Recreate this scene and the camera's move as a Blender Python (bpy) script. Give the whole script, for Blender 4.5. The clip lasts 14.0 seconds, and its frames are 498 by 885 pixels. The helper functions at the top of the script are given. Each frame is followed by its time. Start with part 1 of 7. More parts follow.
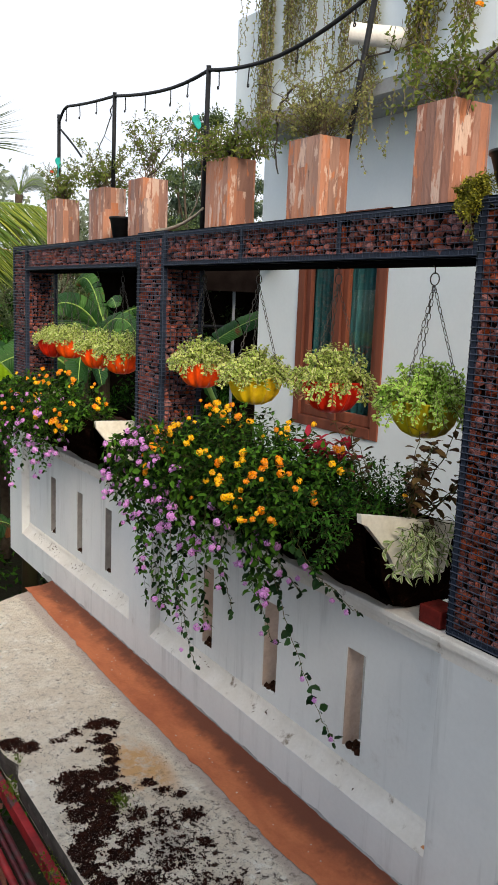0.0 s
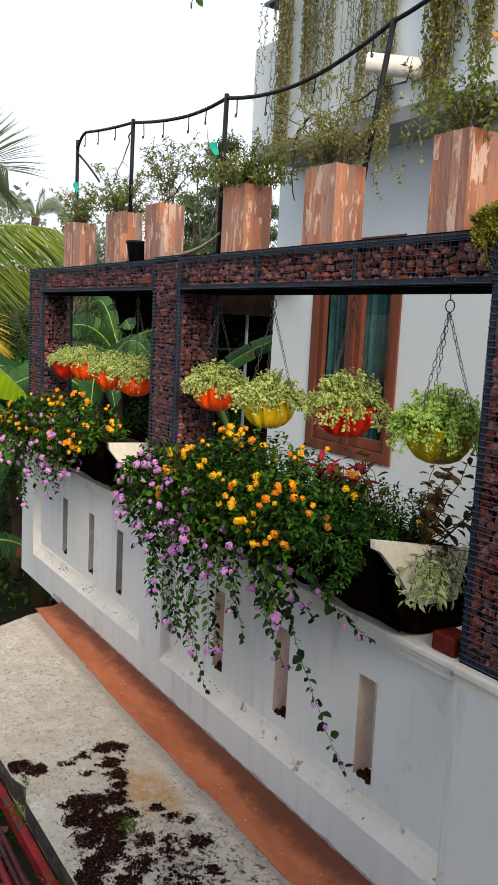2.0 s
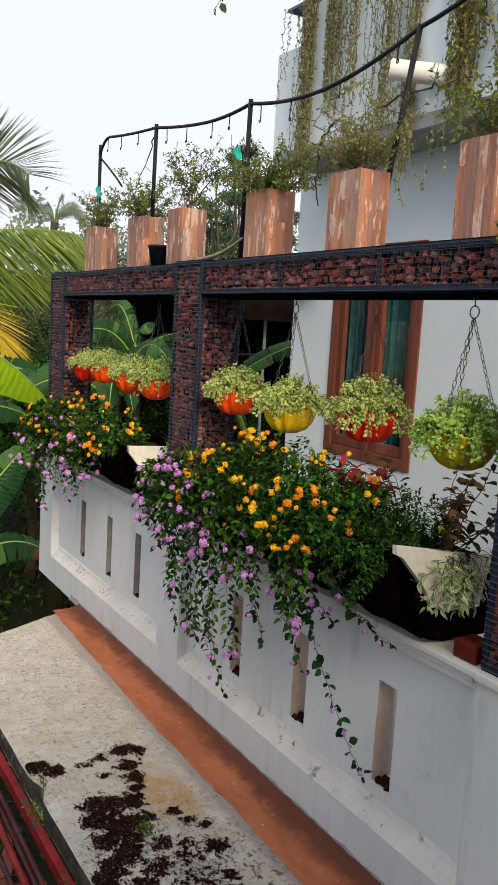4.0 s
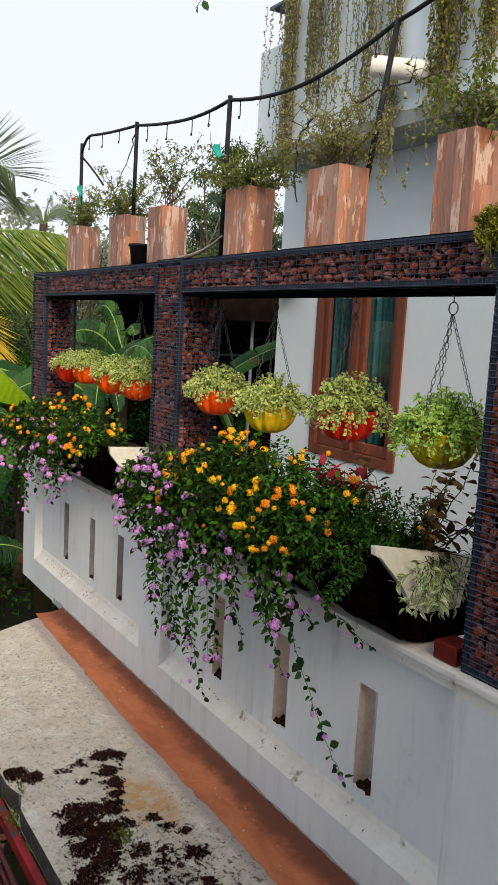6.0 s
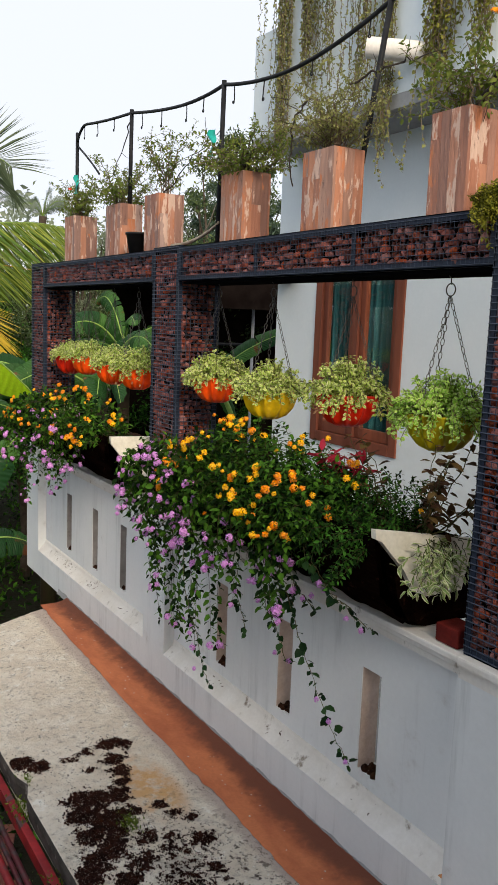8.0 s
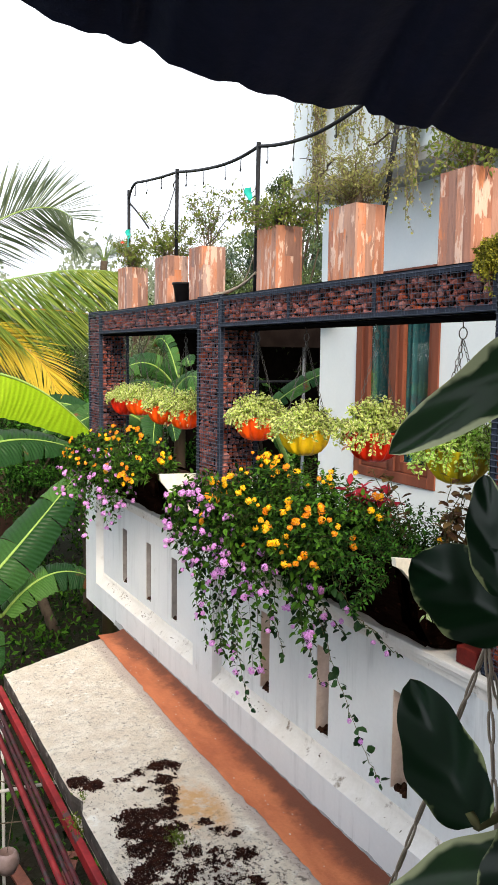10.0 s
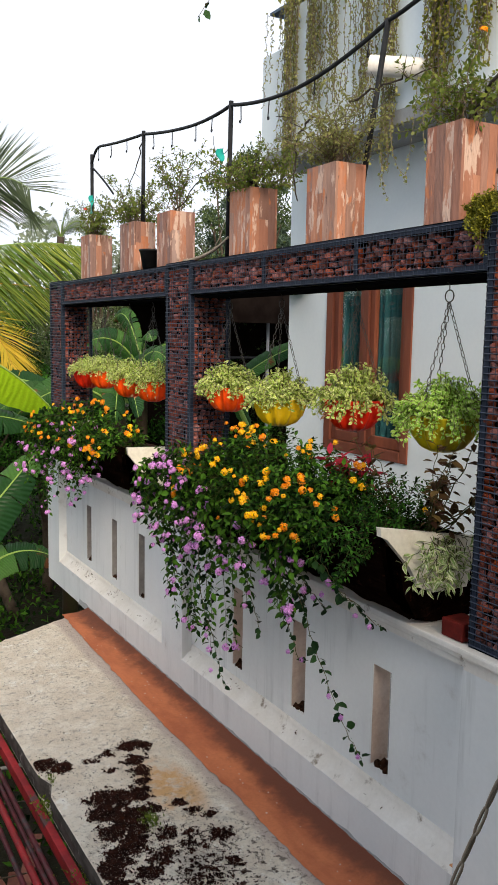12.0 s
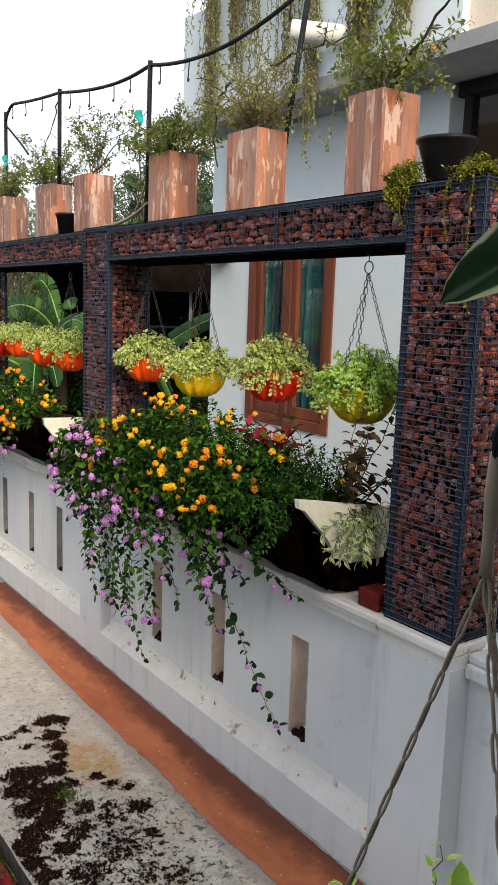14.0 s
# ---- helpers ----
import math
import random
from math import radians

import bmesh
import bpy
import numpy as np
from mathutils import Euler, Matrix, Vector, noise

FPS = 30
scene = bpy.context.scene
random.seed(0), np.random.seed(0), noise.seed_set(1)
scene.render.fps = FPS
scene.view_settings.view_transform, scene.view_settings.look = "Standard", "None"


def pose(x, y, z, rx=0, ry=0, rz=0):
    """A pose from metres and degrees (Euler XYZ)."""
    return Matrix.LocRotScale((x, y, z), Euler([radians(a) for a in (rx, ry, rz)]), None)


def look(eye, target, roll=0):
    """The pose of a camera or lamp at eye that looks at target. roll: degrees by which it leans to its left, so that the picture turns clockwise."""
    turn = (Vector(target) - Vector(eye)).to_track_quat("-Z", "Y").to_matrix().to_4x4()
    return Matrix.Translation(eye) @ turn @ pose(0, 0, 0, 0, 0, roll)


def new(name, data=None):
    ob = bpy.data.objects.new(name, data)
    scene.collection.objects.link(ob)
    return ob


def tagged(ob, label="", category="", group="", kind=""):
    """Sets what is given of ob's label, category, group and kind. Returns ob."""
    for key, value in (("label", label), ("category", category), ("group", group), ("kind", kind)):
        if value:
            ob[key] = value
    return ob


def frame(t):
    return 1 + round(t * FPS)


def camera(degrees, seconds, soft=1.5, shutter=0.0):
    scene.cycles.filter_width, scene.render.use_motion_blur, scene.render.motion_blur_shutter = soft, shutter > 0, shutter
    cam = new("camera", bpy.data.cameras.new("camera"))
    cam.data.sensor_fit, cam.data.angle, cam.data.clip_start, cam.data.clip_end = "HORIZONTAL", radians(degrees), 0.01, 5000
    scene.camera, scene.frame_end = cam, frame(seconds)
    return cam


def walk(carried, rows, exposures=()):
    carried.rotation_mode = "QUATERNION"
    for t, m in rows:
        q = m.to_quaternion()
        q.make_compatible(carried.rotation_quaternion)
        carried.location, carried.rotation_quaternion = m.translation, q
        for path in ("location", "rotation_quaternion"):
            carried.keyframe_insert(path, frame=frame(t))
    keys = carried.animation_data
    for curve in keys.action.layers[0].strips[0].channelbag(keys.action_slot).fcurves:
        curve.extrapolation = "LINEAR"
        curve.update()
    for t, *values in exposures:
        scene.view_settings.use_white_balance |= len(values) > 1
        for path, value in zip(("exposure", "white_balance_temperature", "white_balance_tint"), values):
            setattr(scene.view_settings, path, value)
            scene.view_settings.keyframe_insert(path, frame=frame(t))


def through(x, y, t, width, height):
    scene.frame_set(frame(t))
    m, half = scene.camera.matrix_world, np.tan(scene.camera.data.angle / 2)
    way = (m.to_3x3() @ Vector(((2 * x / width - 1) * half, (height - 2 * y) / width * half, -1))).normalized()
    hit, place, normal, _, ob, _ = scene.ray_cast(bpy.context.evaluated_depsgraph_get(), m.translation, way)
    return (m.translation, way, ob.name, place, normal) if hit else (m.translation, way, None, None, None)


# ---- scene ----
cam = camera(33.3, 14.0)
PATH = [
    (0, (-2.058, -1.893, 1.094), (-0.987, -0.237, 0.761), 2.3),
    (0.5, (-2.059, -1.894, 1.086), (-0.978, -0.243, 0.758), 2.5),
    (1, (-2.057, -1.895, 1.086), (-0.969, -0.247, 0.774), 2.7),
    (1.5, (-2.06, -1.896, 1.093), (-0.978, -0.24, 0.801), 2.7),
    (2, (-2.072, -1.891, 1.098), (-1.02, -0.213, 0.818), 2.9),
    (2.5, (-2.091, -1.877, 1.095), (-1.088, -0.169, 0.816), 3.0),
    (5, (-2.099, -1.881, 1.087), (-1.056, -0.194, 0.831), 3.7),
    (5.5, (-2.084, -1.88, 1.082), (-1.035, -0.196, 0.832), 3.7),
    (6, (-2.024, -1.866, 1.078), (-0.985, -0.177, 0.815), 3.2),
    (6.5, (-1.988, -1.836, 1.065), (-0.951, -0.15, 0.78), 2.7),
    (7, (-1.986, -1.824, 1.048), (-0.946, -0.141, 0.751), 2.5),
    (9.5, (-2.033, -2.082, 1.104), (-1.078, -0.34, 0.871), 1.0),
    (10, (-2.023, -2.147, 1.109), (-1.12, -0.375, 0.9), 0.7),
    (10.5, (-2.04, -2.14, 1.083), (-1.163, -0.355, 0.876), 0.6),
    (11, (-2.047, -2.088, 1.059), (-1.151, -0.313, 0.845), 0.6),
    (11.5, (-2.038, -2.029, 1.041), (-1.095, -0.28, 0.811), 1.0),
    (12, (-2.031, -1.997, 1.042), (-1.041, -0.278, 0.789), 1.0),
    (12.5, (-2.019, -1.973, 1.038), (-0.995, -0.277, 0.761), 1.3),
    (13, (-2.006, -1.962, 1.034), (-0.932, -0.302, 0.733), 1.7),
    (13.5, (-1.996, -1.967, 1.041), (-0.874, -0.342, 0.721), 1.9),
    (14, (-1.992, -1.973, 1.039), (-0.852, -0.361, 0.721), 1.9),
]
walk(cam, [(t, look(eye, target, roll)) for t, eye, target, roll in PATH], exposures=[(0, 0.05), (2, 0.0), (2.5, -0.07), (5, -0.11), (7, -0.13), (9.5, 0.31), (10, 0.67), (10.5, 0.61), (11, 0.33), (11.5, 0.11), (12.5, 0.03), (14, 0.15)])

# ---- world and light: a bright white overcast sky, high and soft ----
world = bpy.data.worlds.new("overcast")
scene.world = world
world.use_nodes = True
wn, wl = world.node_tree.nodes, world.node_tree.links
wn.clear()
sky = wn.new("ShaderNodeTexSky")
sky.sky_type, sky.sun_disc, sky.sun_elevation, sky.sun_rotation = "NISHITA", False, radians(29.5), radians(195.2)
haze = wn.new("ShaderNodeMix")
haze.data_type = "RGBA"
haze.inputs["Factor"].default_value = 0.93
haze.inputs["B"].default_value = (12.3, 12.8, 13.8, 1)
back = wn.new("ShaderNodeBackground")
back.inputs["Strength"].default_value = 0.086
wout = wn.new("ShaderNodeOutputWorld")
wl.new(sky.outputs["Color"], haze.inputs["A"])
wl.new(haze.outputs["Result"], back.inputs["Color"])
wl.new(back.outputs["Background"], wout.inputs["Surface"])
sun_data = bpy.data.lights.new("sun", "SUN")
sun_data.energy, sun_data.angle, sun_data.color = 4.1, radians(24), (1.0, 0.85, 0.66)
sun = new("sun", sun_data)
sun.matrix_world = look((-1.9, -7, 4.1), (0, 0, 0))


# ---- materials ----
def mix_node(nt, a, b, fac, blend="MIX"):
    m = nt.nodes.new("ShaderNodeMix")
    m.data_type, m.blend_type = "RGBA", blend
    for key, val in (("A", a), ("B", b), ("Factor", fac)):
        sock = [i for i in m.inputs if i.name == key and (i.type == ("VALUE" if key == "Factor" else "RGBA"))][0]
        if isinstance(val, bpy.types.NodeSocket):
            nt.links.new(val, sock)
        else:
            sock.default_value = val if key == "Factor" else (*val, 1)
    return [o for o in m.outputs if o.type == "RGBA"][0]


def noise_node(nt, coord, scale, detail=4.0, rough=0.55, stretch=None):
    if stretch:
        mp = nt.nodes.new("ShaderNodeMapping")
        mp.inputs["Scale"].default_value = stretch
        nt.links.new(coord, mp.inputs["Vector"])
        coord = mp.outputs["Vector"]
    n = nt.nodes.new("ShaderNodeTexNoise")
    n.inputs["Scale"].default_value, n.inputs["Detail"].default_value, n.inputs["Roughness"].default_value = scale, detail, rough
    nt.links.new(coord, n.inputs["Vector"])
    return n.outputs["Fac"]


def ramp_node(nt, fac, lo, hi):
    r = nt.nodes.new("ShaderNodeMapRange")
    r.inputs["From Min"].default_value, r.inputs["From Max"].default_value = lo, hi
    r.interpolation_type = "SMOOTHSTEP"
    nt.links.new(fac, r.inputs["Value"])
    return r.outputs["Result"]


def begin(name):
    m = bpy.data.materials.new(name)
    m.use_nodes = True
    nt = m.node_tree
    return m, nt, nt.nodes["Principled BSDF"]


def bump_to(nt, bsdf, height, strength, distance=0.01):
    b = nt.nodes.new("ShaderNodeBump")
    b.inputs["Strength"].default_value, b.inputs["Distance"].default_value = strength, distance
    nt.links.new(height, b.inputs["Height"])
    nt.links.new(b.outputs["Normal"], bsdf.inputs["Normal"])


def surface(name, c1, c2, scale=8.0, rough=0.6, metal=0.0, bump=0.15, fine=60.0, stain=None, stain_at=(0.6, 0.72), stain_scale=3.0,
            vary="", vary_by=0.35, stretch=None, dist=0.004, spec=0.16, world=False, grain_by=0.2, streak=None):
    """A two-scale surface: two colours over a broad noise, fine grain in the relief, stains, and a change from piece to piece."""
    m, nt, bsdf = begin(name)
    coord = nt.nodes.new("ShaderNodeNewGeometry").outputs["Position"] if world else nt.nodes.new("ShaderNodeTexCoord").outputs["Object"]
    broad = noise_node(nt, coord, scale, 5, 0.6, stretch)
    grain = noise_node(nt, coord, fine, 3, 0.6, stretch)
    col = mix_node(nt, c1, c2, ramp_node(nt, broad, 0.32, 0.68))
    dark = mix_node(nt, (1 - grain_by,) * 3, (1 + grain_by * 0.8,) * 3, grain)
    col = mix_node(nt, col, dark, 1.0, "MULTIPLY")
    if stain:
        col = mix_node(nt, col, stain, ramp_node(nt, noise_node(nt, coord, stain_scale, 7, 0.65), *stain_at))
    if streak:
        runs = ramp_node(nt, noise_node(nt, coord, 11, 5, 0.65, (1, 1, 0.07)), 0.5, 0.78)
        patch = nt.nodes.new("ShaderNodeMath")
        patch.operation = "MULTIPLY"
        nt.links.new(runs, patch.inputs[0])
        nt.links.new(ramp_node(nt, noise_node(nt, coord, 2.2, 3), 0.35, 0.65), patch.inputs[1])
        col = mix_node(nt, col, streak, patch.outputs[0])
    if vary:
        if vary == "island":
            rnd = nt.nodes.new("ShaderNodeNewGeometry").outputs["Random Per Island"]
        else:
            rnd = nt.nodes.new("ShaderNodeObjectInfo").outputs["Random"]
        hsv = nt.nodes.new("ShaderNodeHueSaturation")
        mr = nt.nodes.new("ShaderNodeMapRange")
        mr.inputs["To Min"].default_value, mr.inputs["To Max"].default_value = 1 - vary_by, 1 + vary_by
        nt.links.new(rnd, mr.inputs["Value"])
        nt.links.new(mr.outputs["Result"], hsv.inputs["Value"])
        mh = nt.nodes.new("ShaderNodeMapRange")
        mh.inputs["To Min"].default_value, mh.inputs["To Max"].default_value = 0.5 - 0.018 * vary_by, 0.5 + 0.012 * vary_by
        sc = nt.nodes.new("ShaderNodeMath")
        sc.operation = "MULTIPLY"
        sc.inputs[1].default_value = 7.31
        fr = nt.nodes.new("ShaderNodeMath")
        fr.operation = "FRACT"
        nt.links.new(rnd, sc.inputs[0])
        nt.links.new(sc.outputs[0], fr.inputs[0])
        nt.links.new(fr.outputs[0], mh.inputs["Value"])
        nt.links.new(mh.outputs["Result"], hsv.inputs["Hue"])
        ms = nt.nodes.new("ShaderNodeMapRange")
        ms.inputs["To Min"].default_value, ms.inputs["To Max"].default_value = 1 - 0.6 * vary_by, 1 + 0.25 * vary_by
        nt.links.new(fr.outputs[0], ms.inputs["Value"])
        nt.links.new(ms.outputs["Result"], hsv.inputs["Saturation"])
        nt.links.new(col, hsv.inputs["Color"])
        col = hsv.outputs["Color"]
    nt.links.new(col, bsdf.inputs["Base Color"])
    rr = nt.nodes.new("ShaderNodeMapRange")
    rr.inputs["To Min"].default_value, rr.inputs["To Max"].default_value = max(0.05, rough - 0.12), min(1, rough + 0.12)
    nt.links.new(broad, rr.inputs["Value"])
    nt.links.new(rr.outputs["Result"], bsdf.inputs["Roughness"])
    bsdf.inputs["Metallic"].default_value = metal
    bsdf.inputs["Specular IOR Level"].default_value = spec
    if bump:
        bump_to(nt, bsdf, grain, bump, dist)
    return m


def leaf_material(name, c1, c2, rough=0.5, through=0.3, vary_by=0.3, margin=None, gloss=0.18, ribs=0, dry=None):
    """A leaf: two greens from leaf to leaf, some light through it; margin: pale edges and streaks."""
    m, nt, bsdf = begin(name)
    geo = nt.nodes.new("ShaderNodeNewGeometry")
    coord = nt.nodes.new("ShaderNodeTexCoord").outputs["Object"]
    power = nt.nodes.new("ShaderNodeMath")
    power.operation = "POWER"
    power.inputs[1].default_value = 1.6
    nt.links.new(geo.outputs["Random Per Island"], power.inputs[0])
    col = mix_node(nt, c1, c2, power.outputs[0])
    col = mix_node(nt, col, mix_node(nt, (0.6, 0.6, 0.6), (1.3, 1.3, 1.3), noise_node(nt, coord, 55, 3)), 0.8, "MULTIPLY")
    if margin:
        uv = nt.nodes.new("ShaderNodeUVMap").outputs["UV"]
        sep = nt.nodes.new("ShaderNodeSeparateXYZ")
        nt.links.new(uv, sep.inputs["Vector"])
        wob = nt.nodes.new("ShaderNodeMath")
        wob.operation = "MULTIPLY_ADD"
        wob.inputs[1].default_value = 1.2
        nt.links.new(noise_node(nt, coord, margin[2], 3), wob.inputs[0])
        nt.links.new(sep.outputs["Y"], wob.inputs[2])
        col = mix_node(nt, col, margin[0], ramp_node(nt, wob.outputs[0], margin[1] + 0.35, margin[1] + 0.49))
    if dry:
        col = mix_node(nt, col, dry, ramp_node(nt, noise_node(nt, coord, 2.3, 5, 0.6), 0.62, 0.68))
    if ribs:
        place = nt.nodes.new("ShaderNodeSeparateXYZ")
        nt.links.new(nt.nodes.new("ShaderNodeUVMap").outputs["UV"], place.inputs["Vector"])
        lean = nt.nodes.new("ShaderNodeMath")
        lean.operation = "MULTIPLY_ADD"
        lean.inputs[1].default_value = -0.06
        nt.links.new(place.outputs["Y"], lean.inputs[0])
        nt.links.new(place.outputs["X"], lean.inputs[2])
        turns = nt.nodes.new("ShaderNodeMath")
        turns.operation = "MULTIPLY"
        turns.inputs[1].default_value = ribs
        nt.links.new(lean.outputs[0], turns.inputs[0])
        wave = nt.nodes.new("ShaderNodeMath")
        wave.operation = "SINE"
        nt.links.new(turns.outputs[0], wave.inputs[0])
        bump_to(nt, bsdf, wave.outputs[0], 0.5, 0.006 if ribs > 100 else 0.0015)
        soft_wave = nt.nodes.new("ShaderNodeMapRange")
        soft_wave.inputs["From Min"].default_value, soft_wave.inputs["From Max"].default_value = -1, 1
        nt.links.new(wave.outputs[0], soft_wave.inputs["Value"])
        col = mix_node(nt, col, mix_node(nt, (0.90, 0.90, 0.90), (1.06, 1.06, 1.06), soft_wave.outputs["Result"]), 1.0, "MULTIPLY")
    nt.links.new(col, bsdf.inputs["Base Color"])
    bsdf.inputs["Roughness"].default_value = rough
    bsdf.inputs["Specular IOR Level"].default_value = gloss
    tr = nt.nodes.new("ShaderNodeBsdfTranslucent")
    nt.links.new(col, tr.inputs["Color"])
    mx = nt.nodes.new("ShaderNodeMixShader")
    mx.inputs["Fac"].default_value = through
    nt.links.new(bsdf.outputs["BSDF"], mx.inputs[1])
    nt.links.new(tr.outputs["BSDF"], mx.inputs[2])
    nt.links.new(mx.outputs["Shader"], nt.nodes["Material Output"].inputs["Surface"])
    return m


PAINT = surface("white_wall_paint", (0.72, 0.74, 0.75), (0.65, 0.675, 0.69), 1.6, 0.75, bump=0.05, fine=45, grain_by=0.05, stain=(0.42, 0.41, 0.40), stain_at=(0.58, 0.85), stain_scale=5.5, world=True, streak=(0.40, 0.42, 0.43))
# stained paint, made warmer and paler for the light on the sills
PAINT_SILL = surface("lit_weathered_sill_paint", (0.74, 0.72, 0.69), (0.66, 0.63, 0.585), 5, 0.8, bump=0.12, grain_by=0.1, fine=60, stain=(0.24, 0.20, 0.16), stain_at=(0.57, 0.74), stain_scale=13, world=True)
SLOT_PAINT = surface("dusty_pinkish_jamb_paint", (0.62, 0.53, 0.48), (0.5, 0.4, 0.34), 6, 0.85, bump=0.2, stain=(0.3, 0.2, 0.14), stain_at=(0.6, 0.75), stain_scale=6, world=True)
# copy of the jamb paint with the far slots' shade in its colour
SLOT_SHADED = surface("jamb_paint_shade_in_colour", (0.30, 0.29, 0.29), (0.20, 0.19, 0.19), 6, 0.85, bump=0.2, stain=(0.12, 0.10, 0.09), stain_at=(0.6, 0.75), stain_scale=6, world=True)
HOUSE_PAINT = surface("pale_house_paint", (0.73, 0.79, 0.825), (0.67, 0.745, 0.79), 1.2, 0.7, bump=0.04, fine=40, grain_by=0.04, stain=(0.5, 0.55, 0.58), stain_at=(0.62, 0.85), stain_scale=2.5, world=True)
CREAM_PAINT = surface("cream_house_paint", (0.78, 0.68, 0.57), (0.74, 0.62, 0.5), 1.5, 0.7, bump=0.08, world=True)
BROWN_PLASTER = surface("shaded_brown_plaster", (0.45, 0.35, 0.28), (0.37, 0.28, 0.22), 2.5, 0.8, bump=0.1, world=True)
GREY_SOFFIT = surface("weathered_grey_concrete", (0.35, 0.36, 0.37), (0.27, 0.28, 0.29), 3, 0.85, bump=0.2, stain=(0.14, 0.14, 0.13), stain_at=(0.6, 0.75), world=True)
STEEL = surface("blue_black_painted_steel", (0.011, 0.017, 0.033), (0.021, 0.030, 0.052), 14, 0.5, bump=0.1, stain=(0.075, 0.05, 0.04), stain_at=(0.7, 0.8), stain_scale=18)
WIRE = surface("blue_grey_coated_wire", (0.040, 0.055, 0.085), (0.060, 0.075, 0.11), 30, 0.4, bump=0.0, metal=0.2)
BLACK_STEEL = surface("black_painted_steel_tube", (0.011, 0.012, 0.014), (0.022, 0.024, 0.028), 20, 0.5, bump=0.1, spec=0.1)
# matt black that stands in for the shade under and inside the beams
SHADE_SHEET = surface("matt_black_shade_sheet", (0.004, 0.004, 0.005), (0.007, 0.007, 0.008), 20, 0.8, bump=0.1, spec=0.0)
STONE = surface("red_brown_stone", (0.15, 0.030, 0.024), (0.38, 0.105, 0.065), 28, 0.45, bump=0.4, fine=160, vary="object", vary_by=0.62, stain=(0.48, 0.33, 0.28), stain_at=(0.64, 0.8), stain_scale=20, dist=0.003)
STONE_FILL = surface("red_brown_stone_fill", (0.15, 0.030, 0.024), (0.38, 0.105, 0.065), 28, 0.45, bump=0.5, fine=160, vary="island", vary_by=0.6, dist=0.003)
# near-black filler stands in for the shade between the stones
GAP_SHADE = surface("gap_shade_core", (0.008, 0.004, 0.003), (0.014, 0.007, 0.006), 25, 0.9, bump=0.5, spec=0.0)
CHAIN = surface("dull_chain_metal", (0.06, 0.06, 0.06), (0.12, 0.11, 0.10), 40, 0.4, metal=0.6, bump=0.0)
WINDOW_WOOD = surface("brown_window_wood", (0.24, 0.072, 0.038), (0.14, 0.042, 0.025), 6, 0.45, bump=0.15, stretch=(1, 1, 0.1), vary="object", vary_by=0.15)
CURTAIN = surface("teal_curtain", (0.030, 0.115, 0.13), (0.010, 0.052, 0.062), 9, 0.8, bump=0.1, stretch=(1, 1, 0.08))
PVC_GREY = surface("grey_galvanised_steel", (0.35, 0.36, 0.38), (0.28, 0.29, 0.31), 10, 0.5, bump=0.05)
PVC = surface("white_pvc_pipe", (0.78, 0.75, 0.70), (0.68, 0.65, 0.6), 6, 0.35, bump=0.02, stain=(0.4, 0.36, 0.3), stain_at=(0.65, 0.85))
RED_STEEL = surface("faded_red_painted_steel", (0.36, 0.022, 0.026), (0.20, 0.016, 0.02), 8, 0.5, bump=0.15, stain=(0.09, 0.05, 0.05), stain_at=(0.58, 0.66), stain_scale=9)
DARK_RED_STEEL = surface("dirty_maroon_tube", (0.12, 0.018, 0.024), (0.05, 0.013, 0.017), 10, 0.55, bump=0.15, stain=(0.05, 0.04, 0.04), stain_at=(0.5, 0.62), stain_scale=8)
BRICK_RED = surface("red_clay_brick", (0.15, 0.014, 0.010), (0.09, 0.010, 0.008), 20, 0.75, bump=0.4)
SOIL = surface("dark_moist_soil", (0.016, 0.007, 0.004), (0.045, 0.019, 0.010), 40, 0.9, bump=0.8, fine=140, dist=0.006, spec=0.06)
BARK = surface("dark_log_bark", (0.0012, 0.0008, 0.0006), (0.008, 0.0036, 0.0024), 9, 0.85, bump=1.0, fine=38, stretch=(1, 0.16, 1), dist=0.012, stain=(0.040, 0.015, 0.010), stain_at=(0.58, 0.74), stain_scale=22, spec=0.0)
CREAM_BOARD = surface("cream_painted_end_board", (0.76, 0.74, 0.66), (0.68, 0.65, 0.56), 9, 0.6, bump=0.15, stain=(0.42, 0.36, 0.26), stain_at=(0.62, 0.85), stain_scale=9)
BLACK_PLASTIC = surface("black_plastic", (0.008, 0.008, 0.009), (0.016, 0.016, 0.018), 12, 0.4, bump=0.03, stain=(0.08, 0.07, 0.06), stain_at=(0.64, 0.8))


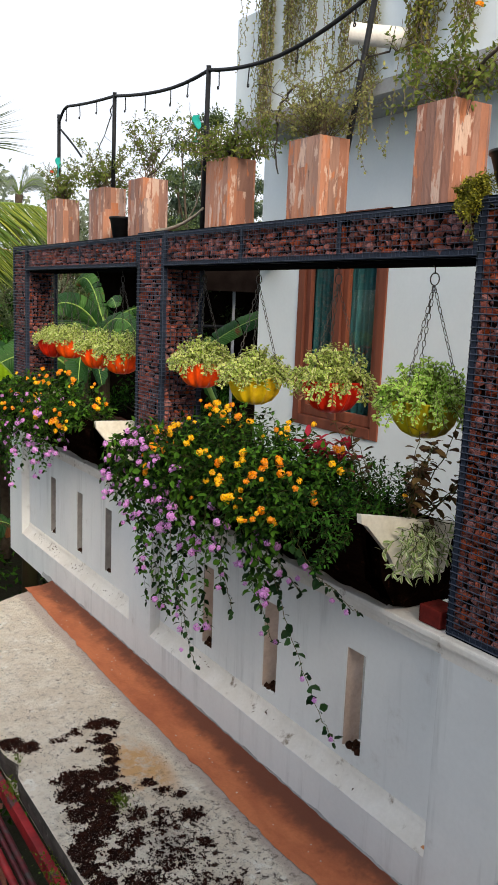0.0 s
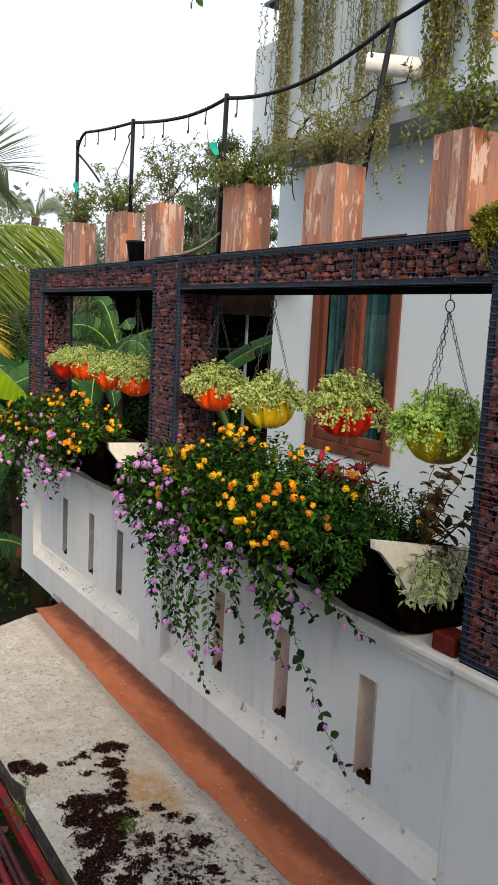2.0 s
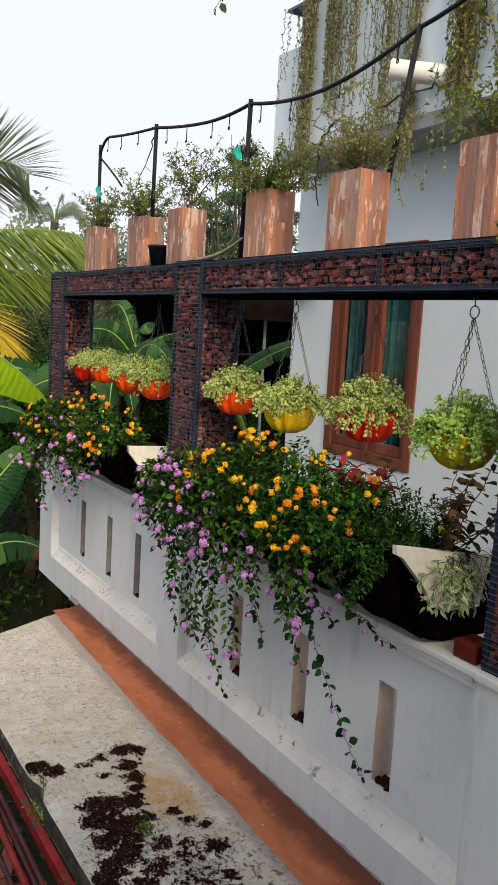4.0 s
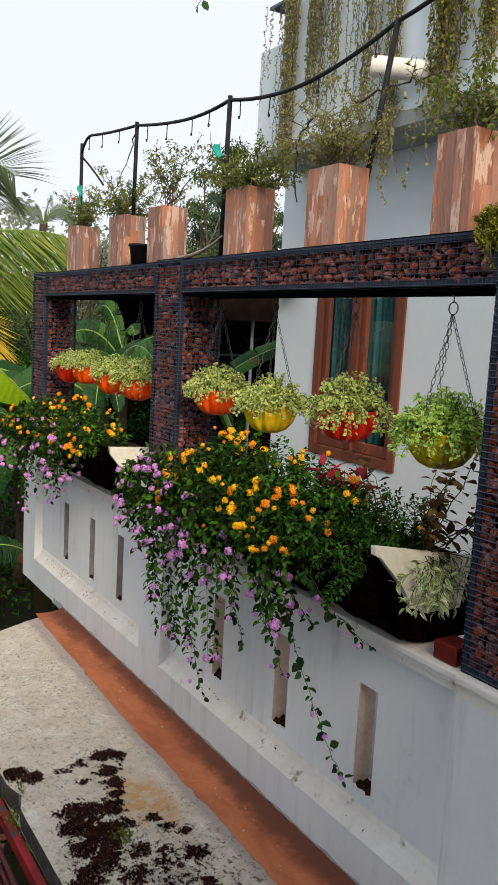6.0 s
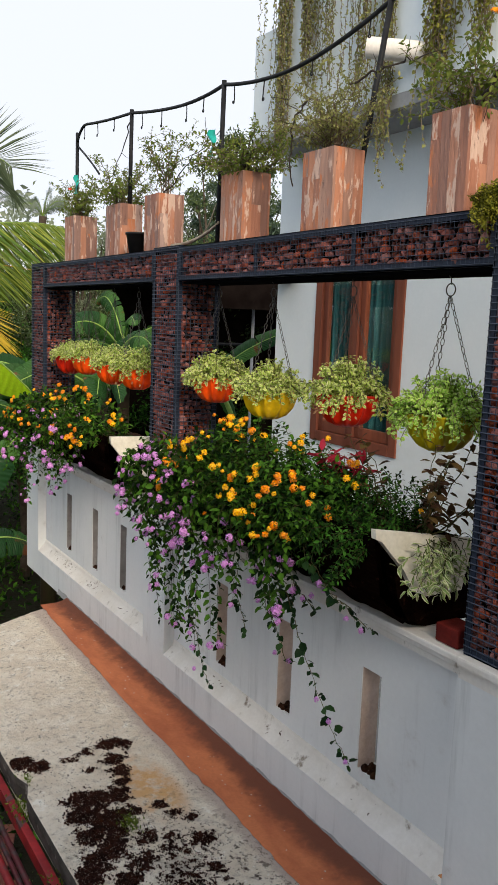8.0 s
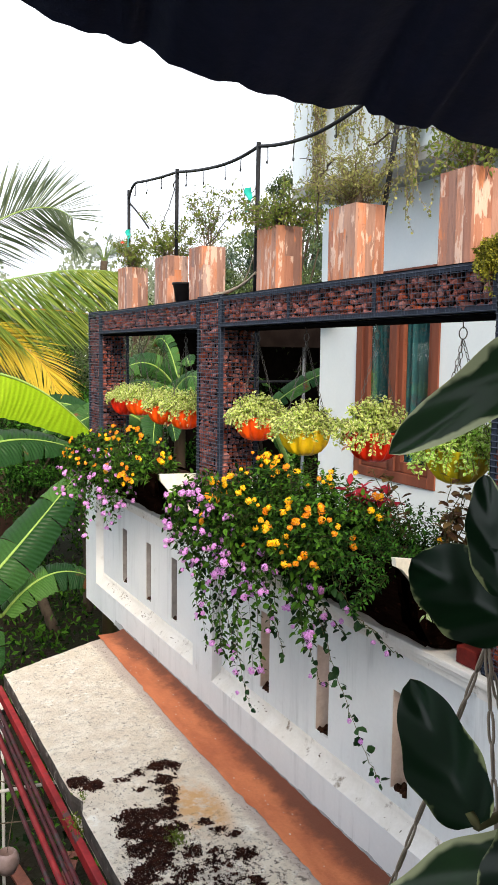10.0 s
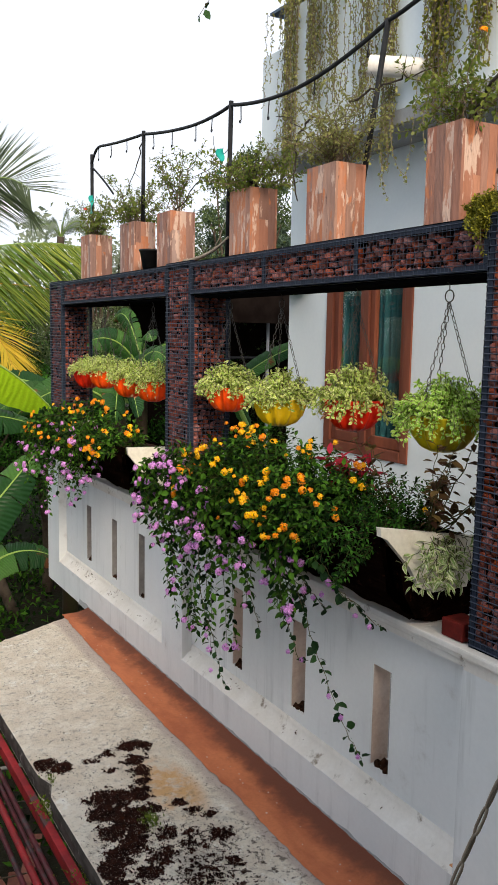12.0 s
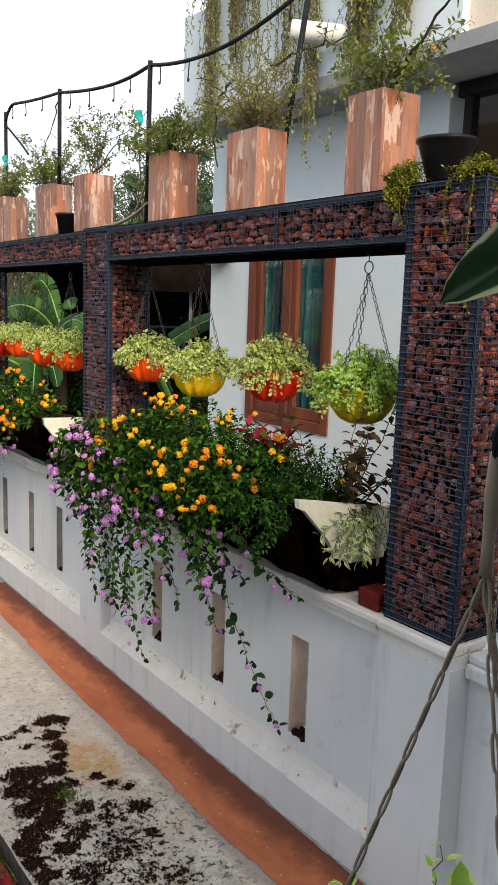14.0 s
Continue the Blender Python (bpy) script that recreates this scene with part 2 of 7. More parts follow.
def wood_clad():
    """Reclaimed wood strips: reddish tan to grey-brown, changing from strip to strip, with long grain and knots."""
    m, nt, bsdf = begin("reclaimed_wood_strip")
    coord = nt.nodes.new("ShaderNodeTexCoord").outputs["Object"]
    rnd = nt.nodes.new("ShaderNodeObjectInfo").outputs["Random"]
    geo = nt.nodes.new("ShaderNodeNewGeometry").outputs["Position"]
    r = nt.nodes.new("ShaderNodeValToRGB")
    el = r.color_ramp.elements
    el[0].position, el[0].color = 0.0, (0.40, 0.18, 0.125, 1)
    el[1].position, el[1].color = 1.0, (0.58, 0.36, 0.27, 1)
    for p, c in ((0.18, (0.58, 0.275, 0.17, 1)), (0.36, (0.34, 0.215, 0.185, 1)), (0.52, (0.50, 0.36, 0.315, 1)), (0.68, (0.59, 0.275, 0.17, 1)), (0.84, (0.29, 0.155, 0.125, 1))):
        e = el.new(p)
        e.color = c
    nt.links.new(rnd, r.inputs["Fac"])
    shift = nt.nodes.new("ShaderNodeVectorMath")
    shift.operation = "SCALE"
    shift.inputs[0].default_value = (31.0, 17.0, 53.0)
    nt.links.new(rnd, shift.inputs["Scale"])
    own = nt.nodes.new("ShaderNodeVectorMath")
    own.operation = "ADD"
    nt.links.new(geo, own.inputs[0])
    nt.links.new(shift.outputs[0], own.inputs[1])
    geo = own.outputs[0]
    grain = noise_node(nt, geo, 44, 6, 0.65, (1, 1, 0.10))
    knots = noise_node(nt, geo, 19, 6, 0.62, (1, 1, 0.30))
    col = mix_node(nt, r.outputs["Color"], mix_node(nt, (0.50, 0.47, 0.46), (1.10, 1.08, 1.09), grain), 1.0, "MULTIPLY")
    col = mix_node(nt, col, (0.60, 0.42, 0.34), ramp_node(nt, knots, 0.55, 0.60))
    col = mix_node(nt, col, (0.47, 0.18, 0.09), ramp_node(nt, noise_node(nt, geo, 17, 4, 0.6, (1, 1, 0.3)), 0.57, 0.62))
    col = mix_node(nt, col, (0.13, 0.075, 0.06), ramp_node(nt, noise_node(nt, geo, 34, 6, 0.7, (1, 1, 0.18)), 0.60, 0.70))
    nt.links.new(col, bsdf.inputs["Base Color"])
    bsdf.inputs["Roughness"].default_value = 0.6
    bsdf.inputs["Specular IOR Level"].default_value = 0.2
    bump_to(nt, bsdf, knots, 0.9, 0.02)
    return m


WOOD = wood_clad()
WOOD_DARK = surface("dark_box_carcass", (0.09, 0.04, 0.03), (0.13, 0.06, 0.045), 12, 0.8, bump=0.2)


def slab_paint():
    """Old lime-washed concrete: cream white, grey patches, an ochre run-off stain, black moss specks and moss beds."""
    m, nt, bsdf = begin("weathered_limewashed_slab")
    geo = nt.nodes.new("ShaderNodeNewGeometry").outputs["Position"]
    broad = noise_node(nt, geo, 2.6, 6, 0.62)
    mid = noise_node(nt, geo, 9, 6, 0.65)
    fine = noise_node(nt, geo, 48, 4, 0.7)
    col = mix_node(nt, (0.74, 0.65, 0.53), (0.84, 0.77, 0.66), ramp_node(nt, mid, 0.40, 0.66))
    col = mix_node(nt, col, (0.40, 0.37, 0.33), ramp_node(nt, broad, 0.56, 0.84))
    col = mix_node(nt, col, (0.30, 0.26, 0.21), ramp_node(nt, noise_node(nt, geo, 70, 7, 0.8), 0.58, 0.70))
    col = mix_node(nt, col, (0.48, 0.42, 0.35), ramp_node(nt, noise_node(nt, geo, 21, 8, 0.74), 0.52, 0.66))
    col = mix_node(nt, col, (0.90, 0.86, 0.78), ramp_node(nt, noise_node(nt, geo, 12, 7, 0.7), 0.56, 0.66))
    side = nt.nodes.new("ShaderNodeSeparateXYZ")
    nt.links.new(geo, side.inputs["Vector"])
    lap = side.outputs["X"]
    for scale, by in ((4, 0.05), (19, 0.06), (70, 0.03)):
        add = nt.nodes.new("ShaderNodeMath")
        add.operation = "MULTIPLY_ADD"
        add.inputs[1].default_value = by
        nt.links.new(noise_node(nt, geo, scale, 4, 0.6), add.inputs[0])
        nt.links.new(lap, add.inputs[2])
        lap = add.outputs[0]
    col = mix_node(nt, col, mix_node(nt, (0.50, 0.40, 0.35), (0.62, 0.53, 0.46), fine), ramp_node(nt, lap, -0.285, -0.225))
    pits = nt.nodes.new("ShaderNodeMath")
    pits.operation = "MULTIPLY"
    nt.links.new(ramp_node(nt, noise_node(nt, geo, 90, 5, 0.75, (1, 0.6, 1)), 0.58, 0.63), pits.inputs[0])
    nt.links.new(ramp_node(nt, noise_node(nt, geo, 6, 4), 0.44, 0.58), pits.inputs[1])
    col = mix_node(nt, col, (0.10, 0.08, 0.06), pits.outputs[0])

    def spot(cx, cy, rx, ry, soft):
        sep = nt.nodes.new("ShaderNodeSeparateXYZ")
        nt.links.new(geo, sep.inputs["Vector"])
        parts = []
        for out, c, rad in (("X", cx, rx), ("Y", cy, ry)):
            a = nt.nodes.new("ShaderNodeMath")
            a.operation = "SUBTRACT"
            a.inputs[1].default_value = c
            nt.links.new(sep.outputs[out], a.inputs[0])
            b = nt.nodes.new("ShaderNodeMath")
            b.operation = "DIVIDE"
            b.inputs[1].default_value = rad
            nt.links.new(a.outputs[0], b.inputs[0])
            p = nt.nodes.new("ShaderNodeMath")
            p.operation = "POWER"
            p.inputs[1].default_value = 2
            nt.links.new(b.outputs[0], p.inputs[0])
            parts.append(p.outputs[0])
        s = nt.nodes.new("ShaderNodeMath")
        s.operation = "ADD"
        nt.links.new(parts[0], s.inputs[0])
        nt.links.new(parts[1], s.inputs[1])
        r = nt.nodes.new("ShaderNodeMapRange")
        r.inputs["From Min"].default_value, r.inputs["From Max"].default_value = 1.0, soft
        r.interpolation_type = "SMOOTHSTEP"
        nt.links.new(s.outputs[0], r.inputs["Value"])
        return r.outputs["Result"]

    def times(a, b):
        t = nt.nodes.new("ShaderNodeMath")
        t.operation = "MULTIPLY"
        nt.links.new(a, t.inputs[0])
        nt.links.new(b, t.inputs[1])
        return t.outputs[0]

    ochre = times(spot(-0.50, 1.34, 0.16, 0.36, 0.1), ramp_node(nt, mid, 0.36, 0.6))
    col = mix_node(nt, col, (0.70, 0.42, 0.20), ochre)
    specks = times(spot(-0.66, 0.62, 0.50, 0.85, 0.15), ramp_node(nt, noise_node(nt, geo, 34, 6, 0.72), 0.53, 0.61))
    col = mix_node(nt, col, (0.050, 0.028, 0.020), specks)
    far_specks = times(spot(-0.65, 2.3, 0.45, 1.0, 0.2), ramp_node(nt, fine, 0.62, 0.68))
    col = mix_node(nt, col, (0.10, 0.085, 0.07), far_specks)
    nt.links.new(col, bsdf.inputs["Base Color"])
    bsdf.inputs["Roughness"].default_value = 0.9
    bsdf.inputs["Specular IOR Level"].default_value = 0.15
    bump_to(nt, bsdf, noise_node(nt, geo, 26, 8, 0.72), 1.0, 0.03)
    return m


SLAB = slab_paint()
def gutter_paint():
    """Terracotta waterproof coat with grit, and a damp maroon run-off stain of uneven width."""
    m, nt, bsdf = begin("terracotta_coated_gutter")
    geo = nt.nodes.new("ShaderNodeNewGeometry").outputs["Position"]
    grain = noise_node(nt, geo, 75, 5, 0.7)
    col = mix_node(nt, (0.56, 0.185, 0.080), (0.41, 0.124, 0.057), ramp_node(nt, noise_node(nt, geo, 6, 6, 0.65, (1, 0.4, 1)), 0.35, 0.65))
    col = mix_node(nt, col, mix_node(nt, (0.74, 0.74, 0.74), (1.2, 1.2, 1.2), grain), 1.0, "MULTIPLY")
    sep = nt.nodes.new("ShaderNodeSeparateXYZ")
    nt.links.new(geo, sep.inputs["Vector"])
    run = sep.outputs["X"]
    for scale, by, stretch in ((2.4, 0.26, (1, 0.55, 1)), (13, 0.12, None), (46, 0.05, None)):
        add = nt.nodes.new("ShaderNodeMath")
        add.operation = "MULTIPLY_ADD"
        add.inputs[1].default_value = by
        nt.links.new(noise_node(nt, geo, scale, 4, 0.6, stretch), add.inputs[0])
        nt.links.new(run, add.inputs[2])
        run = add.outputs[0]
    col = mix_node(nt, col, (0.150, 0.052, 0.031), ramp_node(nt, run, 0.040, 0.165))
    nt.links.new(col, bsdf.inputs["Base Color"])
    bsdf.inputs["Roughness"].default_value = 0.65
    bsdf.inputs["Specular IOR Level"].default_value = 0.15
    bump_to(nt, bsdf, grain, 0.35, 0.006)
    return m


TERRACOTTA = gutter_paint()


# ---- geometry helpers ----
class Geo:
    """Vertices, faces and (if wanted) a place in the leaf for each corner, gathered in world coordinates."""

    def __init__(self):
        self.v, self.f, self.uv, self.n = [], [], [], 0

    def add(self, verts, faces, uv=None):
        verts = np.asarray(verts, float).reshape(-1, 3)
        self.v.append(verts)
        self.f.extend([tuple(i + self.n for i in face) for face in faces])
        if uv is not None:
            self.uv.append(np.asarray(uv, float))
        self.n += len(verts)
        return self

    def box(self, x0, x1, y0, y1, z0, z1, c=0.0):
        """A box; c: the width of its chamfered edges."""
        if c <= 0:
            v = [(x, y, z) for x in (x0, x1) for y in (y0, y1) for z in (z0, z1)]
            return self.add(v, [(0, 1, 3, 2), (4, 6, 7, 5), (0, 4, 5, 1), (2, 3, 7, 6), (0, 2, 6, 4), (1, 5, 7, 3)])
        bm = bmesh.new()
        bmesh.ops.create_cube(bm, size=1, matrix=Matrix.Translation(((x0 + x1) / 2, (y0 + y1) / 2, (z0 + z1) / 2)) @ Matrix.Diagonal((abs(x1 - x0), abs(y1 - y0), abs(z1 - z0), 1)))
        bmesh.ops.bevel(bm, geom=bm.edges[:], offset=c, segments=2, affect="EDGES", profile=0.6)
        bm.verts.index_update()
        self.add([v.co[:] for v in bm.verts], [tuple(v.index for v in f.verts) for f in bm.faces])
        bm.free()
        return self

    def tube(self, points, r, n=6, caps=True, wobble=0.0, rng=None):
        """A tube along points; r is one radius or one for each point."""
        p = np.asarray(points, float)
        k = len(p)
        rad = np.full(k, float(r)) if np.isscalar(r) else np.asarray(r, float)
        t = np.gradient(p, axis=0)
        t /= np.linalg.norm(t, axis=1, keepdims=True) + 1e-12
        ref = np.array((0.0, 0.0, 1.0)) if abs(t[0][2]) < 0.9 else np.array((1.0, 0.0, 0.0))
        a = np.cross(t, ref)
        a /= np.linalg.norm(a, axis=1, keepdims=True) + 1e-12
        b = np.cross(t, a)
        ang = np.arange(n) * 2 * math.pi / n
        ring = (a[:, None, :] * np.cos(ang)[None, :, None] + b[:, None, :] * np.sin(ang)[None, :, None]) * rad[:, None, None]
        if wobble and rng is not None:
            ring *= 1 + wobble * rng.standard_normal((k, n, 1))
        v = (p[:, None, :] + ring).reshape(-1, 3)
        f = [(i * n + j, i * n + (j + 1) % n, (i + 1) * n + (j + 1) % n, (i + 1) * n + j) for i in range(k - 1) for j in range(n)]
        if caps:
            f += [tuple(reversed(range(n))), tuple((k - 1) * n + j for j in range(n))]
        return self.add(v, f)

    def lathe(self, profile, centre, n=24, lobes=0, depth=0.0):
        """Radius and height pairs turned about a vertical axis; lobes: ribs round it."""
        cx, cy, cz = centre
        k = len(profile)
        ang = np.arange(n) * 2 * math.pi / n
        v = []
        for r, z in profile:
            rr = r * (1 + depth * np.abs(np.sin(lobes * ang / 2))) if lobes else np.full(n, r)
            v += [(cx + q * math.cos(a), cy + q * math.sin(a), cz + z) for q, a in zip(rr, ang)]
        f = [(i * n + j, i * n + (j + 1) % n, (i + 1) * n + (j + 1) % n, (i + 1) * n + j) for i in range(k - 1) for j in range(n)]
        return self.add(v, f)

    def grid(self, rows):
        """A sheet from rows of points, all of one length."""
        k, n = len(rows), len(rows[0])
        return self.add([p for r in rows for p in r], [(i * n + j, i * n + j + 1, (i + 1) * n + j + 1, (i + 1) * n + j) for i in range(k - 1) for j in range(n - 1)])


ORIGIN = {}


def mesh_of(name, geo, material, smooth=False, origin=(0, 0, 0)):
    me = bpy.data.meshes.new(name)
    v = np.concatenate(geo.v) - np.asarray(origin, float)
    me.from_pydata(v.tolist(), [], geo.f)
    if smooth:
        me.polygons.foreach_set("use_smooth", [True] * len(me.polygons))
    if geo.uv:
        uv = np.concatenate(geo.uv)
        lay = me.uv_layers.new(name="UVMap")
        idx = np.empty(len(me.loops), int)
        me.loops.foreach_get("vertex_index", idx)
        lay.data.foreach_set("uv", uv[idx].ravel())
    me.materials.append(material)
    me.update()
    return me


def thing(name, at, label, category, group=""):
    """An empty at the base of a thing, which holds its parts."""
    ob = new(name)
    ob.empty_display_size = 0.05
    ob.location = at
    ORIGIN[ob] = np.asarray(at, float)
    return tagged(ob, label, category, group)


def part(name, geo, material, parent, label="", smooth=False, kind=""):
    """One mesh under a thing or a part."""
    at = ORIGIN[parent]
    ob = new(name, mesh_of(name, geo, material, smooth, at))
    ob.parent = parent
    ORIGIN[ob] = at
    return tagged(ob, label, kind=kind)


def single(name, geo, material, label, category, at=(0, 0, 0), smooth=False, group="", kind=""):
    """A thing, or a piece of the setting, of one mesh."""
    ob = new(name, mesh_of(name, geo, material, smooth, at))
    ob.location = at
    ORIGIN[ob] = np.asarray(at, float)
    return tagged(ob, label, category, group, kind)


def piece(name, me, parent, m):
    """One more object on a shared mesh, under a parent, at a pose in the world."""
    ob = new(name, me)
    ob.parent = parent
    ob.matrix_basis = Matrix.Translation(-Vector(ORIGIN[parent])) @ m
    return ob


def bezier(a, b, c, n):
    t = np.linspace(0, 1, n)[:, None]
    a, b, c = (np.asarray(q, float) for q in (a, b, c))
    return (1 - t) ** 2 * a + 2 * t * (1 - t) * b + t ** 2 * c


# ---- the parapet ----
WALL_Y0, WALL_Y1, WALL_BACK = -1.6, 4.93, 0.14
FACE, PANEL = -0.02, 0.045
BASE_Z, SILL_Z, HEAD_Z = -1.05, -0.80, -0.075
BAYS = ((0.0, 2.24), (2.53, 4.62))
SLOTS = ((0.445, 0.56), (1.05, 1.165), (1.64, 1.745), (2.955, 3.06), (3.46, 3.565), (4.0, 4.11))
SLOT_LOW, SLOT_HIGH = -0.70, -0.27


def parapet():
    g = Geo()
    g.box(FACE, WALL_BACK, WALL_Y0 + 1.05, WALL_Y1, BASE_Z, SILL_Z - 0.042)
    wall = single("wall_parapet", g, PAINT, "white painted masonry parapet with recessed slotted panels", "wall", kind="structure")
    for a, b in ((-0.325, BAYS[0][0]), (BAYS[0][1], BAYS[1][0]), (BAYS[1][1], WALL_Y1)):
        part("pilaster", Geo().box(FACE, WALL_BACK, a, b, SILL_Z - 0.0421, HEAD_Z), PAINT, wall)
    # the recessed panels, pierced by the slots
    for y0, y1 in BAYS:
        cuts = [s for s in SLOTS if y0 < s[0] < y1]
        edges = [y0] + [e for s in cuts for e in s] + [y1]
        for a, b in zip(edges[::2], edges[1::2]):
            part("panel", Geo().box(PANEL, WALL_BACK - 0.003, a, b, SILL_Z - 0.06, HEAD_Z), PAINT, wall)
        for a, b in cuts:
            part("panel_head", Geo().box(PANEL, WALL_BACK - 0.003, a, b, SLOT_HIGH, HEAD_Z), PAINT, wall)
            part("panel_foot", Geo().box(PANEL, WALL_BACK - 0.003, a, b, SILL_Z - 0.06, SLOT_LOW), PAINT, wall)
        # the sloping sill below each panel
        g = Geo()
        n = 40
        ys = np.linspace(y0, y1, n)
        rng = np.random.default_rng(5)
        g.grid([[(FACE - 0.002, y, SILL_Z - 0.040 + 0.0012 * rng.standard_normal()) for y in ys],
                [(FACE + 0.010, y, SILL_Z - 0.034) for y in ys], [(PANEL - 0.014, y, SILL_Z + 0.004) for y in ys], [(PANEL - 0.004, y, SILL_Z + 0.022) for y in ys], [(PANEL + 0.002, y, SILL_Z + 0.055) for y in ys], [(PANEL + 0.003, y, SILL_Z - 0.08) for y in ys]])
        part("sill", g, PAINT_SILL, wall, "weather-stained sloping sill", smooth=True)
    g = Geo()
    u = np.linspace(0.15, 0.75, 6)
    g.grid([[(FACE + 0.010 + 0.037 * q - 0.002, 0.002, SILL_Z - 0.034 + 0.054 * q + 0.002) for q in u], [(FACE + 0.010 + 0.037 * q - 0.002, 0.020 + 0.012 * math.sin(9 * q), SILL_Z - 0.034 + 0.054 * q + 0.002) for q in u]])
    part("rust_stain", g, RUST, wall, "orange rust stain")
    for a, b in SLOTS:
        g = Geo()
        for y, s in ((a, 0.003), (b, -0.003)):
            g.box(PANEL + 0.004, WALL_BACK - 0.006, min(y, y + s), max(y, y + s), SLOT_LOW, SLOT_HIGH)
        # far bay sides take the copy with painted-in shade
        part("slot_jamb", g, SLOT_PAINT if a < 2 else SLOT_SHADED, wall, "slot side, dusty near, darkened as shade far")
        g = Geo()
        rng = np.random.default_rng(int(a * 1000))
        for i in range(26):
            x, y, s = rng.uniform(PANEL + 0.012, WALL_BACK - 0.02), rng.uniform(a + 0.01, b - 0.01), rng.uniform(0.008, 0.02)
            g.lathe([(0.001, s * rng.uniform(0.7, 1.6)), (s * 0.7, s * 0.6), (s, 0)], (x, y, SLOT_LOW - 0.001), 6)
        part("debris", g, SOIL, wall, "dark leaf litter", smooth=True)
    # cap mouldings: a flat ledge over two stepped beads
    for (y0, y1), out in (((BAYS[0][0], BAYS[0][1]), 0.0), ((BAYS[1][0], BAYS[1][1]), 0.0)):
        g = Geo()
        g.box(FACE - 0.012, WALL_BACK + 0.012, y0 - 0.004, y1 + 0.004, -0.028, -0.002, 0.006)
        g.box(FACE + 0.002, WALL_BACK, y0 - 0.002, y1 + 0.002, -0.05, -0.029, 0.005)
        g.box(FACE + 0.014, WALL_BACK - 0.004, y0 + 0.001, y1 - 0.001, -0.076, -0.051)
        part("cap", g, PAINT_SILL, wall, "stained moulded cap")
    for y0, y1 in ((-0.325, BAYS[0][0]), (BAYS[0][1], BAYS[1][0]), (BAYS[1][1], WALL_Y1)):
        g = Geo()
        g.box(FACE - 0.016, WALL_BACK + 0.014, y0 + 0.004, y1 - 0.004, -0.034, 0.0, 0.009)
        g.box(FACE - 0.001, WALL_BACK, y0 + 0.005, y1 - 0.005, -0.077, -0.035)
        part("pilaster_cap", g, PAINT_SILL, wall)
    # beyond the near pilaster the wall steps back
    part("return_wall", Geo().box(0.075, 0.2, WALL_Y0 - 1.4, -0.326, BASE_Z, -0.11), PAINT, wall)
    g = Geo()
    g.box(0.045, 0.21, WALL_Y0 - 1.4, -0.328, -0.109, -0.06, 0.01)
    g.box(0.06, 0.2, WALL_Y0 - 1.4, -0.327, -0.059, -0.03, 0.008)
    part("return_cap", g, PAINT, wall)
    # the far end turns towards the house
    g = Geo()
    g.box(WALL_BACK + 0.001, 1.6, WALL_Y1 - 0.16, WALL_Y1, -1.04, -0.03)
    part("end_wall", g, PAINT, wall)
    return wall


RUST = surface("orange_rust_stain", (0.60, 0.24, 0.08), (0.45, 0.27, 0.16), 40, 0.85, bump=0.1, world=True)
WALL = parapet()

# the terrace floor behind it, the slab below it
g = Geo()
g.box(WALL_BACK + 0.001, 1.6, -3.5, WALL_Y1 - 0.161, -1.2, -1.0)
single("floor_terrace", g, GREY_SOFFIT, "grey cement terrace floor", "floor", kind="structure")


def ledge():
    g = Geo()
    rng = np.random.default_rng(3)
    # outer edge runs at -1.015, the far end is cut at a slant, the outer edge has a chipped notch
    top, n, k = -1.05, 60, 30
    rows = []
    for i in range(k + 1):
        u = i / k
        x = -1.015 + u * (-0.02 + 1.015)
        far = 3.43 + 0.52 * u
        row = []
        for j in range(n + 1):
            y = -2.6 + (far + 2.6) * j / n
            dx = (0.035 * math.exp(-((y - 1.62) / 0.06) ** 2) + 0.004 * noise.noise((y * 7, 0, 4))) if i == 0 else 0
            row.append((x + dx, y + (0.004 * rng.standard_normal() if j == n else 0), top + 0.004 * noise.noise((x * 4, y * 4, 0)) - (0.006 if i in (0,) or j == n else 0)))
        rows.append(row)
    g.grid(rows)
    outer = rows[0]
    end = [r[-1] for r in rows]
    e = Geo().grid([[(x, y, z) for x, y, z in outer], [(x - 0.004, y, z - 0.03) for x, y, z in outer], [(x + 0.006, y, -1.16) for x, y, z in outer]])
    e.grid([[(x, y, z) for x, y, z in end], [(x, y + 0.003, -1.16) for x, y, z in end]])
    g.grid([[(-1.01, -2.6, -1.16), (-1.01, 3.43, -1.16)], [(-0.02, -2.6, -1.16), (-0.02, 3.95, -1.16)]])
    slab = single("slab", g, SLAB, "mottled limewashed concrete sunshade slab with moss and soil", "ledge", kind="structure", smooth=False)
    part("slab_edge", e, MOULDY, slab, "mould-blackened slab edge")
    return slab


MOULDY = surface("mould_blackened_concrete", (0.10, 0.085, 0.075), (0.045, 0.04, 0.035), 9, 0.9, bump=0.4, stain=(0.26, 0.24, 0.21), stain_at=(0.58, 0.7), stain_scale=12, world=True)
LEDGE = ledge()


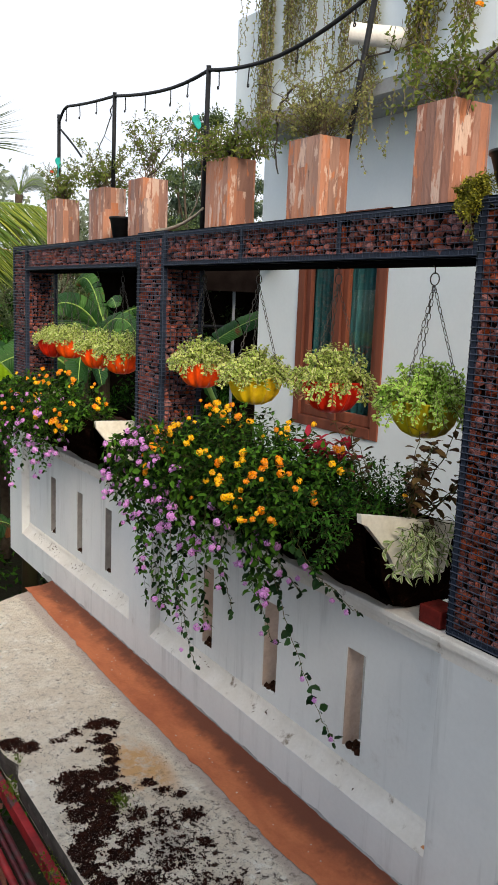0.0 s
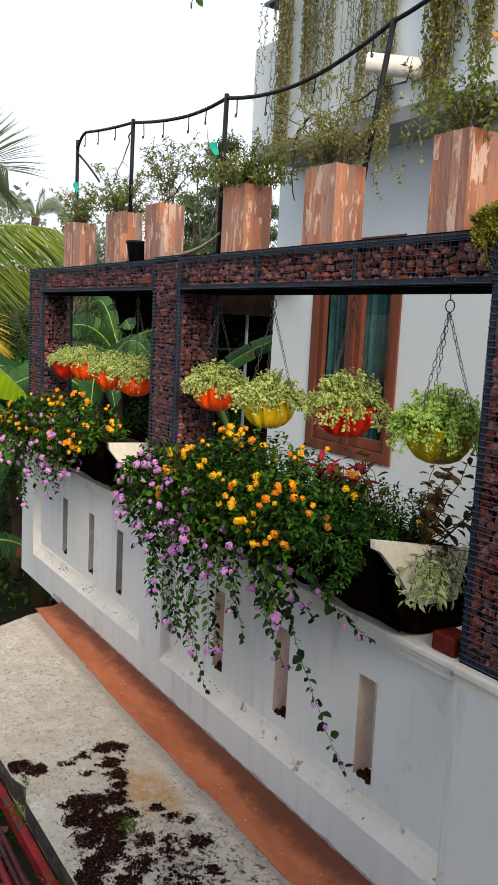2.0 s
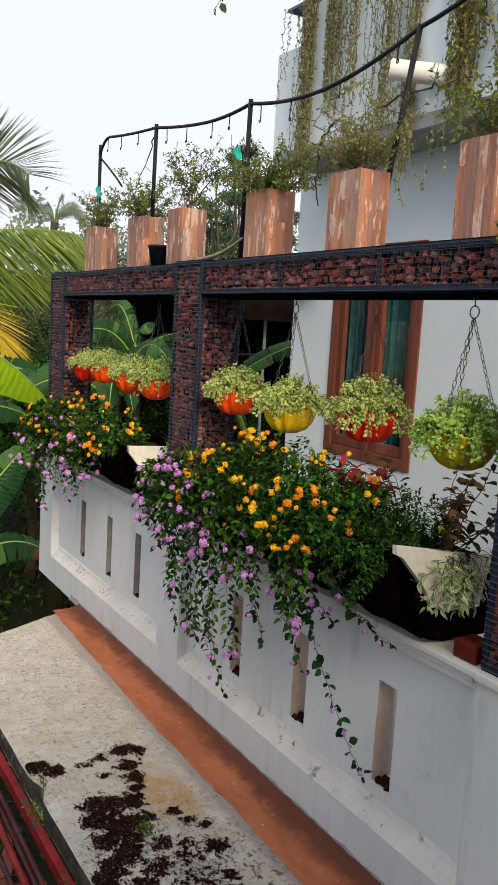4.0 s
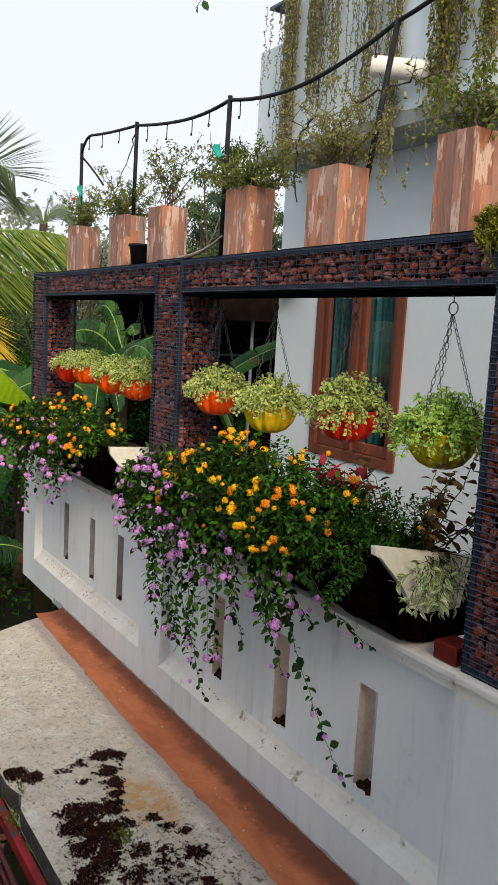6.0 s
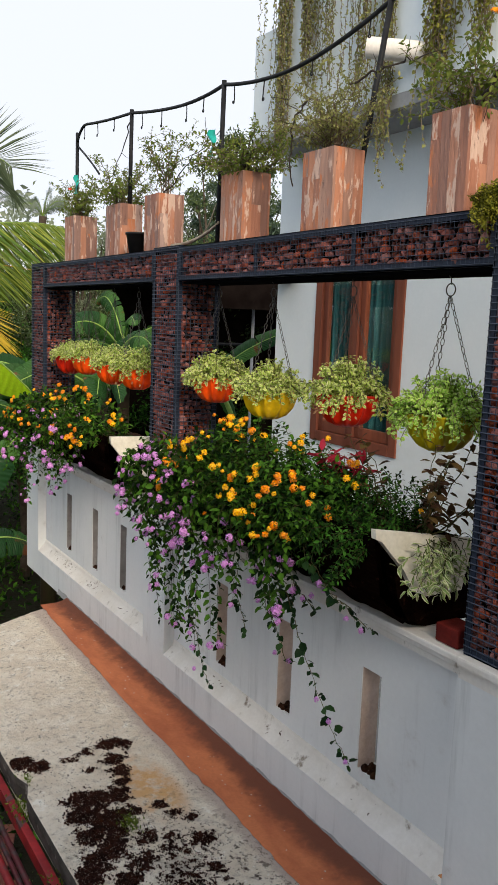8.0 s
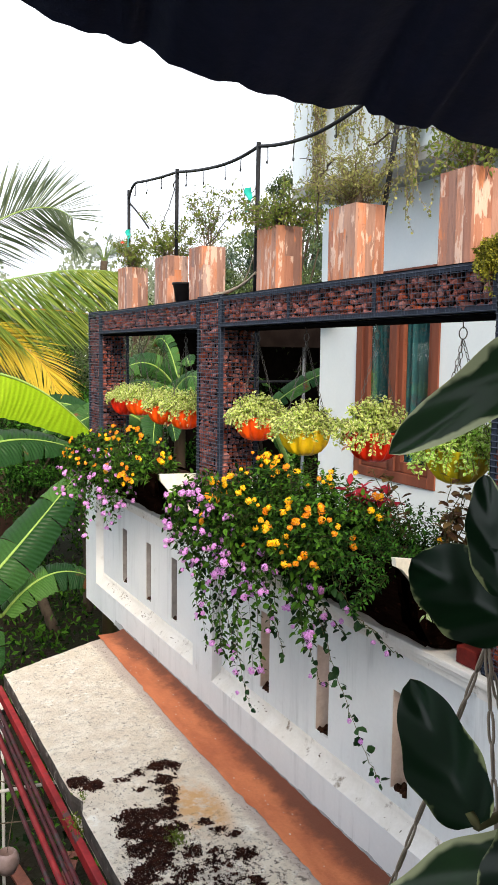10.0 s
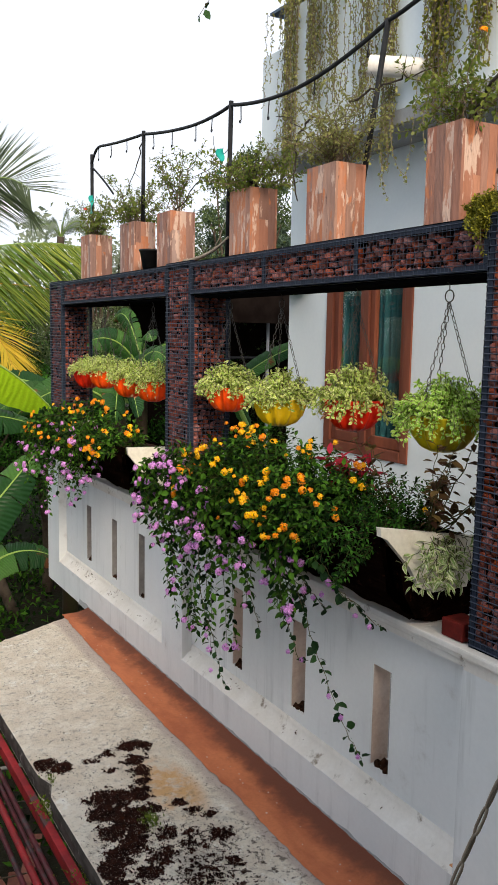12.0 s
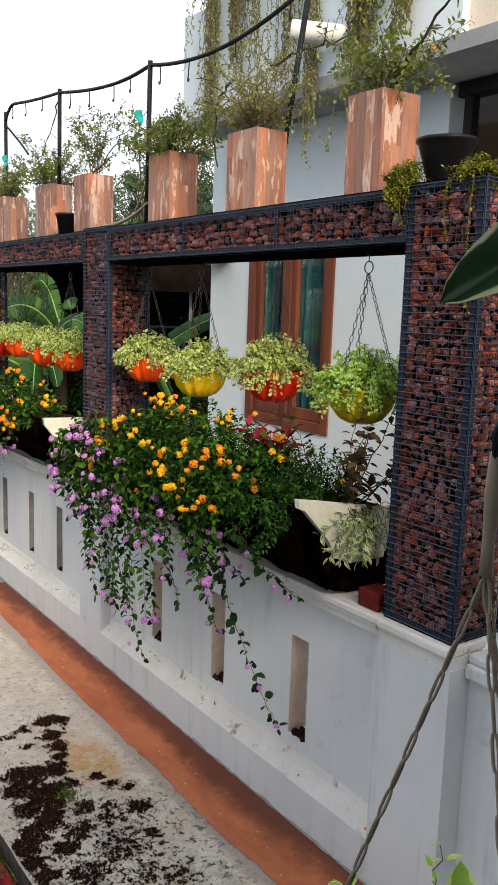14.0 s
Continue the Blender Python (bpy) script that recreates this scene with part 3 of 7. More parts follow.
def gutter():
    """The terracotta strip along the wall, dished, with a ragged outer edge."""
    g = Geo()
    rng = np.random.default_rng(8)
    n = 260
    ys = np.linspace(-2.6, 3.90, n)
    ragged = [-0.275 + 0.018 * noise.noise((y * 2.3, 1, 0)) + 0.012 * noise.noise((y * 14, 5, 0)) + 0.05 * max(0, (y - 2.2) / 1.7) for y in ys]
    rows = [[(r, y, -1.0465 + 0.002 * rng.random()) for r, y in zip(ragged, ys)]]
    for u in (0.12, 0.35, 0.6, 0.85):
        rows.append([(r + (-0.022 - r) * u, y, -1.0455 + (0.0 if u < 0.8 else 0.01)) for r, y in zip(ragged, ys)])
    rows.append([(-0.0215, y, -1.02 + 0.006 * noise.noise((y * 20, 0, 3))) for y in ys])
    g.grid(rows)
    return single("gutter_strip", g, TERRACOTTA, "terracotta red waterproofed strip along the wall foot", "gutter", kind="structure", smooth=True)


gutter()


PINK_LIME = surface("pinkish_limewash", (0.62, 0.51, 0.44), (0.53, 0.42, 0.35), 16, 0.9, bump=0.2, fine=70, stain=(0.69, 0.61, 0.52), stain_at=(0.42, 0.56), stain_scale=24, world=True)


# ---- gabion columns and beam ----
def stone_mesh(seed, material):
    rng = np.random.default_rng(seed)
    bm = bmesh.new()
    bmesh.ops.create_cube(bm, size=2)
    bmesh.ops.bevel(bm, geom=bm.edges[:], offset=0.5, segments=1, affect="EDGES")
    for v in bm.verts:
        v.co = Vector((v.co.x * rng.uniform(0.74, 1.14), v.co.y * rng.uniform(0.74, 1.14), v.co.z * rng.uniform(0.74, 1.14)))
    bm.verts.index_update()
    g = Geo().add([v.co[:] for v in bm.verts], [tuple(v.index for v in f.verts) for f in bm.faces])
    bm.free()
    return g, mesh_of("stone", g, material, False)


STONES = [stone_mesh(40 + i, STONE) for i in range(8)]


def stones(parent, spots, single_ones):
    """spots: (place, size); the first single_ones are objects of their own, the rest one fill."""
    rng = np.random.default_rng(len(spots))
    fill = Geo()
    for i, (p, s) in enumerate(spots):
        gm, me = STONES[rng.integers(len(STONES))]
        turn = Euler(rng.uniform(0, 6.28, 3)).to_matrix().to_4x4()
        sc = Matrix.Diagonal((s * rng.uniform(0.6, 1.0), s * rng.uniform(0.9, 1.45), s * rng.uniform(0.65, 1.05), 1))
        m = Matrix.Translation(p) @ turn @ sc
        if i < single_ones:
            piece("stone", me, parent, m)
        else:
            mm = np.array(m)
            v = gm.v[0] @ mm[:3, :3].T + mm[:3, 3]
            fill.add(v, gm.f)
    if fill.n:
        part("stone_fill", fill, STONE_FILL, parent, kind="stuff")


def wire_face(g, origin, u, v, nu, nv, du, dv, r=0.0012):
    """A welded wire face: bars along u at steps dv, and along v at steps du (thin four-sided bars)."""
    o, u, v = (np.asarray(a, float) for a in (origin, u, v))
    out = np.cross(u, v)
    out /= np.linalg.norm(out)
    uu, vv = u / np.linalg.norm(u), v / np.linalg.norm(v)
    lu, lv = np.linalg.norm(u), np.linalg.norm(v)
    for i in range(nv + 1):
        p = o + vv * min(lv, i * dv)
        g.tube([p, p + u], r, 4, caps=False)
    for i in range(nu + 1):
        p = o + uu * min(lu, i * du) + out * r * 1.6
        g.tube([p, p + v], r * 0.65, 4, caps=False)


def angle_bar(g, a, b, w=0.024, t=0.004, dirs=((1, 0, 0), (0, 1, 0))):
    """An L-section bar from a to b with its legs along dirs."""
    a, b = np.asarray(a, float), np.asarray(b, float)
    for d, e in (dirs, dirs[::-1]):
        d, e = np.asarray(d, float), np.asarray(e, float)
        q = [np.zeros(3), d * w, d * w + e * t, e * t]
        g.add([a + p for p in q] + [b + p for p in q], [(0, 1, 5, 4), (1, 2, 6, 5), (2, 3, 7, 6), (3, 0, 4, 7), (3, 2, 1, 0), (4, 5, 6, 7)])


def column(y0, y1, top, label, n_single, step=0.029):
    x0, x1, z0 = 0.0, 0.25, 0.0
    col = thing("gabion_column", ((x0 + x1) / 2, (y0 + y1) / 2, z0), label, "gabion column", "gabion columns")
    for (x, y, dx, dy) in ((x0, y0, 1, 1), (x0, y1, 1, -1), (x1, y0, -1, 1), (x1, y1, -1, -1)):
        g = Geo()
        angle_bar(g, (x, y, z0), (x, y, top), dirs=((dx, 0, 0), (0, dy, 0)))
        part("corner_post", g, STEEL, col)
    for z, dz in ((z0, 1), (top, -1)):
        g = Geo()
        angle_bar(g, (x0 + 0.002, y0 + 0.002, z), (x0 + 0.002, y1 - 0.002, z), dirs=((1, 0, 0), (0, 0, dz)))
        angle_bar(g, (x1 - 0.002, y0 + 0.002, z), (x1 - 0.002, y1 - 0.002, z), dirs=((-1, 0, 0), (0, 0, dz)))
        angle_bar(g, (x0 + 0.002, y0 + 0.003, z), (x1 - 0.002, y0 + 0.003, z), dirs=((0, 1, 0), (0, 0, dz)))
        angle_bar(g, (x0 + 0.002, y1 - 0.003, z), (x1 - 0.002, y1 - 0.003, z), dirs=((0, -1, 0), (0, 0, dz)))
        part("end_frame", g, STEEL, col)
    h = top - z0
    g = Geo()
    wire_face(g, (x0 - 0.003, y0, z0 + 0.01), (0, y1 - y0, 0), (0, 0, h - 0.02), int((y1 - y0) / 0.025), int(h / 0.0215), 0.025, 0.0215, 0.0022)
    wire_face(g, (x0, y0 - 0.003, z0 + 0.01), (x1 - x0, 0, 0), (0, 0, h - 0.02), int((x1 - x0) / 0.025), int(h / 0.0215), 0.025, 0.0215, 0.0022)
    wire_face(g, (x0, y1 + 0.003, z0 + 0.01), (x1 - x0, 0, 0), (0, 0, h - 0.02), int((x1 - x0) / 0.05), int(h / 0.043), 0.05, 0.043)
    part("wire_mesh", g, WIRE, col, "blue-grey welded wire mesh", kind="stuff")
    # filler and sheet added to keep the gaps between stones dark
    part("core", Geo().box(x0 + 0.04, x1 - 0.03, y0 + 0.04, y1 - 0.013, z0 + 0.006, top - 0.05), GAP_SHADE, col)
    part("liner", Geo().box(x0 + 0.006, x1 - 0.006, y1 - 0.012, y1 - 0.006, z0 + 0.006, top - 0.03), GAP_SHADE, col, "added dark sheet that closes see-through gaps")
    rng = np.random.default_rng(int(y0 * 100) + 900)
    spots, side = [], []
    rows = int((h - 0.05) / step)
    for i in range(rows):
        z = z0 + 0.025 + i * step
        y = y0 + 0.018 + rng.uniform(0, 0.014)
        while y < y1 - 0.008:
            s = rng.uniform(0.8, 1.3)
            spots.append(((x0 + 0.032 + rng.uniform(-0.008, 0.020), y, z + rng.uniform(-0.008, 0.008)), 0.0148 * s))
            y += 0.031 * s
        x = x0 + 0.055
        while x < x1 - 0.015:
            s = rng.uniform(0.8, 1.3)
            side.append(((x, y0 + 0.03 + rng.uniform(-0.008, 0.020), z + rng.uniform(-0.008, 0.008)), 0.0148 * s))
            x += 0.031 * s
    for i in range(0, rows, 1):
        for j in range(5):
            side.append(((x1 - 0.03, rng.uniform(y0 + 0.03, y1 - 0.03), z0 + 0.03 + i * step), 0.019))
    for j in range(60):
        side.append(((rng.uniform(x0 + 0.03, x1 - 0.03), rng.uniform(y0 + 0.03, y1 - 0.03), top - rng.uniform(0.045, 0.075)), 0.018))
    for i in range(rows):
        spots.insert(0, ((x0 + 0.026, y1 - 0.022 + rng.uniform(-0.003, 0.003), z0 + 0.03 + i * step), 0.0165 * rng.uniform(0.85, 1.2)))
    stones(col, spots + side, n_single)
    return col


BEAM_LOW, BEAM_TOP = 1.262, 1.442
column(-0.305, 0.0, 1.45, "dark steel gabion column filled with red-brown stones", 300)
column(2.205, 2.53, BEAM_TOP + 0.01, "dark steel gabion column with stones, half behind flowers", 300)
column(4.545, 4.86, BEAM_TOP + 0.01, "dark steel gabion column filled with small stones", 120, 0.032)


def beam(y0, y1, braces, label, n_single):
    x0, x1, z0, z1 = 0.0, 0.25, BEAM_LOW, BEAM_TOP
    bm = thing("gabion_beam", ((x0 + x1) / 2, (y0 + y1) / 2, z0), label, "gabion beam", "gabion beams")
    for x, dx in ((x0, 1), (x1, -1)):
        for z, dz in ((z0, 1), (z1, -1)):
            g = Geo()
            angle_bar(g, (x, y0, z), (x, y1, z), w=0.026, dirs=((dx, 0, 0), (0, 0, dz)))
            part("long_bar", g, STEEL, bm)
    for y in (y0 + 0.001, *braces, y1 - 0.022):
        g = Geo()
        g.box(x0 + 0.001, x0 + 0.005, y, y + 0.021, z0 + 0.004, z1 - 0.004)
        g.box(x1 - 0.005, x1 - 0.001, y, y + 0.021, z0 + 0.004, z1 - 0.004)
        g.box(x0 + 0.005, x1 - 0.005, y + 0.002, y + 0.019, z1 - 0.0075, z1 - 0.0045)
        part("brace", g, STEEL, bm)
    L = y1 - y0
    g = Geo()
    wire_face(g, (x0 - 0.003, y0, z0 + 0.008), (0, L, 0), (0, 0, z1 - z0 - 0.016), int(L / 0.02), int((z1 - z0) / 0.02), 0.02, 0.02, 0.0014)
    wire_face(g, (x1 + 0.003, y0, z0 + 0.008), (0, L, 0), (0, 0, z1 - z0 - 0.016), int(L / 0.04), int((z1 - z0) / 0.04), 0.04, 0.04, 0.001)
    part("wire_mesh", g, WIRE, bm, "blue-grey welded wire mesh", kind="stuff")
    # sheets added to stop light from above and blacken the underside
    part("top_sheet", Geo().box(x0 + 0.03, x1 - 0.03, y0 + 0.005, y1 - 0.005, z1 - 0.014, z1 - 0.010), SHADE_SHEET, bm, "black sheet added to block light through the top")
    part("base_sheet", Geo().box(x0 + 0.005, x1 - 0.005, y0, y1, z0 + 0.0045, z0 + 0.008), SHADE_SHEET, bm, "base sheet coloured black as shade under the beam")
    part("under_sheet", Geo().box(x0 + 0.028, x1 - 0.001, y0 + 0.002, y1 - 0.002, z0 - 0.012, z0 - 0.001), SHADE_SHEET, bm, "black sheet added as the shade under the beam")
    rng = np.random.default_rng(int(y0 * 100) + 77)
    front, rest = [], []
    y = y0 + 0.03
    while y < y1 - 0.02:
        full = 0.160 + 0.02 * noise.noise((y * 3.1, 2, 0)) - (0.012 if 0.1 < y < 0.6 else 0)
        z = z0 + 0.026
        while z < z0 + full:
            s = rng.uniform(0.8, 1.3)
            front.append(((x0 + 0.03 + rng.uniform(-0.008, 0.020), y + rng.uniform(-0.008, 0.008), z), 0.0148 * s))
            z += 0.029 * s
        for k in range(13):
            rest.append(((rng.uniform(x0 + 0.06, x1 - 0.03), y + rng.uniform(-0.02, 0.02), z0 + full * rng.uniform(0.25, 1.0)), 0.021))
        y += 0.033
    # added filler and rear sheet that darken the gaps between stones
    part("core", Geo().box(x0 + 0.045, x1 - 0.035, y0 + 0.01, y1 - 0.01, z0 + 0.009, z0 + 0.135), GAP_SHADE, bm)
    part("back_liner", Geo().box(x1 - 0.03, x1 - 0.027, y0 + 0.01, y1 - 0.01, z0 + 0.01, z1 - 0.006), GAP_SHADE, bm, "added dark sheet that closes see-through gaps")
    stones(bm, front + rest, n_single)
    return bm


beam(0.001, 2.204, (0.70, 1.415), "dark steel mesh beam partly filled with red-brown stones", 220)
beam(2.531, 4.544, (3.42,), "dark steel mesh beam with stones, between two columns", 120)


# ---- wooden planter boxes on the beam ----
def plank_mesh():
    return mesh_of("plank", Geo().box(-0.5, 0.5, -0.5, 0.5, -0.5, 0.5), WOOD)


def planter(x0, y0, y1, top, seed, label, depth=0.155, lean=0.0):
    rng = np.random.default_rng(seed)
    x1, z0 = x0 + depth, BEAM_TOP + 0.002
    box = thing("planter_box", ((x0 + x1) / 2, (y0 + y1) / 2, z0), label, "planter", "wooden planters on the beam")
    t = 0.012
    g = Geo()
    g.box(x0 + t, x0 + 2 * t, y0 + t, y1 - t, z0, top - 0.006).box(x1 - 2 * t, x1 - t, y0 + t, y1 - t, z0, top - 0.006)
    g.box(x0 + 2 * t, x1 - 2 * t, y0 + t, y0 + 2 * t, z0, top - 0.006).box(x0 + 2 * t, x1 - 2 * t, y1 - 2 * t, y1 - t, z0, top - 0.006)
    part("carcass", g, WOOD_DARK, box)
    part("soil", Geo().box(x0 + 2 * t, x1 - 2 * t, y0 + 2 * t, y1 - 2 * t, top - 0.06, top - 0.03), SOIL, box)

    def clad(fixed, lo, hi, axis, outward):
        n = int(round((hi - lo) / 0.040))
        cuts = np.linspace(lo, hi, n + 1)
        cuts[1:-1] += rng.uniform(-0.006, 0.006, n - 1)
        for a, b in zip(cuts[:-1], cuts[1:]):
            z = z0
            while z < top - 0.02:
                ln = rng.uniform(0.14, 0.50)
                e = top if z + ln > top - 0.05 else z + ln
                th = t + rng.uniform(-0.003, 0.0045)
                if axis == "y":
                    centre, size = (fixed + th / 2 if outward < 0 else fixed - th / 2, (a + b) / 2, (z + e) / 2), (th, b - a - 0.0005, e - z - 0.0005)
                else:
                    centre, size = ((a + b) / 2, fixed + th / 2 if outward < 0 else fixed - th / 2, (z + e) / 2), (b - a - 0.0005, th, e - z - 0.0005)
                piece("plank", PLANK, box, Matrix.Translation(centre) @ Matrix.Diagonal((*size, 1)))
                z = e
    clad(x0, y0, y1, "y", -1)
    clad(x1, y0, y1, "y", 1)
    clad(y0, x0 + t, x1 - t, "x", -1)
    clad(y1, x0 + t, x1 - t, "x", 1)
    return box


PLANK = plank_mesh()
BOXES = ((0.193, 0.371, 1.787, 0.175), (0.925, 1.14, 1.770, 0.155), (1.637, 1.847, 1.768, 0.155), (2.575, 2.77, 1.766, 0.16), (3.14, 3.385, 1.765, 0.15), (3.99, 4.19, 1.762, 0.17))
for i, (a, b, top, deep) in enumerate(BOXES):
    planter(0.045, a, b, top, 60 + i, "tall planter box clad in reclaimed reddish wood strips", deep)


# ---- the rail above ----
def railing():
    rail = thing("rail", (0.14, 2.4, BEAM_TOP), "black bent steel rail with short hooks above the planters", "railing")
    posts = (((0.12, 4.15, 2.36), (0.12, 4.15, 1.735)), ((0.12, 3.16, 2.335), (0.12, 3.17, 1.735)), ((0.12, 1.985, 2.255), (0.12, 2.01, 1.30)), ((0.23, 0.847, 2.34), (0.23, 1.041, 1.445)))
    for a, b in posts:
        part("post", Geo().tube([b, a], 0.0125, 10), BLACK_STEEL, rail, smooth=True)
    pts = []
    for a, b, c in (((4.15, 2.29), (4.08, 2.40), (3.95, 2.385)), ((3.95, 2.385), (3.6, 2.34), (3.16, 2.315)), ((3.16, 2.315), (2.75, 2.245), (2.45, 2.225)), ((2.45, 2.225), (2.2, 2.21), (1.985, 2.235)),
                    ((1.985, 2.235), (1.65, 2.165), (1.35, 2.17)), ):
        q = bezier((0.12, *a), (0.12, *b), (0.12, *c), 9)
        pts += q.tolist()[:-1]
    pts += bezier((0.12, 1.35, 2.17), (0.17, 1.12, 2.205), (0.23, 0.852, 2.33), 9).tolist()[:-1]
    pts += bezier((0.23, 0.852, 2.33), (0.23, 0.50, 2.36), (0.23, -0.22, 2.59), 9).tolist()
    part("handrail", Geo().tube(pts, 0.0095, 8), BLACK_STEEL, rail, smooth=True)
    part("diagonal_stay", Geo().tube(bezier((0.12, 4.15, 2.27), (0.125, 3.9, 2.14), (0.125, 3.72, 2.02), 8), 0.007, 6), BLACK_STEEL, rail, smooth=True)
    rng = np.random.default_rng(4)
    for y in (4.0, 3.75, 3.45, 3.0, 2.72, 2.4, 2.2, 1.88, 1.6, 1.25, 0.95, 0.5):
        _, z, x = min(((abs(p[1] - y), p[2], p[0]) for p in pts))
        l = rng.uniform(0.05, 0.08)
        part("hook", Geo().tube([(x, y, z - 0.005), (x, y + rng.uniform(-0.012, 0.012), z - l)] + [(x, y + 0.006 + 0.007 * math.cos(a), z - l - 0.007 + 0.007 * math.sin(a)) for a in np.linspace(2.2, 7.4, 8)], 0.003, 5), BLACK_STEEL, rail, smooth=True)


railing()


# ---- the house behind ----
def house():
    hs = thing("house", (1.7, 1.0, -1.0), "pale blue-white plastered house with an overhanging upper storey", "house")
    X = 1.6
    y0, y1, wy0, wy1, wz0, wz1 = 1.32, 3.70, 2.205, 3.165, 0.215, 1.72
    g = Geo()
    g.box(X, X + 0.2, y0, wy0, -1.0, 2.36).box(X, X + 0.2, wy1, y1, -1.0, 2.36)
    g.box(X, X + 0.2, wy0, wy1, -1.0, wz0).box(X, X + 0.2, wy0, wy1, wz1, 2.36)
    part("wall", g, HOUSE_PAINT, hs)
    part("side_wall", Geo().box(X + 0.2, X + 3.5, y1 - 0.2, y1, -1.0, 2.36), HOUSE_PAINT, hs)
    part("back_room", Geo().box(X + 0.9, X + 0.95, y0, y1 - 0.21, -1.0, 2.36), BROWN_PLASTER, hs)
    # upper storey, with a set-back end
    U = 1.2
    part("upper_wall", Geo().box(U, U + 0.2, 0.915, 3.22, 2.36, 3.28).box(U, U + 0.2, 3.221, 3.50, 2.36, 3.05), HOUSE_PAINT, hs)
    part("upper_side", Geo().box(U + 0.2, U + 3.5, 3.30, 3.50, 2.36, 3.05), HOUSE_PAINT, hs)
    part("roof_garden_bed", Geo().box(U + 0.201, U + 2.5, 0.915, 3.22, 2.9, 3.26), SOIL, hs)
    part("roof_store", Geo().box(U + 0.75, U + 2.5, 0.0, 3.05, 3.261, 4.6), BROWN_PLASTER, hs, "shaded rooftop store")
    part("soffit", Geo().box(U, U + 3.6, -3.0, 3.50, 2.28, 2.358), GREY_SOFFIT, hs, "grey weathered concrete slab edge")
    # the window: frame, mullion, shutters
    win = part("window_frame", Geo().box(X - 0.012, X + 0.1, wy0, wy0 + 0.075, wz0, wz1, 0.006).box(X - 0.012, X + 0.1, wy1 - 0.075, wy1, wz0, wz1, 0.006)
               .box(X - 0.012, X + 0.1, wy0 + 0.075, wy1 - 0.075, wz1 - 0.075, wz1, 0.006).box(X - 0.014, X + 0.1, wy0 + 0.075, wy1 - 0.075, wz0, wz0 + 0.075, 0.006), WINDOW_WOOD, hs, "brown varnished window frame")
    mid = (wy0 + wy1) / 2 + 0.01
    part("mullion", Geo().box(X - 0.008, X + 0.095, mid - 0.03, mid + 0.03, wz0 + 0.076, wz1 - 0.076, 0.005), WINDOW_WOOD, win)
    for a, b in ((wy0 + 0.077, mid - 0.032), (mid + 0.032, wy1 - 0.077)):
        g = Geo()
        s = 0.05
        g.box(X + 0.01, X + 0.05, a, a + s, wz0 + 0.078, wz1 - 0.078, 0.004).box(X + 0.01, X + 0.05, b - s, b, wz0 + 0.078, wz1 - 0.078, 0.004)
        g.box(X + 0.01, X + 0.05, a + s, b - s, wz0 + 0.078, wz0 + 0.15, 0.004).box(X + 0.01, X + 0.05, a + s, b - s, wz1 - 0.14, wz1 - 0.078, 0.004)
        part("shutter_frame", g, WINDOW_WOOD, win)
        pane = part("pane", Geo().box(X + 0.028, X + 0.032, a + s, b - s, wz0 + 0.15, wz1 - 0.14), GLASS, win, "glass pane")
        pane.visible_shadow = False
        ys = np.linspace(a + 0.01, b - 0.01, 60)
        fold = [(X + 0.075 + 0.016 * math.sin(y * 95) + 0.006 * math.sin(y * 41), y) for y in ys]
        part("curtain", Geo().grid([[(x, y, wz0 + 0.08) for x, y in fold], [(x, y, wz1 - 0.08) for x, y in fold]]), CURTAIN, win, "teal curtain in folds", smooth=True)
    # drain pipe that sticks out of the upper wall
    g = Geo()
    a, b = np.array((0.965, 1.93, 2.56)), np.array((U + 0.05, 1.66, 2.515))
    g.tube([a, a + (b - a) * 0.02, b], [0.054, 0.056, 0.056], 24, caps=False).tube([b, a], [0.050, 0.048], 24, caps=False)
    part("drain_pipe", g, PVC, hs, "white plastic drain pipe", smooth=True)
    # sheet roof edge far up, cream part and shaded porch at the near end
    part("roof_sheet", Geo().box(1.28, 2.2, 0.9, 3.55, 3.375, 3.395), SHEET, hs, "blue-grey metal roof sheet")
    part("cream_wall", Geo().box(U + 0.05, U + 0.2, -3.0, 0.914, 2.36, 4.6), CREAM_PAINT, hs, "cream painted wall")
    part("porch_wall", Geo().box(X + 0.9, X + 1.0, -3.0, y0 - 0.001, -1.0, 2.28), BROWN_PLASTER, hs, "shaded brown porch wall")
    part("porch_post", Geo().box(X + 0.02, X + 0.08, y0 - 0.14, y0 - 0.08, -1.0, 2.199, 0.008), BLACK_STEEL, hs, "black steel porch post")
    part("porch_bar", Geo().box(X + 0.02, X + 0.12, -3.0, y0 - 0.03, 2.20, 2.275, 0.008), BLACK_STEEL, hs, "black steel porch beam")
    return hs


GLASS, gnt, gb = begin("window_glass")
gb.inputs["Transmission Weight"].default_value = 1.0
gb.inputs["Roughness"].default_value = 0.02
gb.inputs["Base Color"].default_value = (0.9, 0.97, 0.97, 1)
SHEET = surface("blue_grey_roof_sheet", (0.10, 0.16, 0.24), (0.07, 0.11, 0.17), 5, 0.45, bump=0.05)
house()


# ---- ground far below ----
g = Geo()
n = 60
xs = np.concatenate([np.linspace(-25, 25, 50), [60, 200, 900]])
xs = np.concatenate([[-900, -200, -60], xs])
rows = [[(x, y, -3.9 + 0.12 * noise.noise((x * 0.5, y * 0.5, 0))) for x in xs] for y in np.concatenate([[-900, -200, -60], np.linspace(-20, 40, 60), [80, 200, 900]])]
g.grid(rows)
EARTH = surface("dark_leafy_earth", (0.018, 0.011, 0.007), (0.016, 0.020, 0.008), 1.5, 0.95, bump=0.6, fine=14, dist=0.05, world=True)
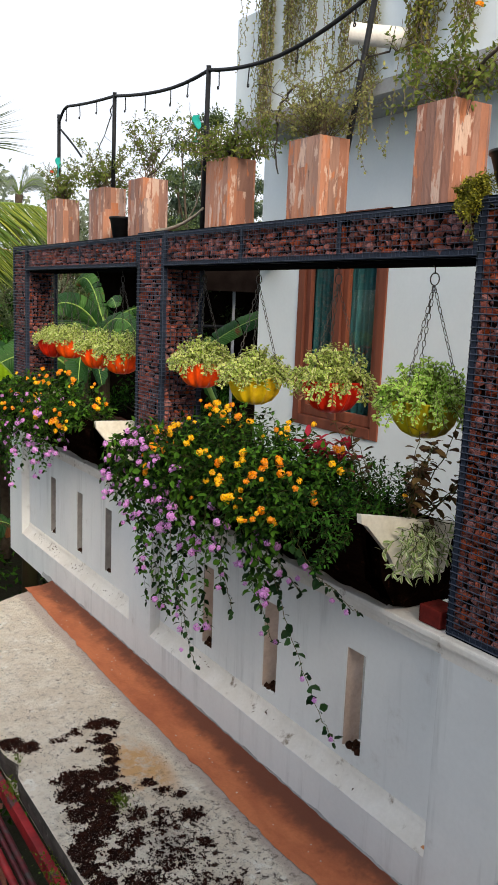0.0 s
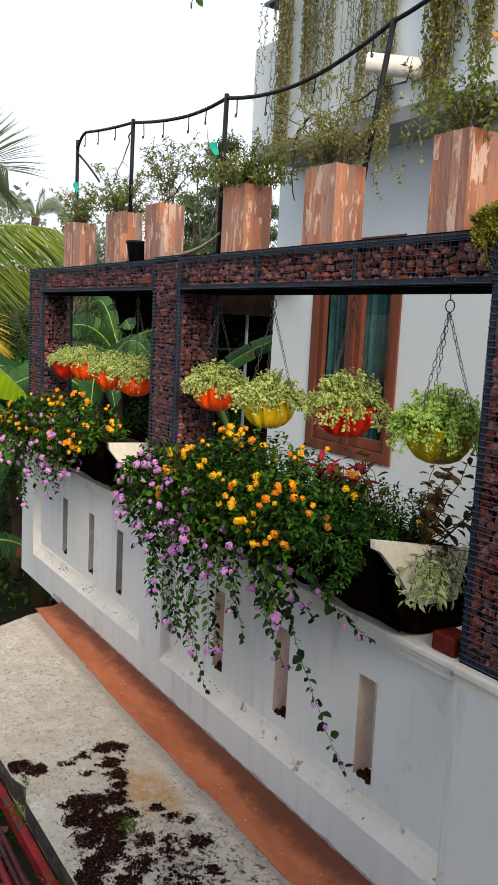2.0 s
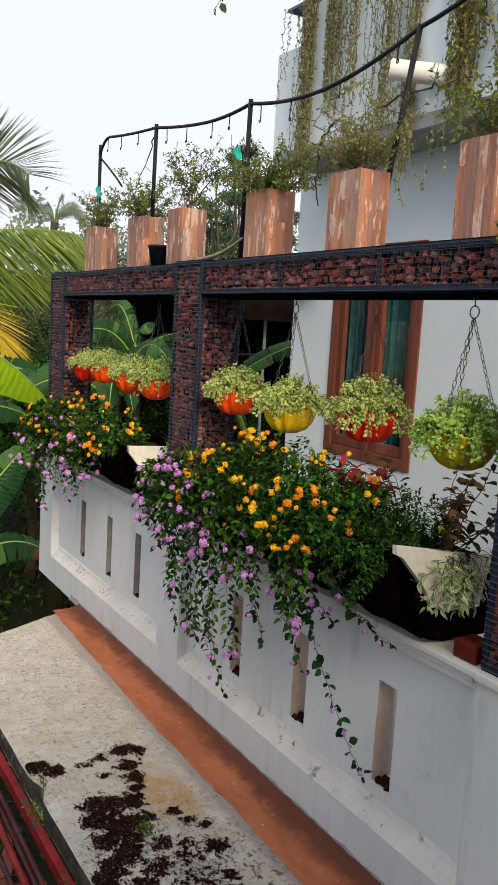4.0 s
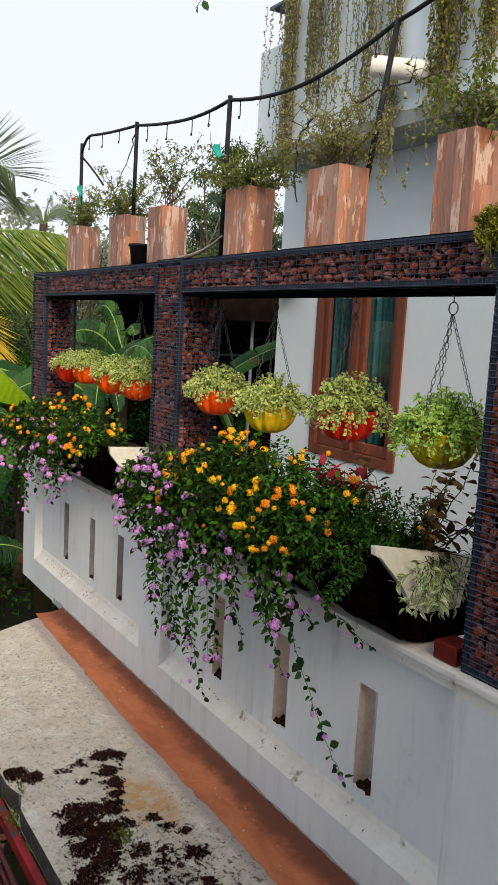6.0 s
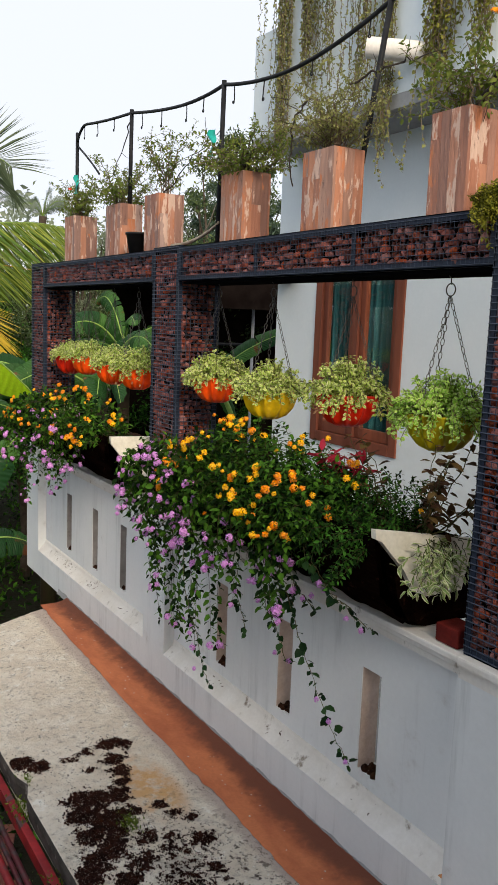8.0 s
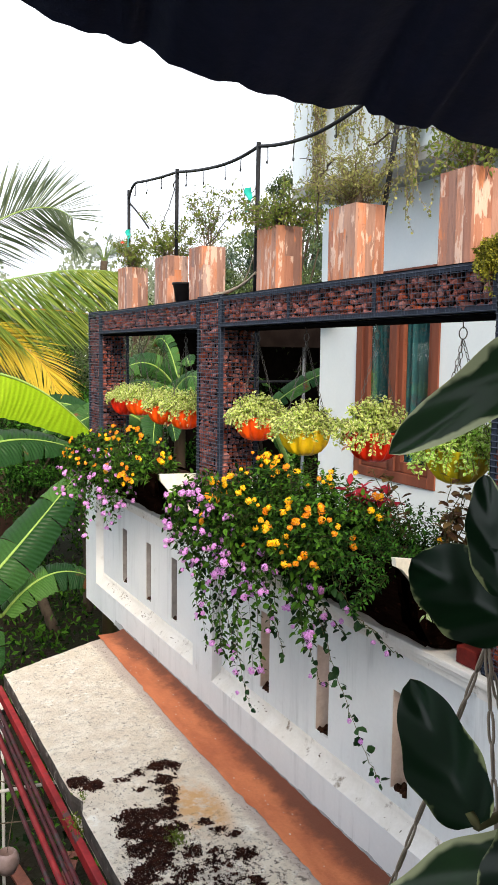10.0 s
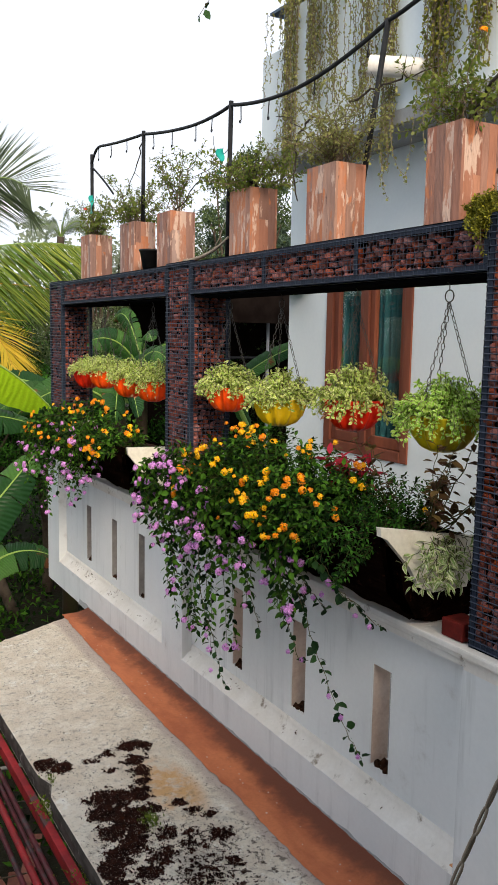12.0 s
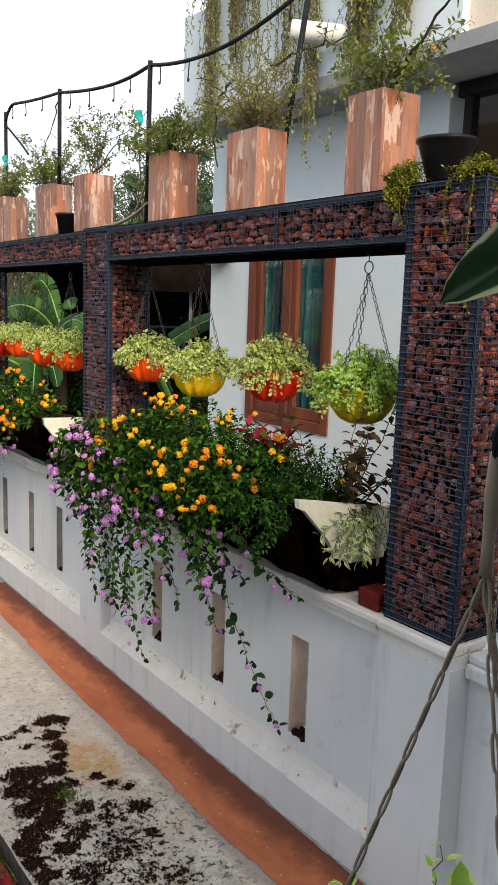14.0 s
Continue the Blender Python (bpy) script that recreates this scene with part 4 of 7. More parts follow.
single("ground", g, EARTH, "dark garden ground with weeds", "ground", kind="structure", smooth=True)


# ---- leaves and stems ----
LEAF_V = np.array(((0, 0, 0), (0.34, 0, -0.02), (0.70, 0, -0.03), (1, 0, -0.12), (0.30, 0.5, 0.05), (0.68, 0.37, 0.03), (0.30, -0.5, 0.05), (0.68, -0.37, 0.03)))
LEAF_F = ((0, 1, 4), (1, 2, 5, 4), (2, 3, 5), (0, 6, 1), (1, 6, 7, 2), (2, 7, 3))
LEAF_UV = np.array(((0, 0.5), (0.34, 0), (0.7, 0), (1, 0.6), (0.3, 1), (0.68, 1), (0.3, 1), (0.68, 1)))


def unit(a):
    a = np.asarray(a, float)
    return a / (np.linalg.norm(a, axis=-1, keepdims=True) + 1e-12)


class Leaves:
    """Places, directions and sizes of many leaves, turned into one mesh at the end."""

    def __init__(self, seed):
        self.rng = np.random.default_rng(seed)
        self.p, self.d, self.n, self.l, self.w = [], [], [], [], []

    def put(self, p, d, n, l, w):
        self.p.append(p), self.d.append(d), self.n.append(n), self.l.append(l), self.w.append(w)

    def along(self, path, size, gap, start=0.2, wide=0.55, droop=0.25, jitter=0.5, whorl=2):
        """Leaves in pairs along a stem from the share start to its tip."""
        path = np.asarray(path, float)
        seg = np.linalg.norm(np.diff(path, axis=0), axis=1)
        s = np.concatenate([[0], np.cumsum(seg)])
        rng, turn = self.rng, self.rng.uniform(0, 3.14)
        for t in np.arange(start * s[-1], s[-1] + gap * 0.5, gap):
            t = min(t, s[-1])
            i = min(np.searchsorted(s, t, side="right") - 1, len(seg) - 1)
            u = (t - s[i]) / (seg[i] + 1e-9)
            q = path[i] + (path[i + 1] - path[i]) * u
            ax = unit(path[i + 1] - path[i])
            a = unit(np.cross(ax, (0.3, 0.2, 1.0)))
            b = np.cross(ax, a)
            turn += 1.57
            for k in range(whorl):
                ang = turn + k * 2 * math.pi / whorl + rng.normal(0, 0.3)
                out = a * math.cos(ang) + b * math.sin(ang)
                d = unit(out + ax * rng.uniform(0.2, 0.7) + np.array((0, 0, -droop)) + rng.normal(0, jitter * 0.4, 3))
                n = unit(np.array((0, 0, 1.0)) + 0.5 * ax - 0.6 * d * 0 + rng.normal(0, jitter * 0.6, 3))
                l = size * rng.uniform(0.65, 1.25)
                self.put(q + d * 0.15 * l, d, n, l, wide * rng.uniform(0.85, 1.15))

    def scatter(self, p, d, n, l, w):
        k = len(p)
        self.p.extend(list(p)), self.d.extend(list(unit(d))), self.n.extend(list(unit(n))), self.l.extend(list(np.broadcast_to(l, k))), self.w.extend(list(np.broadcast_to(w, k)))

    def simple(self):
        """Each leaf as two folded triangles, for far foliage."""
        g = Geo()
        p, d, n = (np.array(a) for a in (self.p, self.d, self.n))
        l, w = np.array(self.l)[:, None], np.array(self.w)[:, None]
        side = unit(np.cross(n, d))
        up = np.cross(d, side)
        v = np.stack([p, p + l * (0.45 * d + 0.5 * w * side + 0.06 * up), p + l * (d - 0.1 * up), p + l * (0.45 * d - 0.5 * w * side + 0.06 * up)], 1)
        b = (np.arange(len(p)) * 4)[:, None]
        return g.add(v.reshape(-1, 3), np.concatenate([b + np.array((0, 1, 2)), b + np.array((0, 2, 3))]).tolist())

    def blades(self):
        """Each leaf as a long thin strip that droops a little towards its tip."""
        g = Geo()
        p, d, n = (np.array(a) for a in (self.p, self.d, self.n))
        l, w = np.array(self.l)[:, None], np.array(self.w)[:, None]
        side = unit(np.cross(n, d)) * 0.5 * w * l
        sag = np.array((0, 0, -1.0)) * l
        v = np.stack([p + side * 0.6, p - side * 0.6, p + 0.5 * l * d + side + 0.02 * sag, p + 0.5 * l * d - side + 0.02 * sag, p + l * d + 0.09 * sag], 1)
        b = (np.arange(len(p)) * 5)[:, None]
        return g.add(v.reshape(-1, 3), (b + np.array((0, 1, 3, 2))).tolist() + (b + np.array((2, 3, 4))).tolist())

    def geo(self, g=None):
        g = g or Geo()
        p, d, n = (np.array(a) for a in (self.p, self.d, self.n))
        l, w = np.array(self.l)[:, None, None], np.array(self.w)[:, None, None]
        side = unit(np.cross(n, d))
        up = np.cross(d, side)
        v = p[:, None, :] + l * (LEAF_V[None, :, 0:1] * d[:, None, :] + w * LEAF_V[None, :, 1:2] * side[:, None, :] + LEAF_V[None, :, 2:3] * up[:, None, :])
        k = len(p)
        base = np.arange(k) * 8
        g.v.append(v.reshape(-1, 3))
        g.uv.append(np.tile(LEAF_UV, (k, 1)))
        for b in base + g.n:
            g.f.extend([tuple(int(b) + i for i in f) for f in LEAF_F])
        g.n += k * 8
        return g


GREEN = leaf_material("lantana_leaf", (0.002, 0.011, 0.002), (0.080, 0.205, 0.020), through=0.16, gloss=0.05)
DEEP_GREEN = leaf_material("deep_green_leaf", (0.002, 0.009, 0.002), (0.058, 0.185, 0.022), through=0.14, gloss=0.05)
TRAIL_GREEN = leaf_material("trailing_leaf", (0.006, 0.024, 0.008), (0.036, 0.095, 0.026), through=0.16, gloss=0.1)
PALE = leaf_material("variegated_pale_leaf", (0.28, 0.44, 0.05), (0.60, 0.69, 0.17), margin=((0.86, 0.83, 0.48), 0.9, 60))
LIME = leaf_material("lime_green_leaf", (0.26, 0.50, 0.05), (0.52, 0.74, 0.14), margin=((0.74, 0.82, 0.38), 0.95, 60))
YELLOW_GREEN = leaf_material("yellow_green_leaf", (0.12, 0.13, 0.012), (0.40, 0.38, 0.04))
SHRUB = leaf_material("shrub_leaf", (0.10, 0.15, 0.025), (0.27, 0.315, 0.06), through=0.45)
YELLOW_OLIVE = leaf_material("yellow_olive_creeper_leaf", (0.14, 0.16, 0.02), (0.32, 0.31, 0.05), through=0.4)
OLIVE = leaf_material("olive_creeper_leaf", (0.20, 0.22, 0.07), (0.40, 0.39, 0.14), through=0.4)
DARK_COLEUS = leaf_material("dark_bronze_leaf", (0.040, 0.020, 0.013), (0.13, 0.085, 0.03), rough=0.45, gloss=0.1)
CRIMSON = leaf_material("crimson_leaf", (0.30, 0.012, 0.03), (0.42, 0.03, 0.06))
DRY = leaf_material("dry_leaf", (0.40, 0.20, 0.10), (0.55, 0.33, 0.18))
STRIPED = leaf_material("striped_leaf", (0.20, 0.32, 0.09), (0.34, 0.44, 0.16), margin=((0.62, 0.65, 0.42), 0.76, 30))
RUBBER = leaf_material("dark_glossy_rubber_leaf", (0.004, 0.016, 0.006), (0.008, 0.026, 0.009), rough=0.30, through=0.05, gloss=0.3, margin=((0.30, 0.34, 0.15), 1.2, 60))
VARIEGATED = leaf_material("cream_variegated_rubber_leaf", (0.010, 0.034, 0.010), (0.020, 0.052, 0.014), rough=0.32, through=0.1, gloss=0.28, margin=((0.50, 0.53, 0.30), 0.98, 24))
BANANA = leaf_material("banana_leaf", (0.018, 0.068, 0.018), (0.10, 0.24, 0.05), rough=0.4, through=0.35, ribs=260, dry=(0.20, 0.075, 0.03))
# the glow of light through the leaf is put into this base colour
BANANA_BRIGHT = leaf_material("banana_leaf_backlight_in_colour", (0.40, 0.62, 0.02), (0.46, 0.68, 0.03), rough=0.4, through=0.45, ribs=220)
PALM = leaf_material("palm_leaflet", (0.10, 0.18, 0.03), (0.34, 0.39, 0.06), through=0.35)
PALM_YELLOW = leaf_material("yellowing_palm_leaflet", (0.60, 0.48, 0.05), (0.72, 0.50, 0.06), through=0.35)
FAR_LEAF = leaf_material("far_tree_leaf", (0.035, 0.06, 0.02), (0.13, 0.18, 0.06), through=0.25)
# distance haze is mixed into the base colours of the next four leaves
HAZED_TREE_LEAF = leaf_material("hazed_tree_leaf", (0.19, 0.23, 0.15), (0.30, 0.345, 0.23), through=0.4)
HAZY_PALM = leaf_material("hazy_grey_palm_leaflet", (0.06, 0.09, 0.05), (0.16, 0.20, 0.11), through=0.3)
HAZY_LEAF = leaf_material("hazed_blue_green_leaf", (0.06, 0.10, 0.07), (0.15, 0.21, 0.14), through=0.25)
HAZED_FAR_PALM = leaf_material("hazed_far_palm_leaflet", (0.22, 0.27, 0.21), (0.30, 0.35, 0.27), through=0.3)
DARK_STEM = surface("dark_green_stem", (0.03, 0.045, 0.012), (0.06, 0.055, 0.025), 40, 0.7, bump=0.0, spec=0.08)
STEM = surface("green_brown_stem", (0.09, 0.10, 0.03), (0.14, 0.11, 0.06), 40, 0.7, bump=0.0)
TWIG = surface("grey_brown_twig", (0.12, 0.085, 0.055), (0.2, 0.15, 0.11), 40, 0.8, bump=0.2)
TRUNK = surface("brown_tree_bark", (0.05, 0.036, 0.026), (0.09, 0.07, 0.052), 6, 0.9, bump=0.6, fine=30, dist=0.02)


def petal_material(name, c1, c2):
    return surface(name, c1, c2, 60, 0.6, bump=0.0, vary="island", vary_by=0.18, spec=0.04)


ORANGE = petal_material("orange_petal", (0.90, 0.26, 0.003), (0.92, 0.36, 0.004))
GOLD = petal_material("golden_petal", (0.94, 0.46, 0.003), (0.96, 0.56, 0.005))
MAUVE = petal_material("mauve_petal", (0.54, 0.18, 0.61), (0.76, 0.40, 0.79))
RED_PETAL = petal_material("red_petal", (0.8, 0.06, 0.04), (0.85, 0.12, 0.06))


def flower_mesh(name, material, seed, count=44):
    """A flat-domed head of many small florets."""
    rng = np.random.default_rng(seed)
    g = Geo()
    for k in range(count):
        z = 1 - 0.95 * (k + 0.5) / count
        a = k * 2.39996
        r = math.sqrt(1 - z * z)
        d = np.array((r * math.cos(a), r * math.sin(a), 0.8 * z)) * rng.uniform(0.72, 1.12)
        n = unit(d + rng.normal(0, 0.35, 3))
        u = unit(np.cross(n, (0.3, 0.5, 0.8)))
        v = np.cross(n, u)
        s = rng.uniform(0.22, 0.36)
        g.add([d + u * s, d + v * s, d - u * s, d - v * s], [(0, 1, 2, 3)])
    return mesh_of(name, g, material)


HEADS = {"orange": [flower_mesh("flower", m, s) for s, m in enumerate((ORANGE, GOLD, GOLD, ORANGE))], "mauve": [flower_mesh("flower", MAUVE, 10 + s) for s in range(3)],
         "red": [flower_mesh("flower", RED_PETAL, 20)]}


def flower(kind, parent, p, up, size, rng):
    me = HEADS[kind][rng.integers(len(HEADS[kind]))]
    q = Vector(up).to_track_quat("Z", "Y").to_matrix().to_4x4()
    piece("flower", me, parent, Matrix.Translation(p) @ q @ Matrix.Rotation(rng.uniform(0, 6.28), 4, "Z") @ Matrix.Scale(size, 4))


# ---- log troughs on the parapet ----
def trough(y0, y1, seed, label):
    rng = np.random.default_rng(seed)
    tr = thing("log_trough", (0.0, (y0 + y1) / 2, 0.0), label, "planter", "log troughs on the parapet")
    # half-log shell: an arc from the front rim under to the back rim, outside rough with bark
    n, k = 220, 30
    def ring(y, out):
        pts = []
        for j in range(k + 1):
            a = math.pi * (1.03 - 1.0 * j / k)
            r = 0.19 + (out and 0.016 * noise.noise((3 * a, y * 2.2, seed)) + 0.012 * noise.noise((11 * a, y * 5, seed)) + 0.008 * noise.noise((24 * a, y * 9, seed)))
            pts.append((0.0 + (1.08 if math.cos(a) < 0 else 0.95) * r * math.cos(a), y, 0.355 - max(0.0, math.sin(a)) * r * 1.72))
        return pts
    ys = np.linspace(y0, y1, n)
    g = Geo()
    g.grid([ring(y, True) for y in ys])
    inner = []
    for y in (y0 + 0.01, y1 - 0.01):
        inner.append([(x * 0.88, y, 0.36 - (0.36 - z) * 0.9) for _, (x, _, z) in enumerate(ring(y, False))])
    g.grid(inner)
    part("shell", g, BARK, tr, "dark rough log bark", smooth=True)
    for y, s in ((y0, 1), (y1, -1)):
        if y0 < 1:
            outlines = ([(-0.222, 0.390), (-0.218, 0.358), (-0.19, 0.345), (-0.085, 0.235), (-0.03, 0.15), (0.03, 0.125), (0.20, 0.125), (0.245, 0.312)],)
        else:
            outlines = ([(-0.172, 0.358), (-0.166, 0.315), (-0.105, 0.240), (0.235, 0.240), (0.245, 0.345)], [(-0.100, 0.231), (-0.01, 0.118), (0.07, 0.105), (0.16, 0.12), (0.225, 0.231)])
        for outline in outlines:
            k2 = len(outline)
            a, b = y - 0.012 * s, y + 0.012 * s
            g = Geo().add([(x, a, z) for x, z in outline] + [(x, b, z) for x, z in outline],
                          [tuple(range(k2)), tuple(reversed(range(k2, 2 * k2)))] + [(i, i + k2, (i + 1) % k2 + k2, (i + 1) % k2) for i in range(k2)])
            part("end_board", g, CREAM_BOARD, tr, "cream painted end board")
        cut = [(-0.12, 0.30), (-0.085, 0.13), (-0.02, 0.02), (0.06, 0.002), (0.27, 0.002), (0.285, 0.30)]
        k2, a, b = len(cut), y + 0.013 * s, y + 0.06 * s
        g = Geo().add([(x, a, z) for x, z in cut] + [(x, b, z) for x, z in cut], [tuple(range(k2)), tuple(reversed(range(k2, 2 * k2)))] + [(i, i + k2, (i + 1) % k2 + k2, (i + 1) % k2) for i in range(k2)])
        part("log_end", g, BARK, tr, "blackened sawn log end")
    n = 30
    g = Geo().grid([[(x, y, 0.315 + 0.012 * noise.noise((x * 20, y * 8, 1))) for x in np.linspace(-0.165, 0.155, 9)] for y in np.linspace(y0 + 0.015, y1 - 0.015, n)])
    part("soil", g, SOIL, tr, smooth=True)
    return tr


trough(0.232, 2.10, 3, "dark half-log trough with cream end boards, full of flowers")
trough(2.72, 4.45, 9, "dark half-log trough with cream end board, overgrown with flowers")
single("brick", Geo().box(0.0, 0.10, 0.03, 0.135, 0.001, 0.066, 0.006), BRICK_RED, "red clay brick on the parapet beside the column", "brick", at=(0, 0.09, 0))


def bush(name, label, seed, bases, tips, stem_r, leaf, size, gap, arch, heads="", head_size=0.02, head_share=0.6, wide=0.55, start=0.25, droop=0.25, whorl=2, category="flowering plant"):
    """A plant of many stems: each runs from a base to a tip over an arch, with leaves along it and perhaps a flower head."""
    rng = np.random.default_rng(seed)
    lv, st = Leaves(seed), Geo()
    base0 = np.mean(np.array(bases), axis=0)
    pl = thing(name, tuple(base0), label, category)
    for b, t in zip(bases, tips):
        b, t = np.array(b), np.array(t)
        c = (b + t) / 2 + np.array(arch(b, t, rng))
        path = bezier(b, c, t, 12)
        path[1:] += rng.normal(0, 0.004, (11, 3))
        st.tube(path, np.linspace(stem_r, stem_r * 0.5, 12), 4, caps=False)
        lv.along(path, size, gap, start, wide, droop, whorl=whorl)
        if heads and rng.random() < head_share:
            d = unit(path[-1] - path[-2])
            for k in range(rng.integers(1, 4) if heads == "orange" else rng.integers(1, 3)):
                off = rng.normal(0, head_size * 1.1, 3) if k else np.zeros(3)
                flower(heads, pl, path[-1] + off + d * 0.012 + np.array((-0.018, -0.018, 0.012)), tuple(unit(0.4 * d + np.array((-0.7, -0.7, 0.5)) + rng.normal(0, 0.25, 3))), head_size * rng.uniform(0.6, 1.25), rng)
    part("stem_growth", st, DARK_STEM, pl, smooth=True, kind="stuff")
    part("foliage", lv.geo(), leaf, pl, kind="stuff")
    return pl


def spread(n, seed, f):
    rng = np.random.default_rng(seed)
    return [f(rng) for _ in range(n)]


def up_arch(h):
    return lambda b, t, rng: (rng.normal(0, 0.03), rng.normal(0, 0.03), h + rng.normal(0, 0.03))


def over_arch(b, t, rng):
    return (-0.14 + rng.normal(0, 0.03), rng.normal(0, 0.05), 0.16 + abs(b[2] - t[2]) * 0.45)


# orange lantana in the near trough: a mound whose shoots end on its skin, from the top over to the front
def mound_tip(y0, y1, tops, low):
    def f(r):
        y = r.uniform(y0, y1)
        top = float(np.interp(y, *tops))
        a = r.uniform(-0.35, 2.15)
        k = r.uniform(0.72, 1.06)
        z = 0.31 + (top - 0.31) * k * math.cos(a) if a < 1.57 else 0.31 + low * math.cos(a)
        return (-0.07 - 0.27 * k * math.sin(a), y, z)
    return f


n = 370
tips = spread(n, 1, mound_tip(0.50, 1.76, ((0.5, 0.8, 1.2, 1.5, 1.8), (0.50, 0.60, 0.64, 0.58, 0.47)), 0.16))
bush("orange_lantana", "bushy lantana with orange and golden flower heads", 1, [(np.clip(t[0] * 0.5, -0.12, 0.1), t[1] * 0.9 + 0.12, 0.315) for t in tips], tips, 0.002, GREEN, 0.028, 0.0165, up_arch(0.05), "orange", 0.0142, 0.135)


def mauve_tip(r):
    """Most shoots hang at the far end, some green ones at the near end, a few trail far down."""
    u = r.random()
    if u < 0.58:
        y = r.uniform(1.3, 2.2)
        lo = float(np.interp(y, (1.3, 1.6, 1.95, 2.2), (-0.10, -0.16, -0.08, 0.04)))
        hi = float(np.interp(y, (1.3, 1.7, 2.0, 2.25), (0.26, 0.50, 0.42, 0.12)))
        return (r.uniform(-0.38, -0.22), y, lo + (hi - lo) * r.beta(1.5, 1.1))
    if u < 0.86:
        return (r.uniform(-0.36, -0.20), r.uniform(0.62, 1.4), r.uniform(-0.12, 0.24))
    return (r.uniform(-0.28, -0.15), r.uniform(1.3, 1.95), r.uniform(-0.50, -0.2))


n = 165
tips = spread(n, 2, mauve_tip)
bush("mauve_lantana", "trailing lantana with mauve flower heads hanging over the wall", 2, [(-0.11, min(2.03, max(0.4, t[1] * 0.93 + 0.05)), 0.315) for t in tips], tips, 0.0017, GREEN, 0.038, 0.037, over_arch, "mauve", 0.0160, 0.62, start=0.12, droop=0.35)


# long trailing shoots with larger leaves
def trailer(seed, pts, size):
    lv, st = Leaves(seed), Geo()
    pts = np.array(pts)
    t = np.linspace(0, 1, len(pts))
    tt = np.linspace(0, 1, 30)
    path = np.stack([np.interp(tt, t, pts[:, i]) for i in range(3)], 1)
    ker = np.ones(5) / 5
    for i in range(3):
        path[2:-2, i] = np.convolve(path[:, i], ker, "valid")
    rng = np.random.default_rng(seed)
    path[1:] += rng.normal(0, 0.004, (29, 3))
    pl = thing("trailing_vine", tuple(pts[0]), "thin trailing shoot with dark heart-shaped leaves", "vine")
    st.tube(path, 0.0016, 4, caps=False)
    lv.along(path, size, 0.035, 0.05, 0.8, 0.5, 0.7, whorl=1)
    lv.along(path, size * 0.7, 0.05, 0.2, 0.8, 0.5, 0.7, whorl=1)
    part("stem", st, STEM, pl)
    part("foliage", lv.geo(), TRAIL_GREEN, pl)
    for k in range(3):
        q = path[rng.integers(12, 30)]
        flower("mauve", pl, q + rng.normal(0, 0.03, 3) * (0.4, 1, 1) + np.array((-0.02, 0, 0)), (-0.8, -0.5, 0.2), 0.011, rng)


trailer(37, [(-0.10, 0.85, 0.33), (-0.26, 0.82, 0.22), (-0.2, 0.80, 0.06), (-0.15, 0.78, -0.06)], 0.042)
trailer(38, [(-0.10, 0.80, 0.33), (-0.26, 0.74, 0.20), (-0.2, 0.70, 0.05), (-0.13, 0.66, -0.04)], 0.042)
trailer(39, [(-0.10, 1.02, 0.33), (-0.26, 0.95, 0.20), (-0.22, 0.90, 0.0), (-0.16, 0.88, -0.14)], 0.042)
trailer(40, [(-0.10, 0.62, 0.33), (-0.24, 0.57, 0.22), (-0.2, 0.50, 0.10), (-0.13, 0.45, 0.03)], 0.036)
trailer(31, [(-0.10, 0.95, 0.33), (-0.24, 0.90, 0.28), (-0.20, 0.78, 0.05), (-0.14, 0.74, -0.2), (-0.09, 0.66, -0.40), (-0.07, 0.57, -0.56), (-0.06, 0.48, -0.62)], 0.042)
trailer(32, [(-0.10, 1.0, 0.33), (-0.25, 0.97, 0.25), (-0.22, 0.92, 0.0), (-0.16, 0.87, -0.2), (-0.13, 0.84, -0.33)], 0.042)
trailer(33, [(-0.10, 0.70, 0.33), (-0.25, 0.62, 0.24), (-0.22, 0.52, 0.12), (-0.14, 0.42, 0.02), (-0.10, 0.34, -0.03)], 0.038)
trailer(34, [(-0.10, 1.55, 0.33), (-0.30, 1.52, 0.2), (-0.28, 1.48, -0.2), (-0.22, 1.44, -0.48), (-0.2, 1.38, -0.64)], 0.036)
trailer(35, [(-0.10, 1.9, 0.33), (-0.28, 1.9, 0.2), (-0.26, 1.86, -0.1), (-0.2, 1.82, -0.36)], 0.032)
trailer(36, [(-0.10, 1.2, 0.33), (-0.27, 1.15, 0.2), (-0.23, 1.12, -0.05), (-0.18, 1.08, -0.28)], 0.036)

# feathery dark green plants towards the near end
tips = spread(230, 5, lambda r: (lambda x: (x, r.uniform(0.26, 1.0), r.uniform(0.34, 0.54) - max(0.0, -x - 0.15) * 0.9))(r.uniform(-0.36, 0.14)))
bush("marigold_plant", "low feathery dark green marigold foliage in the trough", 5, [(np.clip(t[0] * 0.6, -0.13, 0.12), min(1.0, max(0.27, t[1] * 0.9 + 0.05)), 0.315) for t in tips], tips, 0.0016, DEEP_GREEN, 0.022, 0.0105, up_arch(0.04), "orange", 0.016, 0.03, wide=0.42, category="plant")
tips = spread(17, 6, lambda r: (r.uniform(-0.10, 0.16), r.uniform(0.02, 0.56), r.uniform(0.45, 0.70)))
bush("coleus_plant", "dark bronze-leaved plant beside the gabion column", 6, [(0.03, min(0.40, max(0.26, t[1])), 0.315) for t in tips], tips, 0.003, DARK_COLEUS, 0.044, 0.040, up_arch(0.0), wide=0.62, start=0.3, category="plant")
tips = spread(16, 7, lambda r: (r.uniform(-0.06, 0.06), r.uniform(0.58, 0.80), r.uniform(0.47, 0.58)))
